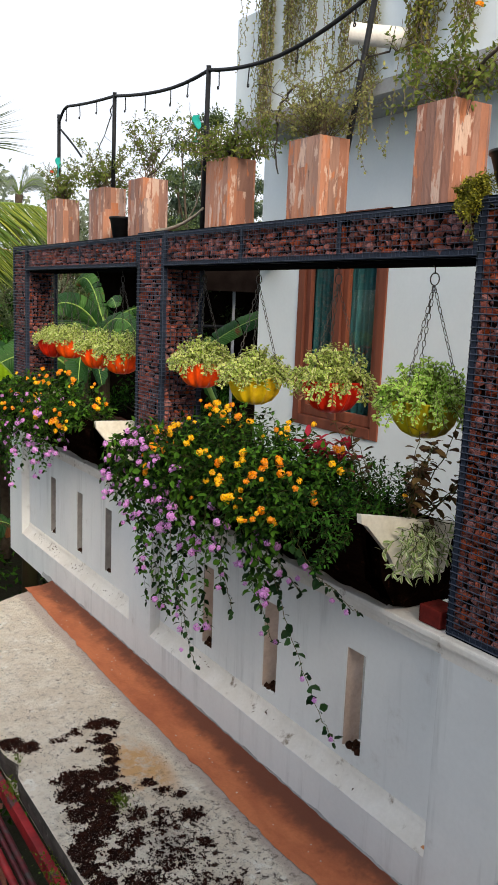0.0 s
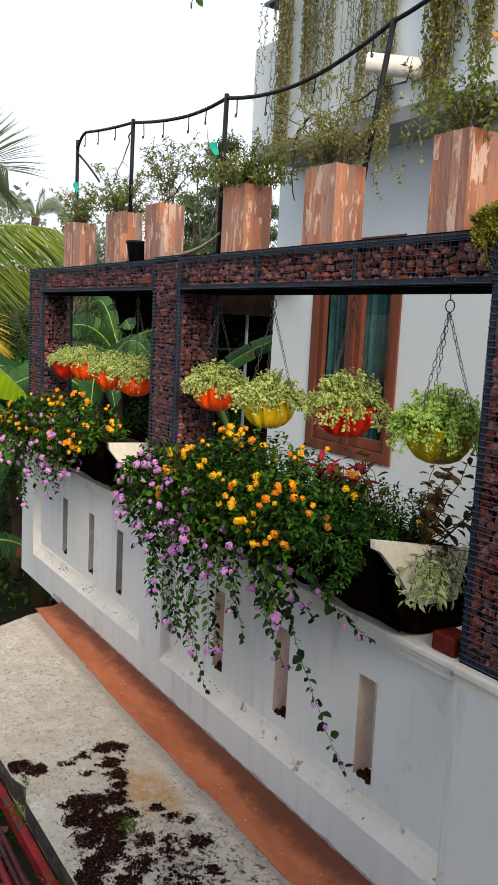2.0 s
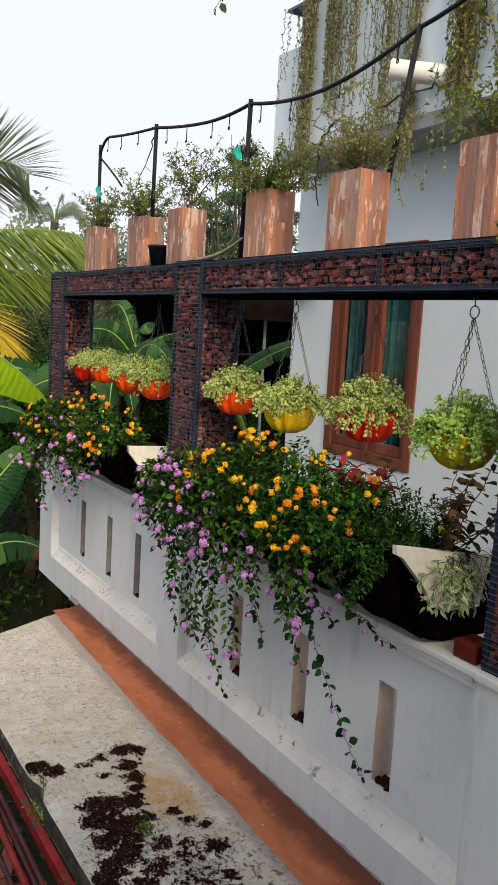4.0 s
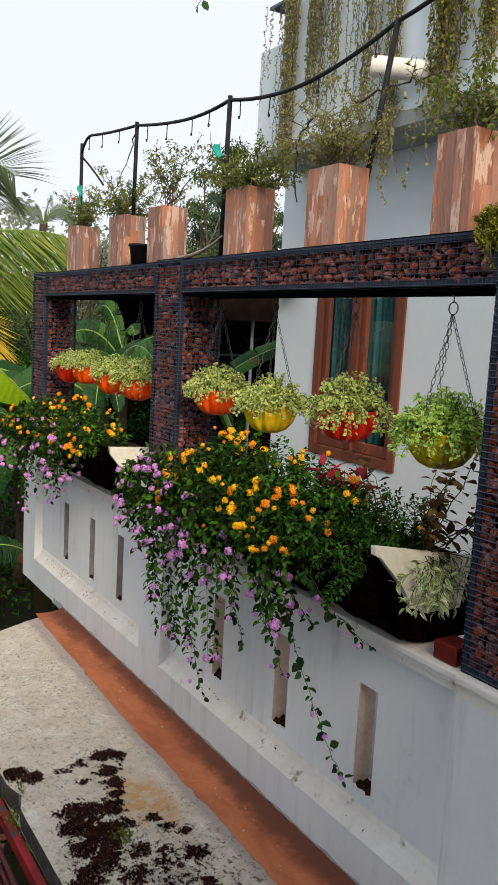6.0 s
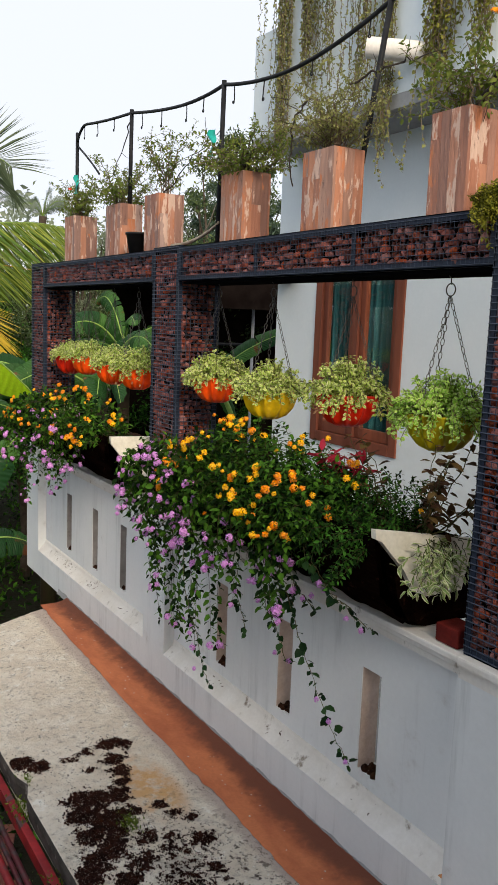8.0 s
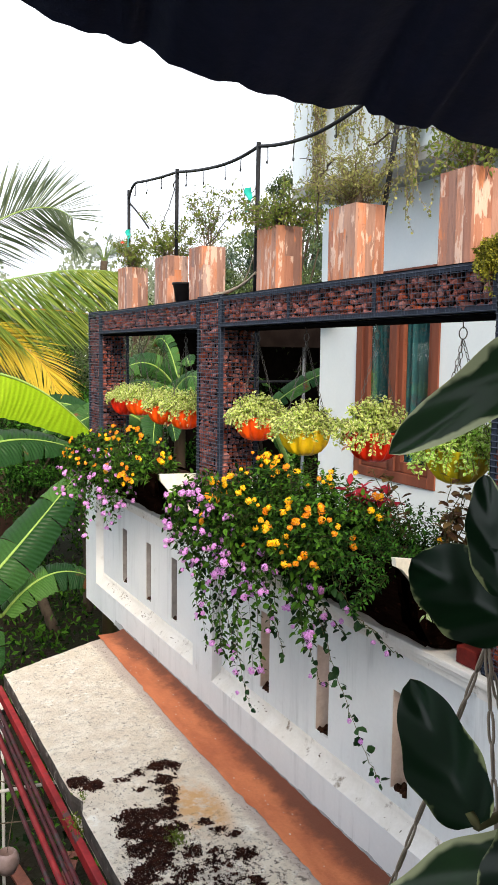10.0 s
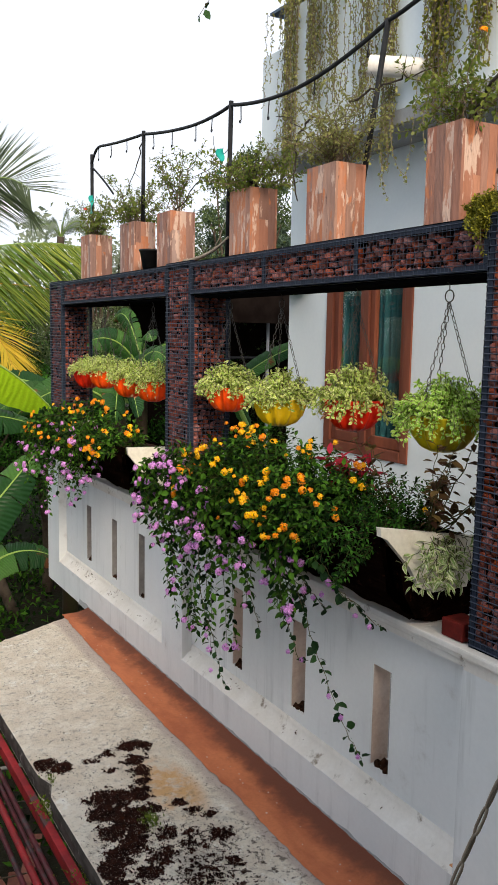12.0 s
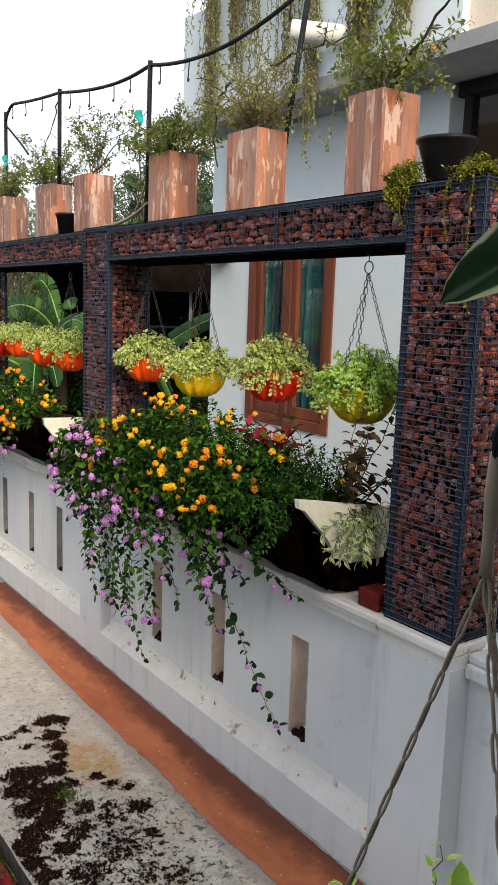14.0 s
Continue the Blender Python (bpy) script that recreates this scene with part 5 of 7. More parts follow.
bush("crimson_plant", "crimson-leaved foliage plant among the lantana", 7, [(0.0, 0.68, 0.315) for t in tips], tips, 0.002, CRIMSON, 0.065, 0.03, up_arch(0.02), wide=0.4, start=0.5, category="plant")
tips = spread(24, 8, lambda r: (lambda x: (x, r.uniform(0.10, 0.20), r.uniform(0.14, 0.30) + 0.35 * max(0.0, x - 0.05)))(r.uniform(-0.16, 0.24)))
bush("striped_trailing_plant", "cream-striped leafy plant spilling over the end board", 8, [(r, 0.25, 0.33) for r in np.linspace(0.0, 0.18, 24)], tips, 0.0018, STRIPED, 0.040, 0.026, lambda b, t, rng: (rng.normal(0, 0.03), -0.05, 0.05), wide=0.32, start=0.45, droop=0.3, category="plant")

# the far trough
tips = spread(190, 11, mound_tip(2.75, 4.5, ((2.7, 3.3, 4.0, 4.6), (0.42, 0.55, 0.57, 0.42)), 0.02))
bush("orange_lantana", "lantana with orange heads in the far trough", 11, [(np.clip(t[0] * 0.5, -0.12, 0.1), min(4.4, max(2.76, t[1])), 0.315) for t in tips], tips, 0.0022, GREEN, 0.036, 0.021, up_arch(0.05), "orange", 0.0150, 0.22)


def far_mauve_tip(r):
    y = r.uniform(3.15, 4.55)
    lo = float(np.interp(y, (3.0, 3.3, 3.5, 3.9, 4.36, 4.6), (0.15, 0.02, -0.18, -0.28, -0.20, -0.05)))
    hi = float(np.interp(y, (3.0, 4.0, 4.2, 4.55), (0.42, 0.46, 0.40, 0.18)))
    return (r.uniform(-0.38, -0.14), y, lo + (hi - lo) * r.beta(1.2, 1.0))


tips = spread(130, 12, far_mauve_tip)
bush("mauve_lantana", "trailing lantana with pale mauve heads at the far corner", 12, [(-0.11, min(4.38, max(3.2, t[1] * 0.95 + 0.1)), 0.315) for t in tips], tips, 0.0019, GREEN, 0.033, 0.031, over_arch, "mauve", 0.0165, 0.6, droop=0.4)


# ---- hanging baskets ----
def pot_paint(name, c1, c2):
    return surface(name, c1, c2, 9, 0.35, bump=0.03, stain=(c2[0] * 0.3, c2[1] * 0.3, c2[2] * 0.3), stain_at=(0.55, 0.85), stain_scale=6)


POT_RED = pot_paint("red_glazed_plastic", (0.80, 0.030, 0.008), (0.52, 0.014, 0.006))
POT_ORANGE = pot_paint("orange_red_plastic", (0.98, 0.11, 0.008), (0.85, 0.055, 0.006))
POT_YELLOW = pot_paint("yellow_plastic", (0.90, 0.62, 0.015), (0.75, 0.46, 0.012))
POT_OLIVE = pot_paint("olive_yellow_plastic", (0.62, 0.50, 0.015), (0.25, 0.17, 0.012))


def link_mesh(name, material, r, long, wide):
    ring = [((long / 2 - r) * math.cos(t) * (1 if abs(math.sin(t)) < 0.9 else 1), wide / 2 * max(-0.85, min(0.85, math.sin(t))) / 0.85, 0) for t in np.linspace(0, 2 * math.pi, 13)]
    return mesh_of(name, Geo().tube(ring, r, 5, caps=False), material, True)


def chain_links(parent, me, a, b, long, name="link"):
    """A chain of oval links from a to b, each turned a quarter from the last."""
    a, b = Vector(a), Vector(b)
    n = max(2, int((b - a).length / (long * 0.80)))
    q = (b - a).to_track_quat("X", "Z").to_matrix().to_4x4()
    for i in range(n):
        piece(name, me, parent, Matrix.Translation(a.lerp(b, (i + 0.5) / n)) @ q @ Matrix.Rotation(0.5 + i * math.pi / 2, 4, "X"))


CHAIN_LINK = link_mesh("link", CHAIN, 0.0015, 0.031, 0.0115)


def basket(y, rim, seed, pot, leaf, label, x=0.13, spill=0.12, size=0.135, extra=0, mound=0.12, bloom=False):
    rng = np.random.default_rng(seed)
    hb = thing("hanging_basket", (x, y, rim - 0.14), label, "hanging basket", "hanging baskets under the beam")
    prof = [(0.012, -0.128), (0.045, -0.126), (0.085, -0.108), (0.115, -0.072), (0.130, -0.03), (0.135, 0.0), (0.139, 0.006), (0.132, 0.008), (0.126, -0.01), (0.10, -0.03), (0.01, -0.03)]
    k = size / 0.135
    part("pot", Geo().lathe([(r * k, z) for r, z in prof], (x, y, rim), 66, 11, -0.20), pot, hb, "ribbed bowl pot", smooth=True)
    ring_z = 1.20
    g = Geo()
    g.tube([(x, y + 0.022 * math.cos(a), ring_z + 0.022 * math.sin(a)) for a in np.linspace(0, 2 * math.pi, 21)], 0.0024, 6, caps=False)
    g.tube([(x, y, ring_z + 0.018), (x, y + 0.001, ring_z + 0.04), (x, y + 0.012, ring_z + 0.048), (x, y + 0.012, BEAM_LOW + 0.002)], 0.0022, 5)
    part("hook_ring", g, CHAIN, hb, smooth=True)
    for j in range(3):
        a = -0.96 + j * 2.0944
        end = (x + 0.13 * k * math.cos(a), y + 0.13 * k * math.sin(a), rim)
        ch = part("chain", Geo().tube([(end[0], end[1], rim - 0.012), (end[0], end[1], rim + 0.012)], 0.003, 6), CHAIN, hb, smooth=True)
        chain_links(ch, CHAIN_LINK, (x, y, ring_z - 0.022), end, 0.031)
    lv, st = Leaves(seed), Geo()
    for i in range(190 + extra):
        a = rng.uniform(0, 6.283)
        r = math.sqrt(rng.random()) * 0.192 * k
        over = r > 0.135 * k
        z = rim + (1.22 * mound * (1 - (r / (0.22 * k)) ** 2) * rng.uniform(0.45, 1.1)) - (1.25 * spill * rng.random() ** 1.2 if over else 0)
        tip = np.array((x + r * math.cos(a), y + r * math.sin(a), z))
        base = np.array((x + r * 0.45 * math.cos(a), y + r * 0.45 * math.sin(a), rim - 0.025))
        mid = (tip + base) / 2 + np.array((0, 0, 0.04 + 0.04 * over))
        path = bezier(base, mid, tip, 7)
        st.tube(path, 0.0016, 4, caps=False)
        lv.along(path, 0.0185, 0.0095, 0.3, 0.62, 0.15, 1.0)
    part("stem_growth", st, STEM, hb, kind="stuff")
    part("foliage", lv.geo(), leaf, hb, kind="stuff")
    if bloom:
        lv = Leaves(seed + 5)
        for i in range(16):
            a = rng.uniform(2.4, 4.4)
            p = np.array((x + 0.14 * math.cos(a), y + 0.14 * math.sin(a) - 0.02, rim - rng.uniform(-0.01, 0.09)))
            lv.put(p, unit(np.array((math.cos(a), math.sin(a), -0.8)) + rng.normal(0, 0.3, 3)), unit(rng.normal(0, 1, 3)), 0.024, 0.5)
        part("dry_foliage", lv.geo(), DRY, hb, "dry pinkish leaves")
    return hb


basket(0.31, 0.755, 51, POT_OLIVE, LIME, "olive yellow bowl hung on chains with lime green foliage", extra=60, mound=0.13, spill=0.09)
basket(0.86, 0.775, 52, POT_RED, PALE, "red bowl hung on chains with pale variegated foliage", spill=0.10, mound=0.13, bloom=True, extra=30)
basket(1.46, 0.735, 53, POT_YELLOW, PALE, "yellow bowl hung on chains with pale variegated foliage", spill=0.07, extra=45, mound=0.12)
basket(1.98, 0.76, 54, POT_ORANGE, PALE, "orange-red bowl with pale foliage beside the middle column", spill=0.07, extra=40, mound=0.11)
basket(3.02, 0.735, 55, POT_ORANGE, PALE, "orange-red bowl with pale foliage in the far bay", spill=0.06, bloom=True, mound=0.12, size=0.125)
basket(3.42, 0.735, 56, POT_ORANGE, PALE, "orange-red bowl with variegated foliage in the far bay", spill=0.05, mound=0.12, size=0.125)
basket(3.92, 0.765, 58, POT_ORANGE, PALE, "orange-red bowl with pale foliage in the far bay", spill=0.05, mound=0.10, size=0.12)
basket(4.28, 0.745, 57, POT_RED, PALE, "dark red bowl with pale foliage near the far column", spill=0.05, mound=0.10, size=0.12)


# ---- shrubs in the planter boxes ----
def shrub(y, x, top, seed, height, width, leaf, size, n, label, heads="", lean=(0, 0)):
    rng = np.random.default_rng(seed)
    sh = thing("potted_shrub", (x, y, top - 0.03), label, "shrub", "shrubs in the planters")
    lv, st = Leaves(seed), Geo()
    for i in range(n):
        a = rng.uniform(0, 6.28)
        r = width * math.sqrt(rng.random())
        h = height * rng.uniform(0.25, 1.0)
        b = np.array((x + rng.uniform(-0.03, 0.03), y + rng.uniform(-0.05, 0.05), top - 0.031))
        t = b + np.array((0.6 * r * math.cos(a) + lean[0] * h, r * math.sin(a) + lean[1] * h, h))
        c = b + np.array((0.1 * r * math.cos(a), 0.15 * r * math.sin(a), h * 0.6))
        path = bezier(b, c, t, 10)
        path[2:] += rng.normal(0, 0.008, (8, 3))
        st.tube(path, np.linspace(0.0035, 0.0012, 10), 4, caps=False)
        lv.along(path, size, size * 0.75, 0.3, 0.5, 0.2, 0.8)
        for k in range(3):
            j = rng.integers(4, 9)
            e = path[j] + rng.normal(0, 1, 3) * np.array((0.05, 0.08, 0.05)) + np.array((0, 0, 0.02))
            tw = bezier(path[j], (path[j] + e) / 2 + rng.normal(0, 0.01, 3), e, 5)
            st.tube(tw, 0.0012, 3, caps=False)
            lv.along(tw, size * 0.9, size * 0.8, 0.3, 0.5, 0.2, 0.8)
        if heads and rng.random() < 0.12:
            flower(heads, sh, path[-1], (0, -0.3, 1), 0.014, rng)
    part("branch_work", st, TWIG, sh, smooth=True, kind="stuff")
    part("foliage", lv.geo(), leaf, sh, kind="stuff")


shrub(0.28, 0.13, 1.787, 71, 0.32, 0.30, SHRUB, 0.025, 22, "leafy green shrub with orange blooms in a wooden planter", "orange", lean=(0.0, 0.05))
shrub(1.03, 0.12, 1.770, 72, 0.40, 0.34, OLIVE, 0.018, 38, "twiggy olive shrub in a wooden planter")
shrub(1.74, 0.12, 1.768, 73, 0.22, 0.40, SHRUB, 0.022, 40, "spreading green shrub in a wooden planter")
shrub(2.67, 0.13, 1.766, 74, 0.50, 0.26, SHRUB, 0.024, 14, "sparse upright shrub in a wooden planter")
shrub(3.26, 0.12, 1.765, 75, 0.30, 0.44, SHRUB, 0.022, 32, "airy small-leaved shrub in a wooden planter")
shrub(4.09, 0.13, 1.762, 76, 0.29, 0.36, SHRUB, 0.023, 28, "airy shrub with a red bloom in a wooden planter", "red")

# pots and creeping plants on the beam and the near column
g = Geo()
g.lathe([(0.01, 0.002), (0.052, 0.0), (0.055, 0.004), (0.092, 0.128), (0.099, 0.131), (0.099, 0.142), (0.092, 0.142), (0.082, 0.11), (0.01, 0.105)], (0.12, -0.035, 1.453), 32)
pot = thing("flower_pot", (0.12, -0.035, 1.453), "black plastic flower pot on the gabion column", "pot")
part("body", g, BLACK_PLASTIC, pot, smooth=True)
g = Geo()
g.lathe([(0.01, 0.002), (0.050, 0.0), (0.068, 0.11), (0.074, 0.112), (0.074, 0.125), (0.066, 0.125), (0.06, 0.1), (0.01, 0.1)], (0.075, 2.935, BEAM_TOP + 0.002), 24)
single("small_pot", g, BLACK_PLASTIC, "small black plastic pot between the wooden planters", "pot", at=(0.075, 2.935, BEAM_TOP), smooth=True)


def creeper(name, seed, pts, n, reach, leaf, size, label, hang):
    rng = np.random.default_rng(seed)
    tips = [(p[0] + rng.normal(0, reach) - (hang > 0.1) * 0.03, p[1] + rng.normal(0, reach), p[2] + rng.uniform(-hang, 0.05)) for p in [pts[rng.integers(len(pts))] for _ in range(n)]]
    bases = [pts[rng.integers(len(pts))] for _ in range(n)]
    return bush(name, label, seed, bases, tips, 0.0014, leaf, size, size * 0.6, lambda b, t, r: (-0.03, 0, 0.03), start=0.1, category="plant")


creeper("stonecrop", 42, [(-0.008, 0.03, 1.455), (0.02, 0.06, 1.46), (0.03, 0.01, 1.475), (-0.012, 0.03, 1.42)], 170, 0.028, YELLOW_GREEN, 0.0105, "yellow-green stonecrop tumbling over the beam end", 0.05)
creeper("stonecrop", 43, [(-0.005, -0.22, 1.46), (0.03, -0.26, 1.465), (0.05, -0.29, 1.465)], 40, 0.03, YELLOW_GREEN, 0.0115, "yellow-green stonecrop trailing down the column mesh", 0.06)
for seed, (y, dz) in enumerate(((-0.17, 0.18), (0.055, 0.10), (-0.27, 0.4), (0.02, 0.13))):
    trail = Leaves(400 + seed)
    path = bezier((-0.01, y, 1.45), (-0.03, y + 0.01, 1.45 - dz * 0.5), (-0.014, y - 0.012, 1.45 - dz), 10)
    pl = thing("creeping_shoot", (-0.01, y, 1.45), "thin creeping shoot with yellow-green leaves", "vine")
    part("stem", Geo().tube(path, 0.0011, 4), STEM, pl)
    trail.along(path, 0.013, 0.018, 0.1, 0.6, 0.4, 0.8)
    part("foliage", trail.geo(), YELLOW_GREEN, pl)


# ---- creeper curtain on the upper wall ----
def curtain():
    rng = np.random.default_rng(90)
    cu = thing("creeper_curtain", (1.15, 2.2, 3.28), "curtain of hanging creepers in strands on the upper wall", "creeper")
    # strand groups: centre, width, count, how far down, colour
    for yc, w, n, low, leaf, size in ((3.08, 0.13, 30, 2.05, OLIVE, 0.023), (2.80, 0.10, 26, 2.45, OLIVE, 0.022), (2.50, 0.22, 19, 2.35, OLIVE, 0.020), (2.20, 0.10, 18, 2.30, OLIVE, 0.022), (1.98, 0.06, 18, 1.95, OLIVE, 0.023),
                                      (1.58, 0.13, 48, 2.25, YELLOW_OLIVE, 0.025), (1.27, 0.10, 42, 2.40, YELLOW_OLIVE, 0.025), (3.34, 0.05, 2, 2.55, OLIVE, 0.018), (1.05, 0.06, 3, 2.75, OLIVE, 0.022)):
        lv, st = Leaves(int(yc * 100)), Geo()
        for i in range(n):
            y = yc + rng.normal(0, w * 0.5)
            z1 = low + abs(rng.normal(0, 0.28))
            x = 1.185 - rng.random() * 0.05
            m = 26
            zs = np.linspace(3.30, z1, m)
            path = np.stack([x - 0.012 * rng.random(m), y + 0.01 * rng.standard_normal(m) + 0.02 * np.sin(zs * 3 + i), zs], 1)
            st.tube(path, 0.002, 3, caps=False)
            lv.along(path, size * 0.85, size * 0.8, 0.0, 0.75, 0.6, 0.9, whorl=1)
        part("strand_wood", st, TWIG, cu, kind="stuff")
        part("strand_foliage", lv.geo(), leaf, cu, kind="stuff")
    for y, z0, z1, bend in ((2.03, 2.30, 1.84, -0.06), (1.96, 2.32, 1.95, -0.10), (2.08, 2.30, 2.0, 0.03), (1.72, 2.32, 1.92, 0.03), (1.66, 2.3, 2.02, -0.04)):
        lv = Leaves(int(y * 1000))
        path = bezier((1.15, y, z0 + 0.3), (1.12, y, (z0 + z1) / 2 - 0.1), (1.12, y + bend * 2, z1), 14)
        lv.along(path, 0.022, 0.024, 0.1, 0.8, 0.5, 0.8, whorl=1)
        sp = part("loose_strand", Geo().tube(path, 0.0016, 4), TWIG, cu)
        part("strand_leaf", lv.geo(), OLIVE, sp)


curtain()

# tufts along the top of the upper wall, and a leafy twig that leans out from it
tips = spread(60, 61, lambda r: (r.uniform(1.05, 1.35), r.uniform(1.0, 3.35), r.uniform(3.25, 3.45)))
bush("roof_edge_plants", "green tufts growing along the top of the wall", 61, [(1.3, min(3.2, t[1]), 3.26) for t in tips], tips, 0.003, OLIVE, 0.06, 0.04, up_arch(0.08), start=0.2, category="plant")
g, lv = Geo(), Leaves(62)
tw = thing("roof_twig", (1.3, 3.1, 3.26), "thin leafy twig leaning out over the roof edge", "plant")
main = bezier((1.3, 3.1, 3.26), (1.15, 3.45, 3.62), (1.0, 3.75, 3.75), 12)
g.tube(main, np.linspace(0.008, 0.003, 12), 5)
for tip, up in (((0.90, 3.98, 3.42), 0.12), ((0.94, 4.02, 3.66), 0.06), ((0.97, 3.9, 3.72), 0.05), ((1.06, 3.6, 3.72), 0.03)):
    p = bezier(main[8], (main[8] + np.array(tip)) / 2 + np.array((0, 0, up)), tip, 9)
    g.tube(p, 0.0028, 4)
    lv.along(p, 0.075, 0.06, 0.6, 0.6, 0.9, 0.4, whorl=1)
lv.along(main, 0.08, 0.09, 0.5, 0.6, 0.7, 0.5, whorl=1)
part("twig", g, TWIG, tw, smooth=True)
part("foliage", lv.geo(), TRAIL_GREEN, tw)
single("wall_bracket", Geo().box(1.32, 1.599, 3.42, 3.72, 1.395, 1.42, 0.003), BLACK_PLASTIC, "flat black fixture on the house corner", "fixture", at=(1.5, 3.57, 1.4))

# ---- soil, moss and clods on the slab ----
DEAD_LEAF = leaf_material("dead_brown_leaf", (0.05, 0.025, 0.015), (0.12, 0.06, 0.035), through=0.1)


def clods():
    rng = np.random.default_rng(21)
    # beds of soil: place, reach, weight
    beds = ((-0.965, 1.80, 0.06, 1.0), (-0.90, 1.73, 0.05, 0.9), (-0.75, 1.735, 0.03, 0.55), (-0.66, 1.76, 0.035, 0.6), (-0.53, 1.79, 0.05, 0.95), (-0.47, 1.77, 0.045, 0.9), (-0.56, 1.64, 0.05, 0.85), (-0.57, 1.53, 0.045, 0.8), (-0.70, 1.60, 0.03, 0.5),
            (-0.82, 1.39, 0.06, 1.0), (-0.75, 1.36, 0.06, 1.0), (-0.66, 1.34, 0.05, 0.9), (-0.84, 1.27, 0.065, 1.0), (-0.77, 1.18, 0.07, 1.0), (-0.86, 1.12, 0.06, 1.0), (-0.80, 1.03, 0.055, 0.9), (-0.90, 0.97, 0.05, 0.85), (-0.97, 0.88, 0.06, 0.9), (-0.98, 0.78, 0.05, 0.8),
            (-0.605, 1.44, 0.035, 0.9), (-0.65, 1.37, 0.04, 0.95), (-0.72, 1.20, 0.05, 0.95), (-0.76, 1.09, 0.05, 0.9), (-0.83, 0.98, 0.05, 0.9), (-0.92, 0.92, 0.05, 0.9),
            (-0.64, 1.20, 0.035, 0.9), (-0.52, 1.19, 0.03, 0.8), (-0.49, 1.11, 0.03, 0.75), (-0.44, 1.05, 0.03, 0.7), (-0.465, 0.90, 0.045, 0.85), (-0.51, 0.71, 0.035, 0.7), (-0.84, 0.80, 0.05, 0.8), (-0.67, 1.01, 0.05, 0.5), (-0.76, 0.87, 0.07, 0.55), (-0.95, 0.68, 0.05, 0.7),
            (-0.83, 0.62, 0.08, 0.6), (-0.66, 0.70, 0.13, 0.37), (-0.60, 0.90, 0.12, 0.30), (-0.62, 0.45, 0.16, 0.30), (-0.75, 0.30, 0.2, 0.28))
    bx, by, br, bw = (np.array(c) for c in zip(*beds))
    br = br * 1.03
    crumb = np.array(((1, 0, 0), (-1, 0, 0), (0, 1, 0), (0, -1, 0), (0, 0, 1), (0, 0, -1)), float)
    crumb_f = ((0, 2, 4), (2, 1, 4), (1, 3, 4), (3, 0, 4), (2, 0, 5), (1, 2, 5), (3, 1, 5), (0, 3, 5))
    g = Geo()
    for i in range(150000):
        p = (rng.uniform(-1.01, -0.34), rng.uniform(0.0, 1.95))
        d = np.max(bw * np.exp(-((bx - p[0]) ** 2 + (by - p[1]) ** 2) / (br * br)))
        if d < 0.06:
            continue
        d += 0.36 * noise.noise((p[0] * 26, p[1] * 26, 4)) + 0.30 * noise.noise((p[0] * 75, p[1] * 75, 8)) + 0.22 * noise.noise((p[0] * 170, p[1] * 170, 2))
        if d < (0.38 if rng.random() < 0.8 else 0.24):
            continue
        s = rng.uniform(0.0014, 0.0042) * (1.9 if rng.random() < 0.05 else 1)
        v = (crumb * rng.uniform(0.6, 1.3, (6, 1)) * s) @ np.array(Euler(rng.uniform(0, 6.28, 3)).to_matrix()).T
        g.add(v + np.array((p[0], p[1], -1.0485 + s * 0.3 + 0.011 * max(0.0, min(1.0, d - 0.4)) * rng.random())), crumb_f)
    single("soil_patch", g, RED_SOIL, "spilled dark soil and dead moss on the slab", "soil", kind="stuff")
    # pale crumbs of flaking limewash, and flakes on the terracotta strip
    g = Geo()
    for i in range(220):
        p = (rng.uniform(-0.95, -0.3), rng.uniform(0.0, 1.15)) if i < 160 else (rng.uniform(-0.24, -0.04), rng.uniform(0.0, 3.6))
        s = rng.uniform(0.0015, 0.005) if i < 160 else rng.uniform(0.0015, 0.004)
        gm = STONES[rng.integers(len(STONES))][0]
        m = np.array(Euler(rng.uniform(0, 6.28, 3)).to_matrix()) * s
        v = gm.v[0] @ m.T
        v[:, 2] *= 0.6
        g.add(v + np.array((p[0], p[1], -1.046 + s * 0.3)), gm.f)
    single("limewash_crumbs", g, PINK_LIME, "pale crumbs of flaked limewash", "debris", kind="stuff", smooth=True)
    lv = Leaves(23)
    for c, n, w in (((-0.70, 1.12, -1.035), 160, 0.03), ((-1.03, 1.55, -1.12), 160, 0.04), ((-1.04, 0.95, -1.14), 200, 0.06), ((-0.97, 1.66, -1.05), 60, 0.02)):
        for i in range(n):
            lv.put(np.array(c) + rng.normal(0, w, 3) * (0.6, 1.2, 0.2), unit(rng.normal(0, 1, 3) + np.array((0, 0, 1.0))), unit(rng.normal(0, 1, 3)), rng.uniform(0.008, 0.018), 0.5)
    single("moss_tufts", lv.geo(), MOSS, "small bright green moss tufts on the slab edge", "moss", kind="stuff")


RED_SOIL = surface("red_brown_soil_crumbs", (0.012, 0.005, 0.004), (0.045, 0.015, 0.009), 22, 0.95, bump=0.6, fine=160, vary="island", vary_by=0.5, spec=0.05, world=True)
lv = Leaves(24)
rng = np.random.default_rng(24)
for y, n in ((3.50, 26), (3.95, 34), (4.25, 20), (2.95, 10), (1.1, 8), (0.5, 6), (1.7, 10)):
    for i in range(n):
        u = rng.uniform(0.2, 0.9)
        lv.put(np.array((-0.008 + 0.053 * u, y + rng.normal(0, 0.06), -0.838 + 0.058 * u + 0.004)), unit(rng.normal(0, 1, 3) * (1, 1, 0.3)), unit(np.array((-0.6, 0, 1.0)) + rng.normal(0, 0.3, 3)), rng.uniform(0.008, 0.022), 0.35)
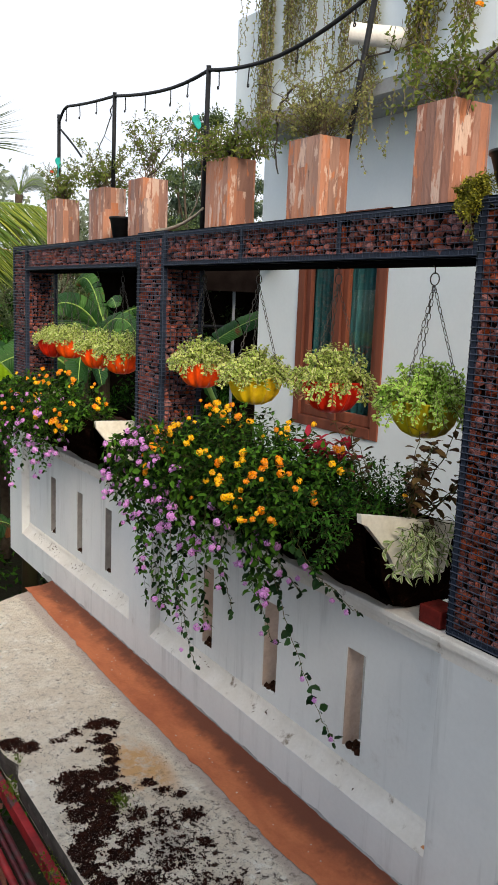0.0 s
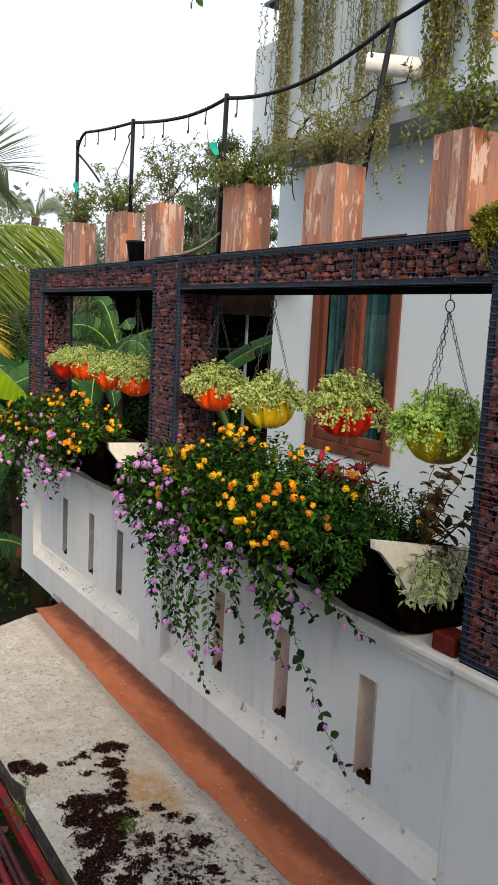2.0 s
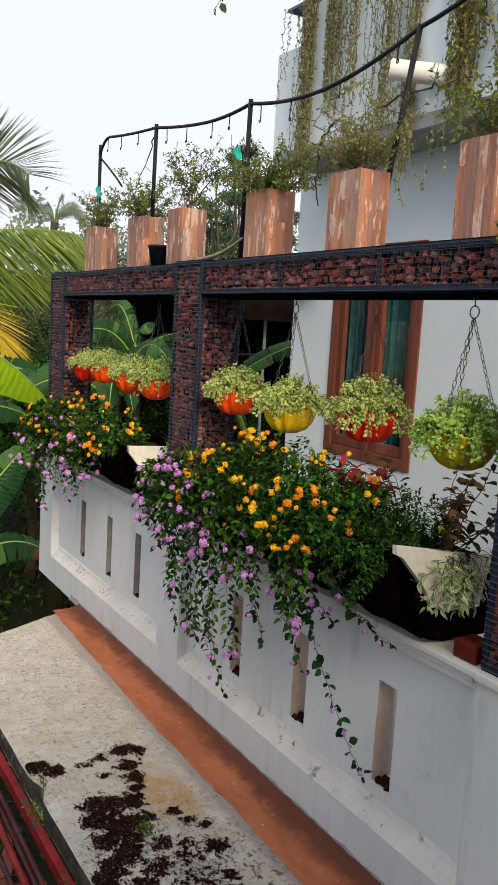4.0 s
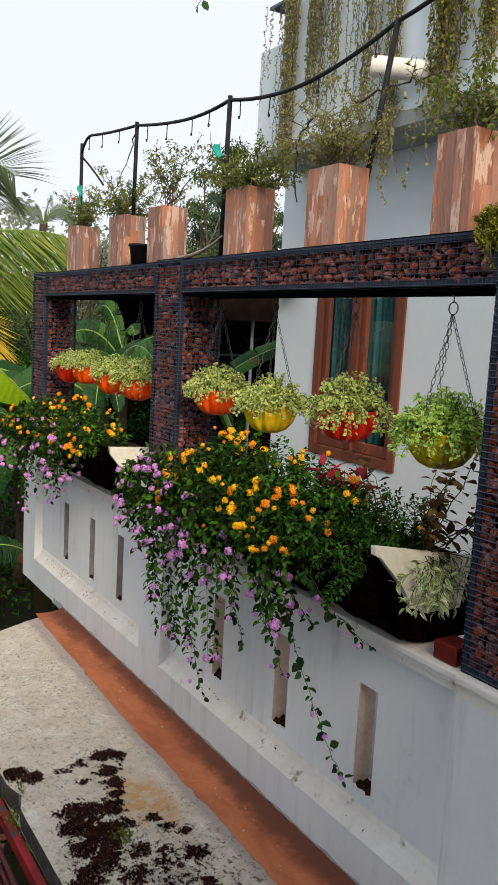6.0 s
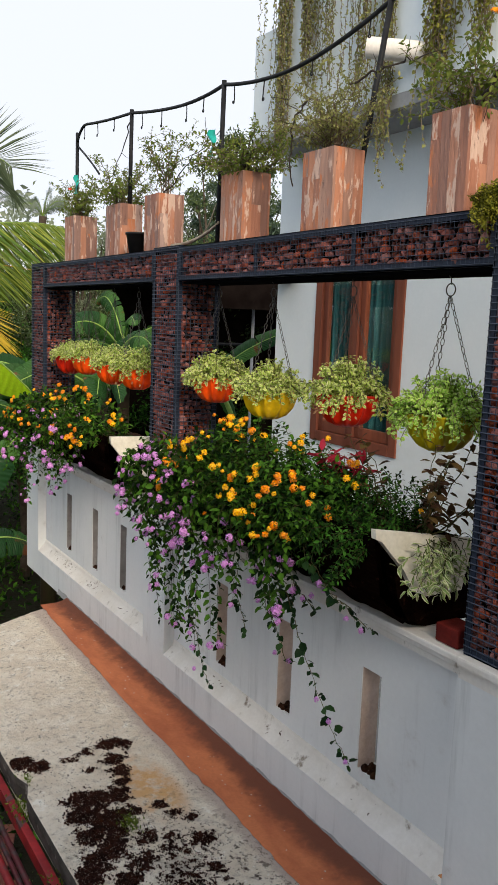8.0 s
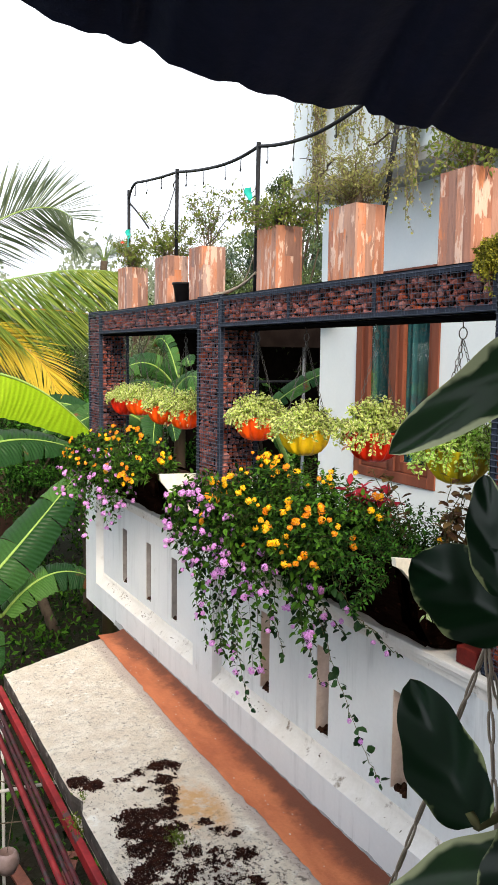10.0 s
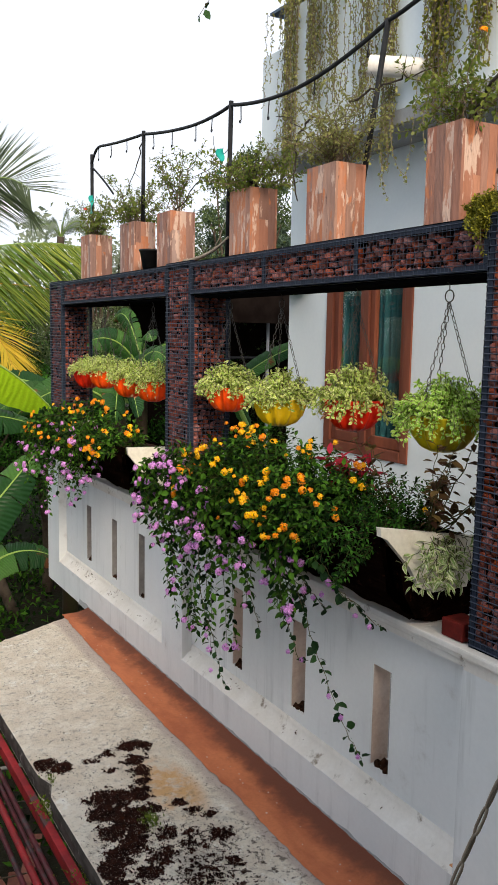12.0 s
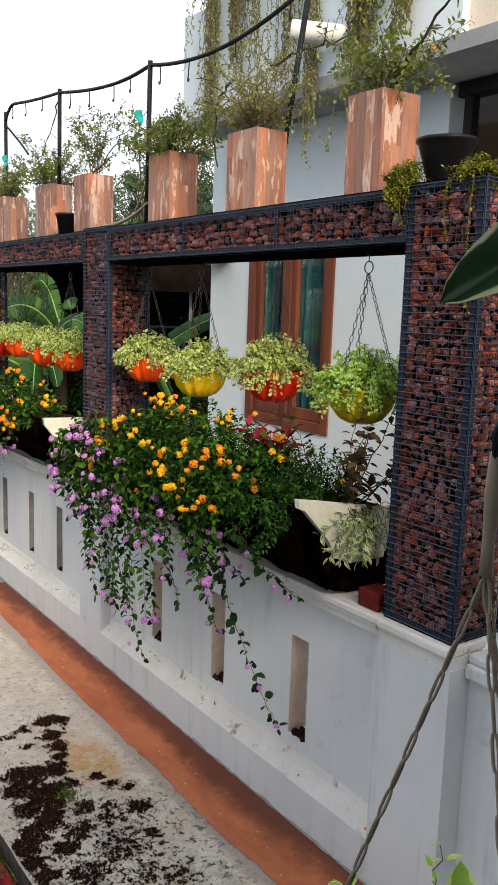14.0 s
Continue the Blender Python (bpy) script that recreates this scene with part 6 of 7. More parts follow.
single("leaf_litter", lv.geo(), DEAD_LEAF, "dead leaf scraps on the sloping sills", "leaf litter", kind="stuff")
MOSS = leaf_material("bright_moss", (0.10, 0.16, 0.015), (0.2, 0.26, 0.03))
clods()

# ---- red steel tubes and clutter below the slab edge ----
g = Geo().box(-1.062, -1.026, -2.6, 3.47, -1.205, -1.145, 0.003)
single("steel_flat", g, RED_STEEL, "faded red steel flat along the slab edge", "steel bar", at=(-1.04, 0.4, -1.2), group="stored steel")
for i, (a, b, r, m) in enumerate((((-1.092, 3.52, -1.2), (-1.15, -2.2, -1.2), 0.013, DARK_RED_STEEL), ((-1.118, 3.35, -1.205), (-1.18, -2.2, -1.205), 0.011, DARK_RED_STEEL), ((-1.165, 3.2, -1.2), (-1.205, -2.2, -1.2), 0.016, RED_STEEL),
                                 ((-1.135, 3.6, -1.235), (-1.2, -2.2, -1.235), 0.012, DARK_RED_STEEL), ((-1.195, 3.3, -1.23), (-1.26, -2.2, -1.23), 0.012, DARK_RED_STEEL))):
    g = Geo().tube([a, ((a[0] + b[0]) / 2, (a[1] + b[1]) / 2, a[2] - 0.004), b], r, 10)
    single("steel_tube", g, m, "weathered red-painted steel tube along the slab", "steel tube", at=a, smooth=True, group="stored steel")
for y in (-0.6, 0.9, 3.28):
    g = Geo().box(-1.30, -0.6, y, y + 0.03, -1.275, -1.25).box(-0.63, -0.6, y, y + 0.03, -1.2495, -1.162)
    single("bracket", g, BLACK_STEEL, "black steel bracket under the slab", "bracket", at=(-0.6, y, -1.2), group="brackets")
g = Geo().tube([(-1.9, 2.80, -1.50), (-0.87, 2.69, -1.50), (-0.3, 2.63, -1.50)], 0.011, 8)
single("water_pipe", g, PVC, "pale grey plastic water pipe below the slab", "pipe", at=(-0.9, 2.7, -1.5), smooth=True)
g = Geo().tube([(-0.895, 4.22, -1.5), (-0.90, 4.22, -2.6), (-0.91, 4.23, -3.95)], 0.013, 8)
single("drain_pipe", g, PVC, "thin white upright drain pipe in the yard", "pipe", at=(-0.9, 4.22, -3.9), smooth=True)
g = Geo()
g.lathe([(0.01, -0.062), (0.045, -0.052), (0.068, 0.0), (0.06, 0.04), (0.045, 0.06), (0.04, 0.058), (0.05, 0.02), (0.01, -0.03)], (-1.249, 2.158, -1.6), 24)
cup = thing("hanging_cup", (-1.249, 2.158, -1.66), "dirty pinkish round plastic cup hung below the slab", "cup")
part("body", g, surface("dirty_pinkish_plastic", (0.46, 0.33, 0.30), (0.34, 0.24, 0.22), 9, 0.5, bump=0.05), cup, smooth=True)
part("string", Geo().tube([(-1.249, 2.158, -1.55), (-1.22, 2.17, -1.40), (-1.19, 2.18, -1.24)], 0.002, 4), TWIG, cup)
for i, pts in enumerate((((-1.5, 2.9, -1.75), (-1.1, 2.55, -1.62), (-0.9, 2.2, -1.45)), ((-1.35, 2.0, -1.66), (-1.12, 1.95, -1.7), (-0.9, 2.0, -1.72)), ((-1.4, 3.0, -1.4), (-1.2, 2.9, -1.5), (-1.0, 2.75, -1.55)))):
    single("fallen_branch", Geo().tube(bezier(*pts, 10), 0.004, 5), TWIG, "thin dead stem caught below the slab", "twig", at=pts[0], smooth=True)
g = Geo()
g.lathe([(0.01, 0), (0.12, 0), (0.15, 0.2), (0.158, 0.2), (0.158, 0.215), (0.14, 0.21), (0.11, 0.02), (0.01, 0.02)], (-0.62, 2.95, -3.9), 24)
BLUE = surface("blue_plastic", (0.015, 0.16, 0.30), (0.01, 0.10, 0.2), 8, 0.4, bump=0.02)
single("blue_tub", g, BLUE, "blue plastic tub on the ground", "tub", at=(-0.62, 2.95, -3.9), smooth=True)
rng = np.random.default_rng(77)
for i in range(9):
    x, y, a = rng.uniform(-1.3, -0.3), rng.uniform(3.6, 5.2), rng.uniform(-0.6, 0.6)
    g = Geo().box(-0.06, 0.06, -0.7, 0.7, 0, 0.03, 0.003)
    m = Matrix.Translation((x, y, -3.88 + 0.033 * i)) @ Matrix.Rotation(a, 4, "Z")
    ob = single("old_board", g, WINDOW_WOOD, "old brown board on the yard rubbish heap", "board", group="old boards")
    ob.matrix_world = m

# the storey below, the balcony floor, and two unseen walls added as light blockers
g = Geo().box(0.3, 5.2, -3.5, 3.9, -3.95, -1.201)
single("wall_lower_storey", g, HOUSE_PAINT, "painted wall of the storey below", "wall", kind="structure")
# out of view, added to dim the sky light on the parapet face
g = Geo().box(-7.3, -6.5, -12, 9, -3.95, 2.2)
single("wall_neighbour", g, HOUSE_PAINT, "unseen pale wall added to cut low sky light", "wall", kind="structure")
g = Geo().box(-4.4, -1.40, -3.09, -1.6, -0.75, -0.55)
single("floor_balcony", g, GREY_SOFFIT, "cement balcony floor behind the camera", "floor", kind="structure")
# out of view, added so that its height shades the lower parts
g = Geo().box(-6.5, 1.1, -3.3, -3.1, -3.95, 2.30)
single("wall_behind", g, GREY_SOFFIT, "unseen grey wall added behind the camera to block sun", "wall", kind="structure")


# ---- dark awning over the camera ----
def awning():
    tips = [np.array(p) for p in ((-2.062, -1.378, 1.45), (-1.97, -1.409, 1.423), (-1.875, -1.44, 1.39), (-1.784, -1.474, 1.362), (-1.71, -1.506, 1.332), (-1.6, -1.527, 1.325), (-1.551, -1.559, 1.307), (-1.463, -1.586, 1.293), (-1.371, -1.616, 1.278), (-1.278, -1.647, 1.262), (-1.186, -1.678, 1.247))]
    edge = []
    for i, (a, b) in enumerate(zip(tips[:-1], tips[1:])):
        for j in range(14):
            u = j / 14
            sag = abs(math.sin(math.pi * u)) ** 0.5
            edge.append(a + (b - a) * u + np.array((0, 0, -0.0075 * sag + 0.0045 * noise.noise((i * 3 + u * 5, 0, 7)))))
    back = np.array((-0.25, -1.25, 0.42))
    rows = []
    for k in range(26):
        v = k / 25
        rows.append([p + back * v + np.array((0, 0, 0.04 * math.sin(math.pi * v) * noise.noise((p[0] * 5, v * 3, 2)) + (0.014 * min(1, v * 12)))) for p in edge])
    g = Geo().grid(rows)
    g.grid([[p + np.array((0, -0.001, 0.003)) for p in r] for r in rows])
    aw = thing("awning", tuple(tips[4]), "dark navy cloth awning with a scalloped edge", "awning")
    part("cloth", g, CLOTH, aw, smooth=True)
    p0, p1 = tips[0] + back, tips[-1] + back
    part("rear_bar", Geo().tube([p0 + np.array((0, 0, 0.012)), p1 + np.array((0, 0, 0.012))], 0.015, 8), BLACK_STEEL, aw, smooth=True)
    part("rib", Geo().tube([tips[2] + np.array((0, -0.03, 0.035)), tips[2] + back + np.array((0, 0, 0.04))], 0.008, 6), BLACK_STEEL, aw, smooth=True)
    for p in (p0, p1):
        part("awning_post", Geo().tube([p, (p[0], p[1], -0.55)], 0.018, 8), BLACK_STEEL, aw, smooth=True)


CLOTH = surface("navy_black_cloth", (0.007, 0.009, 0.022), (0.014, 0.017, 0.038), 6, 0.6, bump=0.2, fine=90)
awning()


# ---- large leaves and a hanging pot close to the camera ----
def big_leaf(base, tip, face, width, cup=0.20, droop=0.16, n=28, m=14):
    """A broad leaf from base to tip, facing along face, as a curved sheet with its margin marked."""
    base, tip = np.array(base), np.array(tip)
    ax = tip - base
    ln = np.linalg.norm(ax)
    d = ax / ln
    side = unit(np.cross(face, d))
    up = np.cross(d, side)
    v, uv, f = [], [], []
    for i in range(n + 1):
        u = i / n
        w = width * (math.sin(math.pi * min(1, u ** 0.8)) ** 0.55 + (0.02 if u < 0.98 else 0)) * (1 + 0.05 * math.sin(17 * u + 4 * width * 100))
        for j in range(m + 1):
            s = -1 + 2 * j / m
            v.append(base + d * ln * u + side * s * w * 0.5 + up * (cup * w * abs(s) ** 1.5 - droop * ln * u * u + 0.045 * w * math.sin(13 * u - 5 * abs(s))))
            uv.append((u, abs(s)))
    for i in range(n):
        for j in range(m):
            a = i * (m + 1) + j
            f.append((a, a + 1, a + m + 2, a + m + 1))
    return Geo().add(v, f, uv)


rp = thing("rubber_plant", (-1.60, -1.84, 0.60), "variegated rubber plant with dark glossy leaves edged in cream", "plant")
LEAVES = (((-1.582, -1.812, 1.144), (-1.710, -1.714, 1.056), (-0.55, -0.75, 0.55), 0.046),
          ((-1.79, -1.901, 0.917), (-1.806, -1.872, 0.97), (-0.75, -0.62, 0.2), 0.032),
          ((-1.729, -1.857, 0.978), (-1.762, -1.819, 1.01), (-0.5, -0.7, 0.5), 0.048),
          ((-1.735, -1.855, 0.994), (-1.733, -1.831, 1.052), (-0.8, -0.5, 0.1), 0.024),
          ((-1.751, -1.92, 0.911), (-1.835, -1.868, 0.867), (-0.25, -0.5, 1.0), 0.03),
          ((-1.747, -1.932, 0.922), (-1.796, -1.909, 0.888), (-0.1, -0.5, 1.0), 0.045))
for i, (base, tip, face, w) in enumerate(LEAVES):
    part("leaf", big_leaf(base, tip, face, w), VARIEGATED if i in (0, 4) else RUBBER, rp, smooth=True)
stem = bezier((-1.60, -1.84, 0.60), (-1.66, -1.86, 0.85), (-1.585, -1.82, 1.16), 16)
part("stem", Geo().tube(stem, np.linspace(0.006, 0.004, 16), 8), STEM, rp, smooth=True)
for base, tip, face, w in LEAVES:
    j = int(np.argmin(np.linalg.norm(stem - np.array(base), axis=1)))
    part("petiole", Geo().tube([stem[max(0, j - 1)], base, np.array(base) + 0.1 * (np.array(tip) - np.array(base))], 0.0022, 6), STEM, rp, smooth=True)
g = Geo()
g.lathe([(0.01, 0.0), (0.08, 0.0), (0.11, 0.20), (0.118, 0.20), (0.118, 0.22), (0.10, 0.215), (0.01, 0.19)], (-1.60, -1.84, 0.40), 28)
single("clay_pot", g, BRICK_RED, "clay pot that holds the rubber plant", "pot", at=(-1.60, -1.84, 0.40), smooth=True)
stand = thing("pot_stand", (-1.60, -1.84, -0.55), "black steel plant stand on the balcony floor", "stand")
part("top_plate", Geo().box(-1.74, -1.46, -1.98, -1.70, 0.375, 0.399, 0.003), BLACK_STEEL, stand)
for x in (-1.72, -1.48):
    for y in (-1.96, -1.72):
        part("leg", Geo().tube([(x, y, -0.549), (x, y, 0.374)], 0.009, 8), BLACK_STEEL, stand, smooth=True)

TAN = surface("tan_plastic_strap", (0.30, 0.25, 0.19), (0.20, 0.16, 0.12), 30, 0.45, bump=0.05)
STRAP_LINK = link_mesh("link", TAN, 0.0015, 0.034, 0.0042)
hp = thing("hanging_pot", (-1.468, -1.562, 0.28), "hanging pot on brown plastic link straps with seedlings", "hanging pot")
top = np.array((-1.466, -1.562, 0.835))
part("hook", Geo().tube([(-1.468, -1.564, 0.93), (-1.474, -1.566, 0.95), (-1.468, -1.57, 0.968), (-1.455, -1.566, 0.972), (-1.448, -1.56, 0.99), (-1.40, -1.55, 1.25), (-1.36, -1.57, 1.365)], 0.0028, 6), BLACK_STEEL, hp, "dark hanger hook", smooth=True)
part("strap_head", Geo().tube([top, top + np.array((0, 0, 0.03)), top + np.array((0.001, 0, 0.07)), top + np.array((-0.001, -0.001, 0.10))], [0.006, 0.005, 0.007, 0.0045], 8), TAN, hp, smooth=True)
for dx, dy in ((-0.052, 0.079), (0.093, 0.007), (-0.041, -0.084)):
    end = top + np.array((dx * 1.55, dy * 1.55, -0.46))
    st = part("strap", Geo().tube([end, end + np.array((0, 0, -0.02))], 0.0022, 6), TAN, hp, smooth=True)
    chain_links(st, STRAP_LINK, top, end, 0.036)
g = Geo()
g.lathe([(0.01, 0.0), (0.09, 0.0), (0.14, 0.10), (0.155, 0.10), (0.155, 0.115), (0.138, 0.11), (0.01, 0.085)], (-1.468, -1.562, 0.265), 28)
part("bowl", g, BLACK_PLASTIC, hp, smooth=True)
tips = spread(26, 66, lambda r: (-1.468 + r.normal(0, 0.06), -1.562 + r.normal(0, 0.06), r.uniform(0.40, 0.50)))
bush("pot_seedlings", "bright green seedlings in the hanging pot", 66, [(-1.468 + (t[0] + 1.468) * 0.8, -1.562 + (t[1] + 1.562) * 0.8, 0.352) for t in tips], tips, 0.0012, LIME, 0.018, 0.014, up_arch(0.01), start=0.3, category="plant")
part("broad_leaf", big_leaf((-1.465, -1.57, 0.36), (-1.425, -1.535, 0.54), (-0.6, -0.7, 0.3), 0.06), LIME, hp, "bright lime leaf", smooth=True)


# ---- the garden behind: bananas, palms, trees, shed ----
def banana_leaf(base, mid, tip, width, seed, face=(0, 0, 1), torn=0.5, fold=0.0):
    rng = np.random.default_rng(seed)
    n = 46
    path = bezier(base, mid, tip, n)
    tan = unit(np.gradient(path, axis=0))
    side = unit(np.cross(tan, np.asarray(face, float)))
    up = np.cross(side, tan)
    g = Geo()
    u = np.linspace(0, 1, n)
    w = width * 0.5 * np.clip(np.sin(np.pi * np.clip(u * 0.94 + 0.05, 0, 1)) ** 0.45, 0, 1)
    for s in (-1, 1):
        i = 1
        while i < n - 1:
            k = min(n - 1, i + (int(rng.integers(2, 9)) if rng.random() < torn else 12))
            hang = rng.uniform(-0.05, 0.10)
            rows = []
            for j in range(i, k + 1):
                pinch = (0.02 if j in (i, k) and torn > 0 else 0.0)
                row = []
                for q in np.linspace(0, 1, 6):
                    o = w[j] * q * (1 - pinch * q)
                    shift = (0.012 if j == i else -0.012 if j == k else 0) * q if torn > 0 else 0
                    row.append(path[j] + side[j] * s * o + up[j] * ((0.22 - fold) * o - (0.55 + hang) * o * q + 0.012 * math.sin(j * 1.9) * q) + tan[j] * shift)
                rows.append(row)
            if len(rows) > 1:
                v = [p for r in rows for p in r]
                uv = [(u[i + a], b / 5) for a in range(len(rows)) for b in range(6)]
                f = [(a * 6 + b, a * 6 + b + 1, (a + 1) * 6 + b + 1, (a + 1) * 6 + b) for a in range(len(rows) - 1) for b in range(5)]
                g.add(v, f, uv)
            i = k
    rib = Geo().tube(path, np.linspace(0.022, 0.005, n) * (width / 0.5), 6)
    return g, rib


def banana(at, height, leaves, label, seed, face=(0, 0, 1)):
    """leaves: (base, mid, tip, width, material, tearing)"""
    rng = np.random.default_rng(seed)
    bp = thing("banana_plant", at, label, "banana plant", "banana plants")
    at = np.array(at)
    part("pseudostem", Geo().tube([at, at + np.array((0.02, 0.03, height * 0.5)), at + np.array((0.05, 0.02, height))], [0.13, 0.11, 0.07], 12), BANANA_STEM, bp, smooth=True)
    crown = at + np.array((0.05, 0.02, height - 0.05))
    for i, (base, mid, tip, w, m, torn) in enumerate(leaves):
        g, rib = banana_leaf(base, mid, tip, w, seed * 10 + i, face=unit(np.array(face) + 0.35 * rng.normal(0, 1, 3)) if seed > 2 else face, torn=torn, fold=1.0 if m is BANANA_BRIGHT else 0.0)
        lf = part("leaf", g, m, bp, smooth=True)
        part("midrib", rib, RIB, lf, smooth=True)
        part("stalk", Geo().tube(bezier(crown, (crown + np.array(base)) / 2 + np.array((0, 0, 0.15)), base, 8), [0.03] * 4 + [0.024] * 4, 6), RIB, lf, smooth=True)


BANANA_STEM = surface("banana_stem", (0.035, 0.034, 0.014), (0.05, 0.028, 0.018), 5, 0.6, bump=0.2, stretch=(1, 1, 0.2))
RIB = surface("pale_green_midrib", (0.28, 0.42, 0.10), (0.22, 0.34, 0.08), 12, 0.45, bump=0.0)
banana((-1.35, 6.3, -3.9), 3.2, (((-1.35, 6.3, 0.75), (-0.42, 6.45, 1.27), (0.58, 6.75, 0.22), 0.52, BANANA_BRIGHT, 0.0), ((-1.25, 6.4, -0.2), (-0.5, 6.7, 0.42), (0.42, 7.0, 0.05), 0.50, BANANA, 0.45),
                                ((-1.0, 6.2, -1.5), (-0.45, 6.5, -1.1), (0.46, 6.9, -0.22), 0.55, BANANA, 0.7), ((-1.3, 6.35, -0.4), (-1.8, 6.6, 0.6), (-2.2, 7.2, 0.2), 0.5, BANANA, 0.4)), "banana plant with a leaf coloured as if backlit and torn older leaves", 1, (-0.25, -0.8, 0.75))
banana((-1.5, 6.9, -3.9), 2.1, (((-0.45, 6.6, -1.65), (0.05, 6.5, -0.95), (0.62, 6.6, -1.42), 0.42, BANANA, 0.35), ((-0.6, 6.6, -1.9), (-0.75, 6.3, -1.4), (-0.6, 6.0, -2.0), 0.35, BANANA, 0.4)), "young banana plant below the parapet", 2, (-0.2, -0.6, 0.9))
def fan(at, height, n, seed, long, wide):
    """Leaves that rise from the crown all round and arch over, each at its own slant."""
    rng = np.random.default_rng(seed)
    crown = np.array(at) + np.array((0.05, 0.02, height - 0.05))
    out = []
    for i in range(n):
        a = 2.399 * i + rng.normal(0, 0.3)
        ln, lift = long * rng.uniform(0.75, 1.2), rng.uniform(0.25, 1.0)
        d = np.array((math.cos(a), math.sin(a), 0))
        base = crown + d * 0.12 + np.array((0, 0, rng.uniform(0.05, 0.25)))
        mid = base + d * ln * 0.4 + np.array((0, 0, ln * lift * 0.7))
        tip = base + d * ln * rng.uniform(0.75, 1.0) + np.array((0, 0, ln * (lift - 0.55)))
        out.append((tuple(base), tuple(mid), tuple(tip), wide * rng.uniform(0.75, 1.25), BANANA, rng.uniform(0.3, 0.8)))
    return out


banana((1.9, 8.3, -3.9), 4.0, fan((1.9, 8.3, -3.9), 4.0, 11, 3, 1.25, 0.33), "banana plant with torn arching leaves behind the far bay", 3, (-0.35, -0.8, 0.5))
banana((2.5, 9.0, -3.9), 4.5, fan((2.5, 9.0, -3.9), 4.5, 9, 6, 1.2, 0.30), "taller banana plant behind the far bay", 6, (-0.35, -0.8, 0.5))
banana((1.65, 9.6, -3.9), 3.7, fan((1.65, 9.6, -3.9), 3.7, 9, 4, 1.3, 0.34), "banana plant further back in the garden", 4, (-0.35, -0.8, 0.5))
banana((3.0, 6.6, -3.9), 3.6, (((2.45, 6.3, 0.42), (2.85, 6.2, 0.86), (3.55, 6.1, 1.02), 0.20, BANANA, 0.1), ((2.95, 6.6, -0.1), (2.6, 6.5, 0.55), (2.35, 6.4, 0.70), 0.22, BANANA, 0.4)), "banana plant beside the house wall", 5, (-0.4, -0.8, 0.5))


def palm(at, crown, fronds, label, seed, size=1.0):
    rng = np.random.default_rng(seed)
    pt = thing("coconut_palm", at, label, "palm tree", "coconut palms")
    at, crown = np.array(at), np.array(crown)
    k = 24
    path = bezier(at, (at + crown) / 2 + np.array((-0.3, 0, 0)), crown, k)
    part("trunk", Geo().tube(path, 0.14 * size * (1 + 0.05 * (np.arange(k) % 2)), 12), TRUNK, pt, smooth=True)
    for i, (tip, mid, m) in enumerate(fronds):
        tip, mid = np.array(tip), np.array(mid)
        rach = bezier(crown, mid, tip, 112)
        fr = part("frond", Geo().tube(rach, np.linspace(0.022, 0.004, 112) * size, 5), YELLOW_RIB if m is PALM_YELLOW or i == 2 else RIB, pt, smooth=True)
        lv = Leaves(seed * 100 + i)
        tan = unit(np.gradient(rach, axis=0))
        ln = np.linalg.norm(tip - crown)
        for j in range(8, 112):
            u = j / 111
            side = unit(np.cross(tan[j], (0, 0, 1)))
            for s in (-1, 1):
                d = unit(side * s * 0.45 + tan[j] * (0.5 + 0.6 * u) + np.array((0, 0, -1.0 + 0.3 * rng.random())) + rng.normal(0, 0.06, 3))
                if m is not PALM:
                    d = unit(tan[j] * 0.9 + np.cross(side, tan[j]) * s * (0.9 if m is HAZY_PALM else 0.6) + np.array((0, 0, -0.15 if m is HAZY_PALM else -0.3)) + rng.normal(0, 0.06, 3))
                l = ln * 0.22 * (0.5 + 0.9 * math.sin(math.pi * (0.12 + 0.75 * u))) * rng.uniform(0.85, 1.1)
                lv.put(rach[j], d, unit(np.array((0, 0, 1.0)) + side * s * 0.8 + rng.normal(0, 0.2, 3)), l, 0.028)
        part("leaflet_fan", lv.blades(), m, fr, kind="stuff")


YELLOW_RIB = surface("orange_yellow_rachis", (0.55, 0.34, 0.05), (0.48, 0.26, 0.04), 8, 0.5, bump=0.0)
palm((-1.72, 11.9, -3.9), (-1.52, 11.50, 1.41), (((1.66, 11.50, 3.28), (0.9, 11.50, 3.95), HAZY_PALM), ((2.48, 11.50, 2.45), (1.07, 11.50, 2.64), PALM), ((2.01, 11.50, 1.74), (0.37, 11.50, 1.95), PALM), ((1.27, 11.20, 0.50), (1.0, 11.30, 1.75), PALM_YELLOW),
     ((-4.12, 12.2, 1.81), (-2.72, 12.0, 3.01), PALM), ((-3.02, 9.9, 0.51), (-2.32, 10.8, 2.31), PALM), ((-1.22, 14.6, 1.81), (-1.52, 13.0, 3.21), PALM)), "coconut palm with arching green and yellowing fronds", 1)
palm((7.9, 30.5, -3.9), (7.9, 30, 4.7), [((7.9 + 1.35 * math.cos(a), 30 + 1.35 * math.sin(a), 4.95 + 0.5 * math.sin(3 * a)), (7.9 + 0.7 * math.cos(a), 30 + 0.7 * math.sin(a), 5.6), HAZED_FAR_PALM) for a in np.linspace(0, 5.8, 11)], "distant coconut palm above the trees", 2)


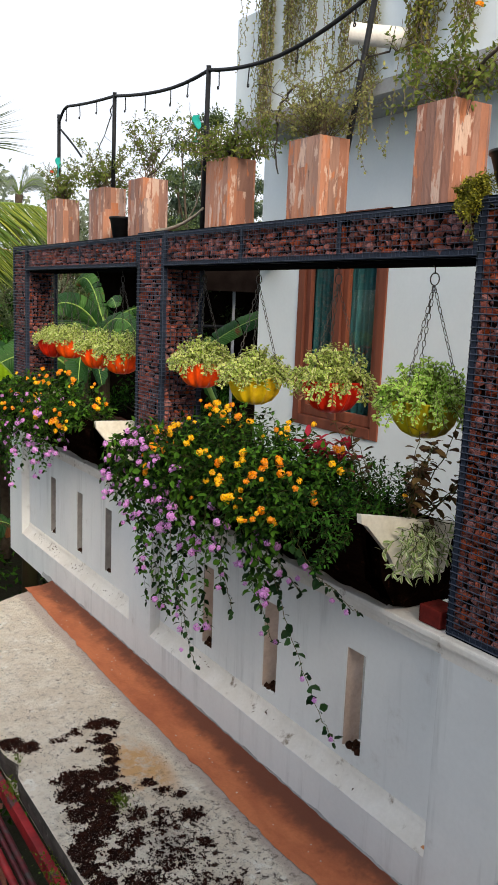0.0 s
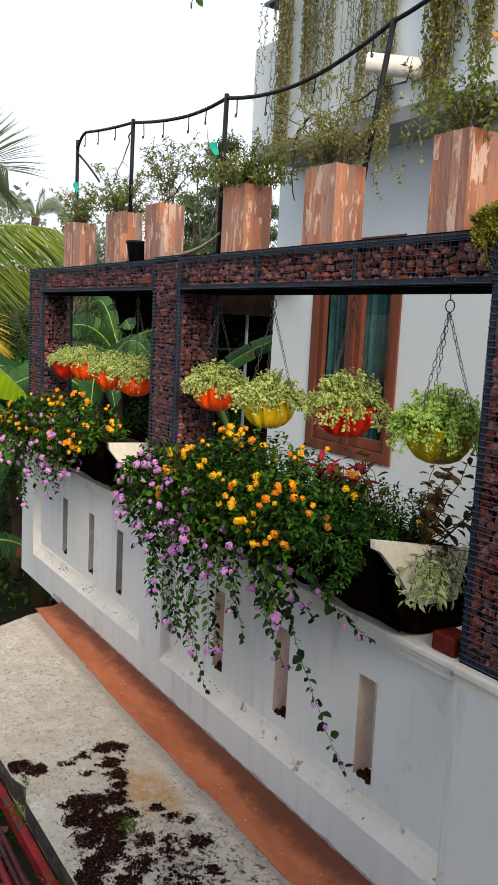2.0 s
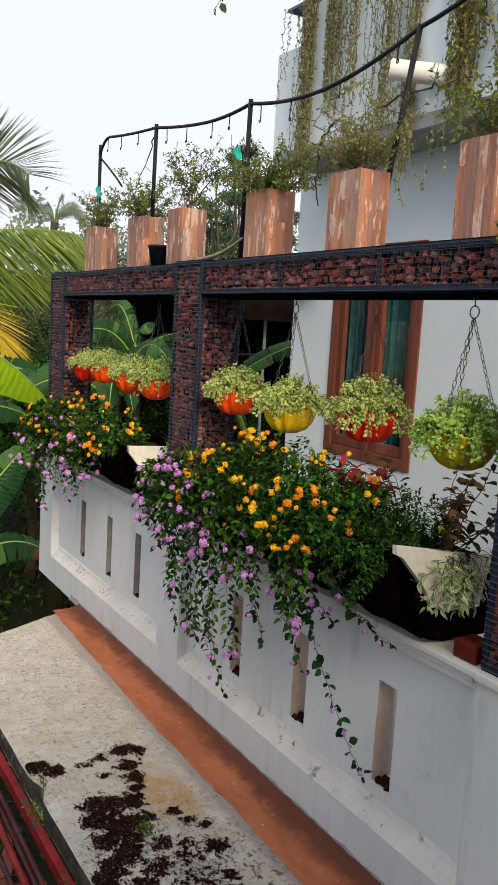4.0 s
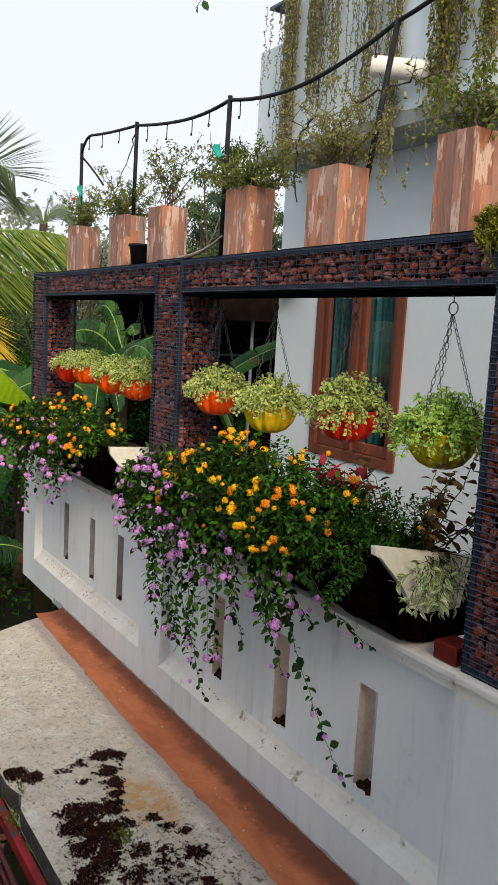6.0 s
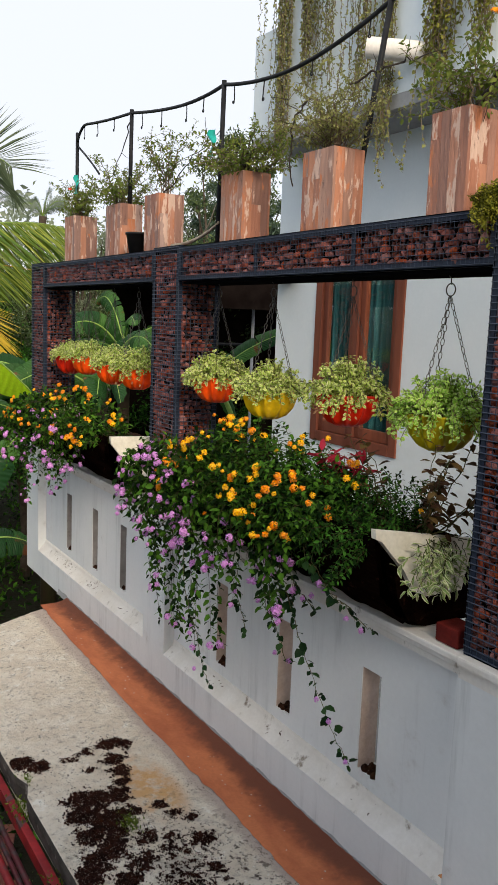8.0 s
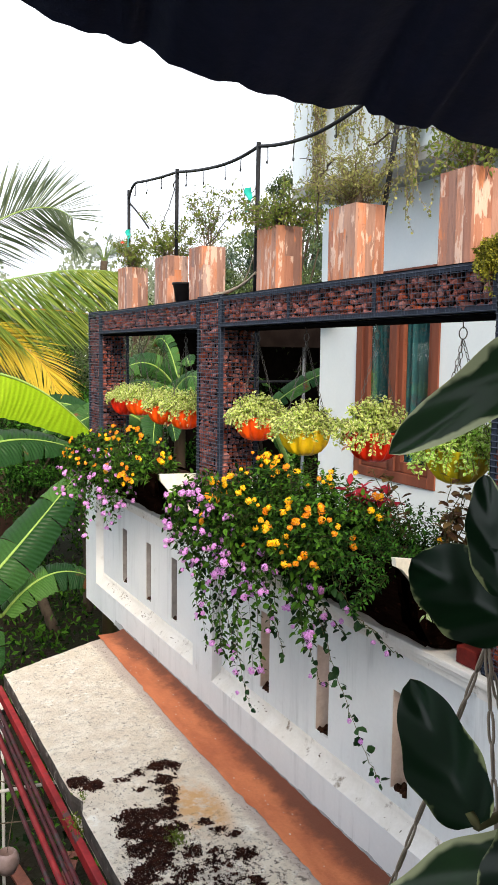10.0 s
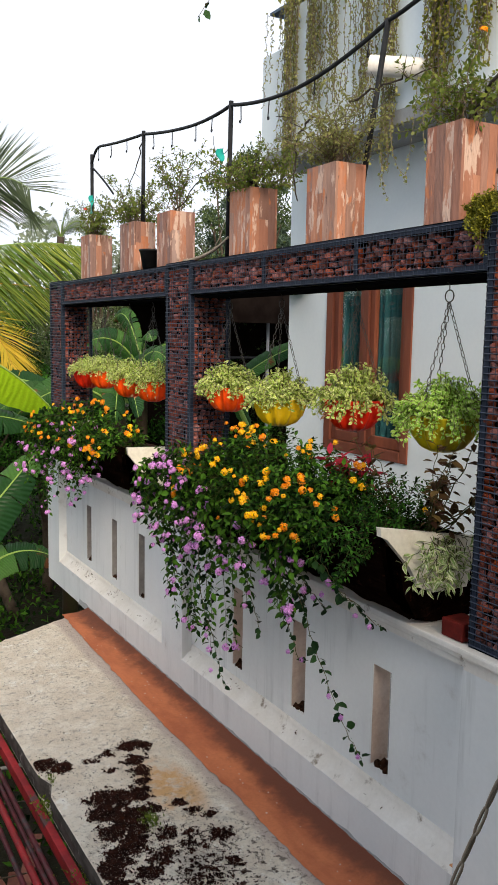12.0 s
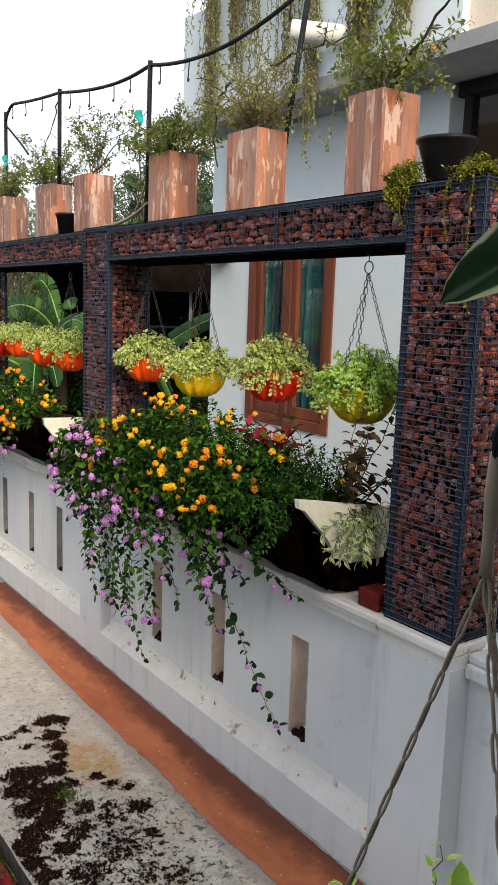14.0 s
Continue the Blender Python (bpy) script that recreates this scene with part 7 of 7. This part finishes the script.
def tree(at, height, spread_r, seed, leaf, label, size=0.16, n=3600, clumps=26):
    rng = np.random.default_rng(seed)
    tr = thing("tree", at, label, "tree", "garden trees")
    at = np.array(at)
    g = Geo()
    fork = at + np.array((rng.normal(0, 0.2), rng.normal(0, 0.2), height * 0.42))
    g.tube(bezier(at, (at + fork) / 2 + rng.normal(0, 0.12, 3), fork, 10), np.linspace(0.16, 0.10, 10) * height / 8, 8)
    part("trunk", g, TRUNK, tr, smooth=True)
    lv = Leaves(seed)
    for c in range(clumps):
        a, r = rng.uniform(0, 6.28), spread_r * math.sqrt(rng.random())
        z = height * (0.48 + 0.5 * rng.random() * (1 - 0.45 * (r / spread_r) ** 2))
        centre = at + np.array((r * math.cos(a), r * math.sin(a), z))
        lg = Geo().tube(bezier(fork, (fork + centre) / 2 + np.array((0, 0, 0.25)) + rng.normal(0, 0.15, 3), centre, 8), np.linspace(0.05, 0.012, 8) * height / 8, 5)
        part("limb", lg, TRUNK, tr, smooth=True)
        k = n // clumps
        rad = spread_r * rng.uniform(0.18, 0.36)
        p = centre + unit(rng.normal(0, 1, (k, 3))) * (rng.random((k, 1)) ** 0.45) * rad * np.array((1, 1, 0.65))
        lv.scatter(p, rng.normal(0, 1, (k, 3)) + np.array((0, 0, -0.3)), rng.normal(0, 0.6, (k, 3)) + np.array((0, 0, 1.0)), size * rng.uniform(0.6, 1.3, k), 0.45)
    part("crown", lv.simple(), leaf, tr, kind="stuff")


for i, (x, y, h, r, leaf, n, size) in enumerate(((10.5, 20, 10.9, 1.5, FAR_LEAF, 3600, 0.16), (9.2, 20.5, 8.8, 1.5, HAZED_TREE_LEAF, 3200, 0.17), (7.4, 20.5, 8.2, 1.6, HAZED_TREE_LEAF, 3200, 0.17), (6.0, 20, 7.9, 1.5, HAZED_TREE_LEAF, 3200, 0.17), (7.6, 15.0, 9.2, 1.9, FAR_LEAF, 4200, 0.15), (5.6, 14.2, 7.0, 1.7, FAR_LEAF, 4200, 0.14), (4.2, 17.0, 6.7, 2.2, FAR_LEAF, 4200, 0.17), (3.0, 22, 7.0, 2.6, FAR_LEAF, 3600, 0.2), (4.8, 26, 7.9, 2.8, HAZED_TREE_LEAF, 3600, 0.22),
                                             (9.5, 24, 8.2, 3.0, HAZED_TREE_LEAF, 3600, 0.22), (12.5, 27, 9.5, 3.2, HAZED_TREE_LEAF, 3600, 0.24), (7.2, 21, 7.2, 2.4, FAR_LEAF, 3600, 0.2), (1.0, 24, 7.0, 2.6, FAR_LEAF, 3400, 0.2), (16, 26, 9, 3.2, HAZED_TREE_LEAF, 3000, 0.24), (1.8, 15.5, 5.6, 1.7, FAR_LEAF, 3600, 0.15),
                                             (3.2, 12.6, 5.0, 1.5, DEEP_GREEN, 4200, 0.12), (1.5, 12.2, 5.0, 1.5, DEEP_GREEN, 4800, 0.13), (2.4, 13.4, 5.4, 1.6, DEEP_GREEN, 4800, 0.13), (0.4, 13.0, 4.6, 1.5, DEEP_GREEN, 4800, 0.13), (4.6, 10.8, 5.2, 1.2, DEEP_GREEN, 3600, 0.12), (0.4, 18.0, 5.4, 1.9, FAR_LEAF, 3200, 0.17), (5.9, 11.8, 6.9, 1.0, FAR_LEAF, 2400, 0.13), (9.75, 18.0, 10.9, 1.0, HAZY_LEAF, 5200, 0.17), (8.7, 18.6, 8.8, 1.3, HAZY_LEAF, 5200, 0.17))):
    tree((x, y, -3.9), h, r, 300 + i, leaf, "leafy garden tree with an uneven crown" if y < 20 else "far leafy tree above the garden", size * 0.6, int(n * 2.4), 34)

# the far wood that closes the horizon, and weeds on the ground
rng = np.random.default_rng(55)
lv = Leaves(56)
k = 70000
a = rng.uniform(-1.2, 1.45, k)
d = rng.uniform(34, 52, k)
top = 7.5 + 2.2 * np.sin(a * 9) + 1.4 * np.sin(a * 23 + 1) + 0.9 * np.sin(a * 61)
p = np.stack([d * np.sin(a), d * np.cos(a), -3.9 + top * rng.random(k) ** 0.7], 1)
lv.scatter(p, rng.normal(0, 1, (k, 3)), rng.normal(0, 0.7, (k, 3)) + np.array((0, -0.6, 0.8)), rng.uniform(0.2, 0.42, k), 0.6)
single("far_wood", lv.simple(), HAZED_TREE_LEAF, "far woodland behind the garden", "woodland", kind="stuff")
lv = Leaves(57)
k = 15000
cx, cy = rng.uniform(-4, 6, k // 30), rng.uniform(4.5, 20, k // 30)
hh = rng.uniform(0.15, 0.6, k // 30)
i = rng.integers(0, k // 30, k)
p = np.stack([cx[i] + rng.normal(0, 0.22, k), cy[i] + rng.normal(0, 0.22, k), -3.9 + hh[i] * rng.random(k)], 1)
lv.scatter(p, rng.normal(0, 1, (k, 3)) + np.array((0, 0, 0.6)), rng.normal(0, 0.6, (k, 3)) + np.array((0, 0, 1.0)), rng.uniform(0.06, 0.16, k), 0.5)
single("weeds", lv.simple(), GREEN, "low weeds on the shaded garden ground", "weeds", kind="stuff")

# shed behind the house corner, and a garden wall
sd = thing("shed", (4.6, 9.6, -3.9), "dark open-sided shed with a steel post", "shed")
# near-black timber: the shade inside the shed is put into its colour
SHADED_TIMBER = surface("shed_timber_shade_in_colour", (0.009, 0.006, 0.005), (0.017, 0.012, 0.010), 5, 0.9, bump=0.3, world=True, spec=0.0)
part("roof", Geo().box(2.75, 7.0, 7.7, 11.2, 1.50, 1.60), SHADED_TIMBER, sd)
part("eave_board", Geo().box(2.75, 7.0, 7.66, 7.70, 1.22, 1.60), SHADED_TIMBER, sd)
part("back_wall", Geo().box(3.2, 7.0, 11.0, 11.15, -3.9, 1.5), SHADED_TIMBER, sd)
part("side_wall", Geo().box(6.9, 7.0, 7.9, 11.0, -3.9, 1.5), SHADED_TIMBER, sd)
for x in (3.97, 2.85, 6.5):
    part("post", Geo().tube([(x, 7.95, -3.9), (x, 7.95, 1.5)], 0.022, 8), BLACK_STEEL if x != 3.97 else PVC_GREY, sd, smooth=True)
part("rail_bar", Geo().tube([(2.85, 7.95, 0.75), (6.5, 7.95, 0.75)], 0.02, 8), BLACK_STEEL, sd, smooth=True)
g = Geo().box(-6, 3.0, 19.0, 19.2, -3.9, -2.0)
single("garden_wall", g, surface("dark_mud_plaster", (0.075, 0.042, 0.03), (0.045, 0.026, 0.02), 3, 0.9, bump=0.3, world=True, spec=0.05), "brown mud-plastered garden wall", "wall", kind="structure")

# plastic ribbons on the rail posts, dead branches over the planters, the dirty joint at the wall foot
TEAL = surface("teal_plastic_film", (0.02, 0.42, 0.34), (0.015, 0.30, 0.26), 20, 0.4, bump=0.2)
for x, y, z in ((0.10, 2.02, 1.95), (0.10, 4.05, 1.98)):
    rows = [[(x - 0.02 + 0.012 * math.sin(6 * u + 4 * v), y + 0.05 * (v - 0.5) + 0.015 * math.sin(9 * u), z + 0.07 - 0.13 * u) for v in np.linspace(0, 1, 7)] for u in np.linspace(0, 1, 9)]
    single("plastic_ribbon", Geo().grid(rows), TEAL, "crumpled teal plastic film caught on the rail post", "plastic", at=(x, y, z), smooth=True, group="plastic ribbons")
PALE_TWIG = surface("pale_grey_dead_wood", (0.42, 0.36, 0.28), (0.30, 0.25, 0.19), 30, 0.8, bump=0.3)
rng = np.random.default_rng(33)
p = bezier((0.10, 2.50, 1.468), (0.14, 2.25, 1.475), (0.11, 1.98, 1.56), 12)
br = thing("dead_branch", (0.10, 2.5, 1.468), "pale bent dead branch lying on the beam", "branch", "dead branches")
part("branch", Geo().tube(p, np.linspace(0.013, 0.006, 12), 7, wobble=0.10, rng=rng), PALE_TWIG, br, smooth=True)
part("side_twig", Geo().tube([p[7], p[7] + np.array((0.01, -0.06, 0.07)), p[7] + np.array((0.02, -0.10, 0.16))], [0.005, 0.004, 0.002], 5), PALE_TWIG, br, smooth=True)
DARK_TWIG = surface("dark_dead_branch", (0.03, 0.024, 0.02), (0.06, 0.05, 0.042), 30, 0.8, bump=0.3)
rng = np.random.default_rng(31)
for a, b, c, r in (((0.12, 1.20, 2.02), (0.02, 1.27, 1.90), (0.03, 1.19, 1.64), 0.006), ((0.13, 0.27, 1.80), (0.10, 0.12, 1.86), (0.06, -0.13, 2.10), 0.007), ((0.12, 0.95, 2.02), (0.2, 0.75, 2.08), (0.3, 0.60, 2.10), 0.005), ((0.12, 1.72, 1.80), (0.05, 1.62, 1.76), (0.03, 1.52, 1.92), 0.006),
                   ((0.12, 3.16, 2.28), (0.12, 3.45, 2.05), (0.12, 3.62, 1.78), 0.004), ((0.12, 2.66, 1.76), (0.1, 2.4, 1.9), (0.1, 1.95, 2.02), 0.004), ((0.12, 1.03, 1.76), (0.1, 1.15, 1.95), (0.05, 1.42, 2.05), 0.004)):
    p = bezier(a, b, c, 14)
    p[1:-1] += rng.normal(0, 0.008, (12, 3))
    br = thing("dead_branch", a, "dark bare branch among the planter shrubs", "branch", "dead branches")
    part("branch", Geo().tube(p, np.linspace(r, r * 0.45, 14), 6, wobble=0.12, rng=rng), DARK_TWIG, br, smooth=True)
    for j in (5, 8, 11):
        e = p[j] + rng.normal(0, 0.05, 3)
        part("side_twig", Geo().tube([p[j], (p[j] + e) / 2 + rng.normal(0, 0.006, 3), e], [r * 0.4, r * 0.35, r * 0.2], 4), DARK_TWIG, br)
g = Geo()
ys = np.linspace(-0.5, 4.1, 420)
g.grid([[(-0.034 - 0.008 * noise.noise((y * 16, 0, 1)), y, -1.0445) for y in ys], [(-0.027, y, -1.034) for y in ys], [(-0.0212, y, -1.012 + 0.012 * noise.noise((y * 9, 3, 1)) + 0.006 * noise.noise((y * 40, 3, 1))) for y in ys]])
single("mortar_joint", g, GREY_SOFFIT, "dirty grey mortar joint along the wall foot", "joint", kind="structure", smooth=True)
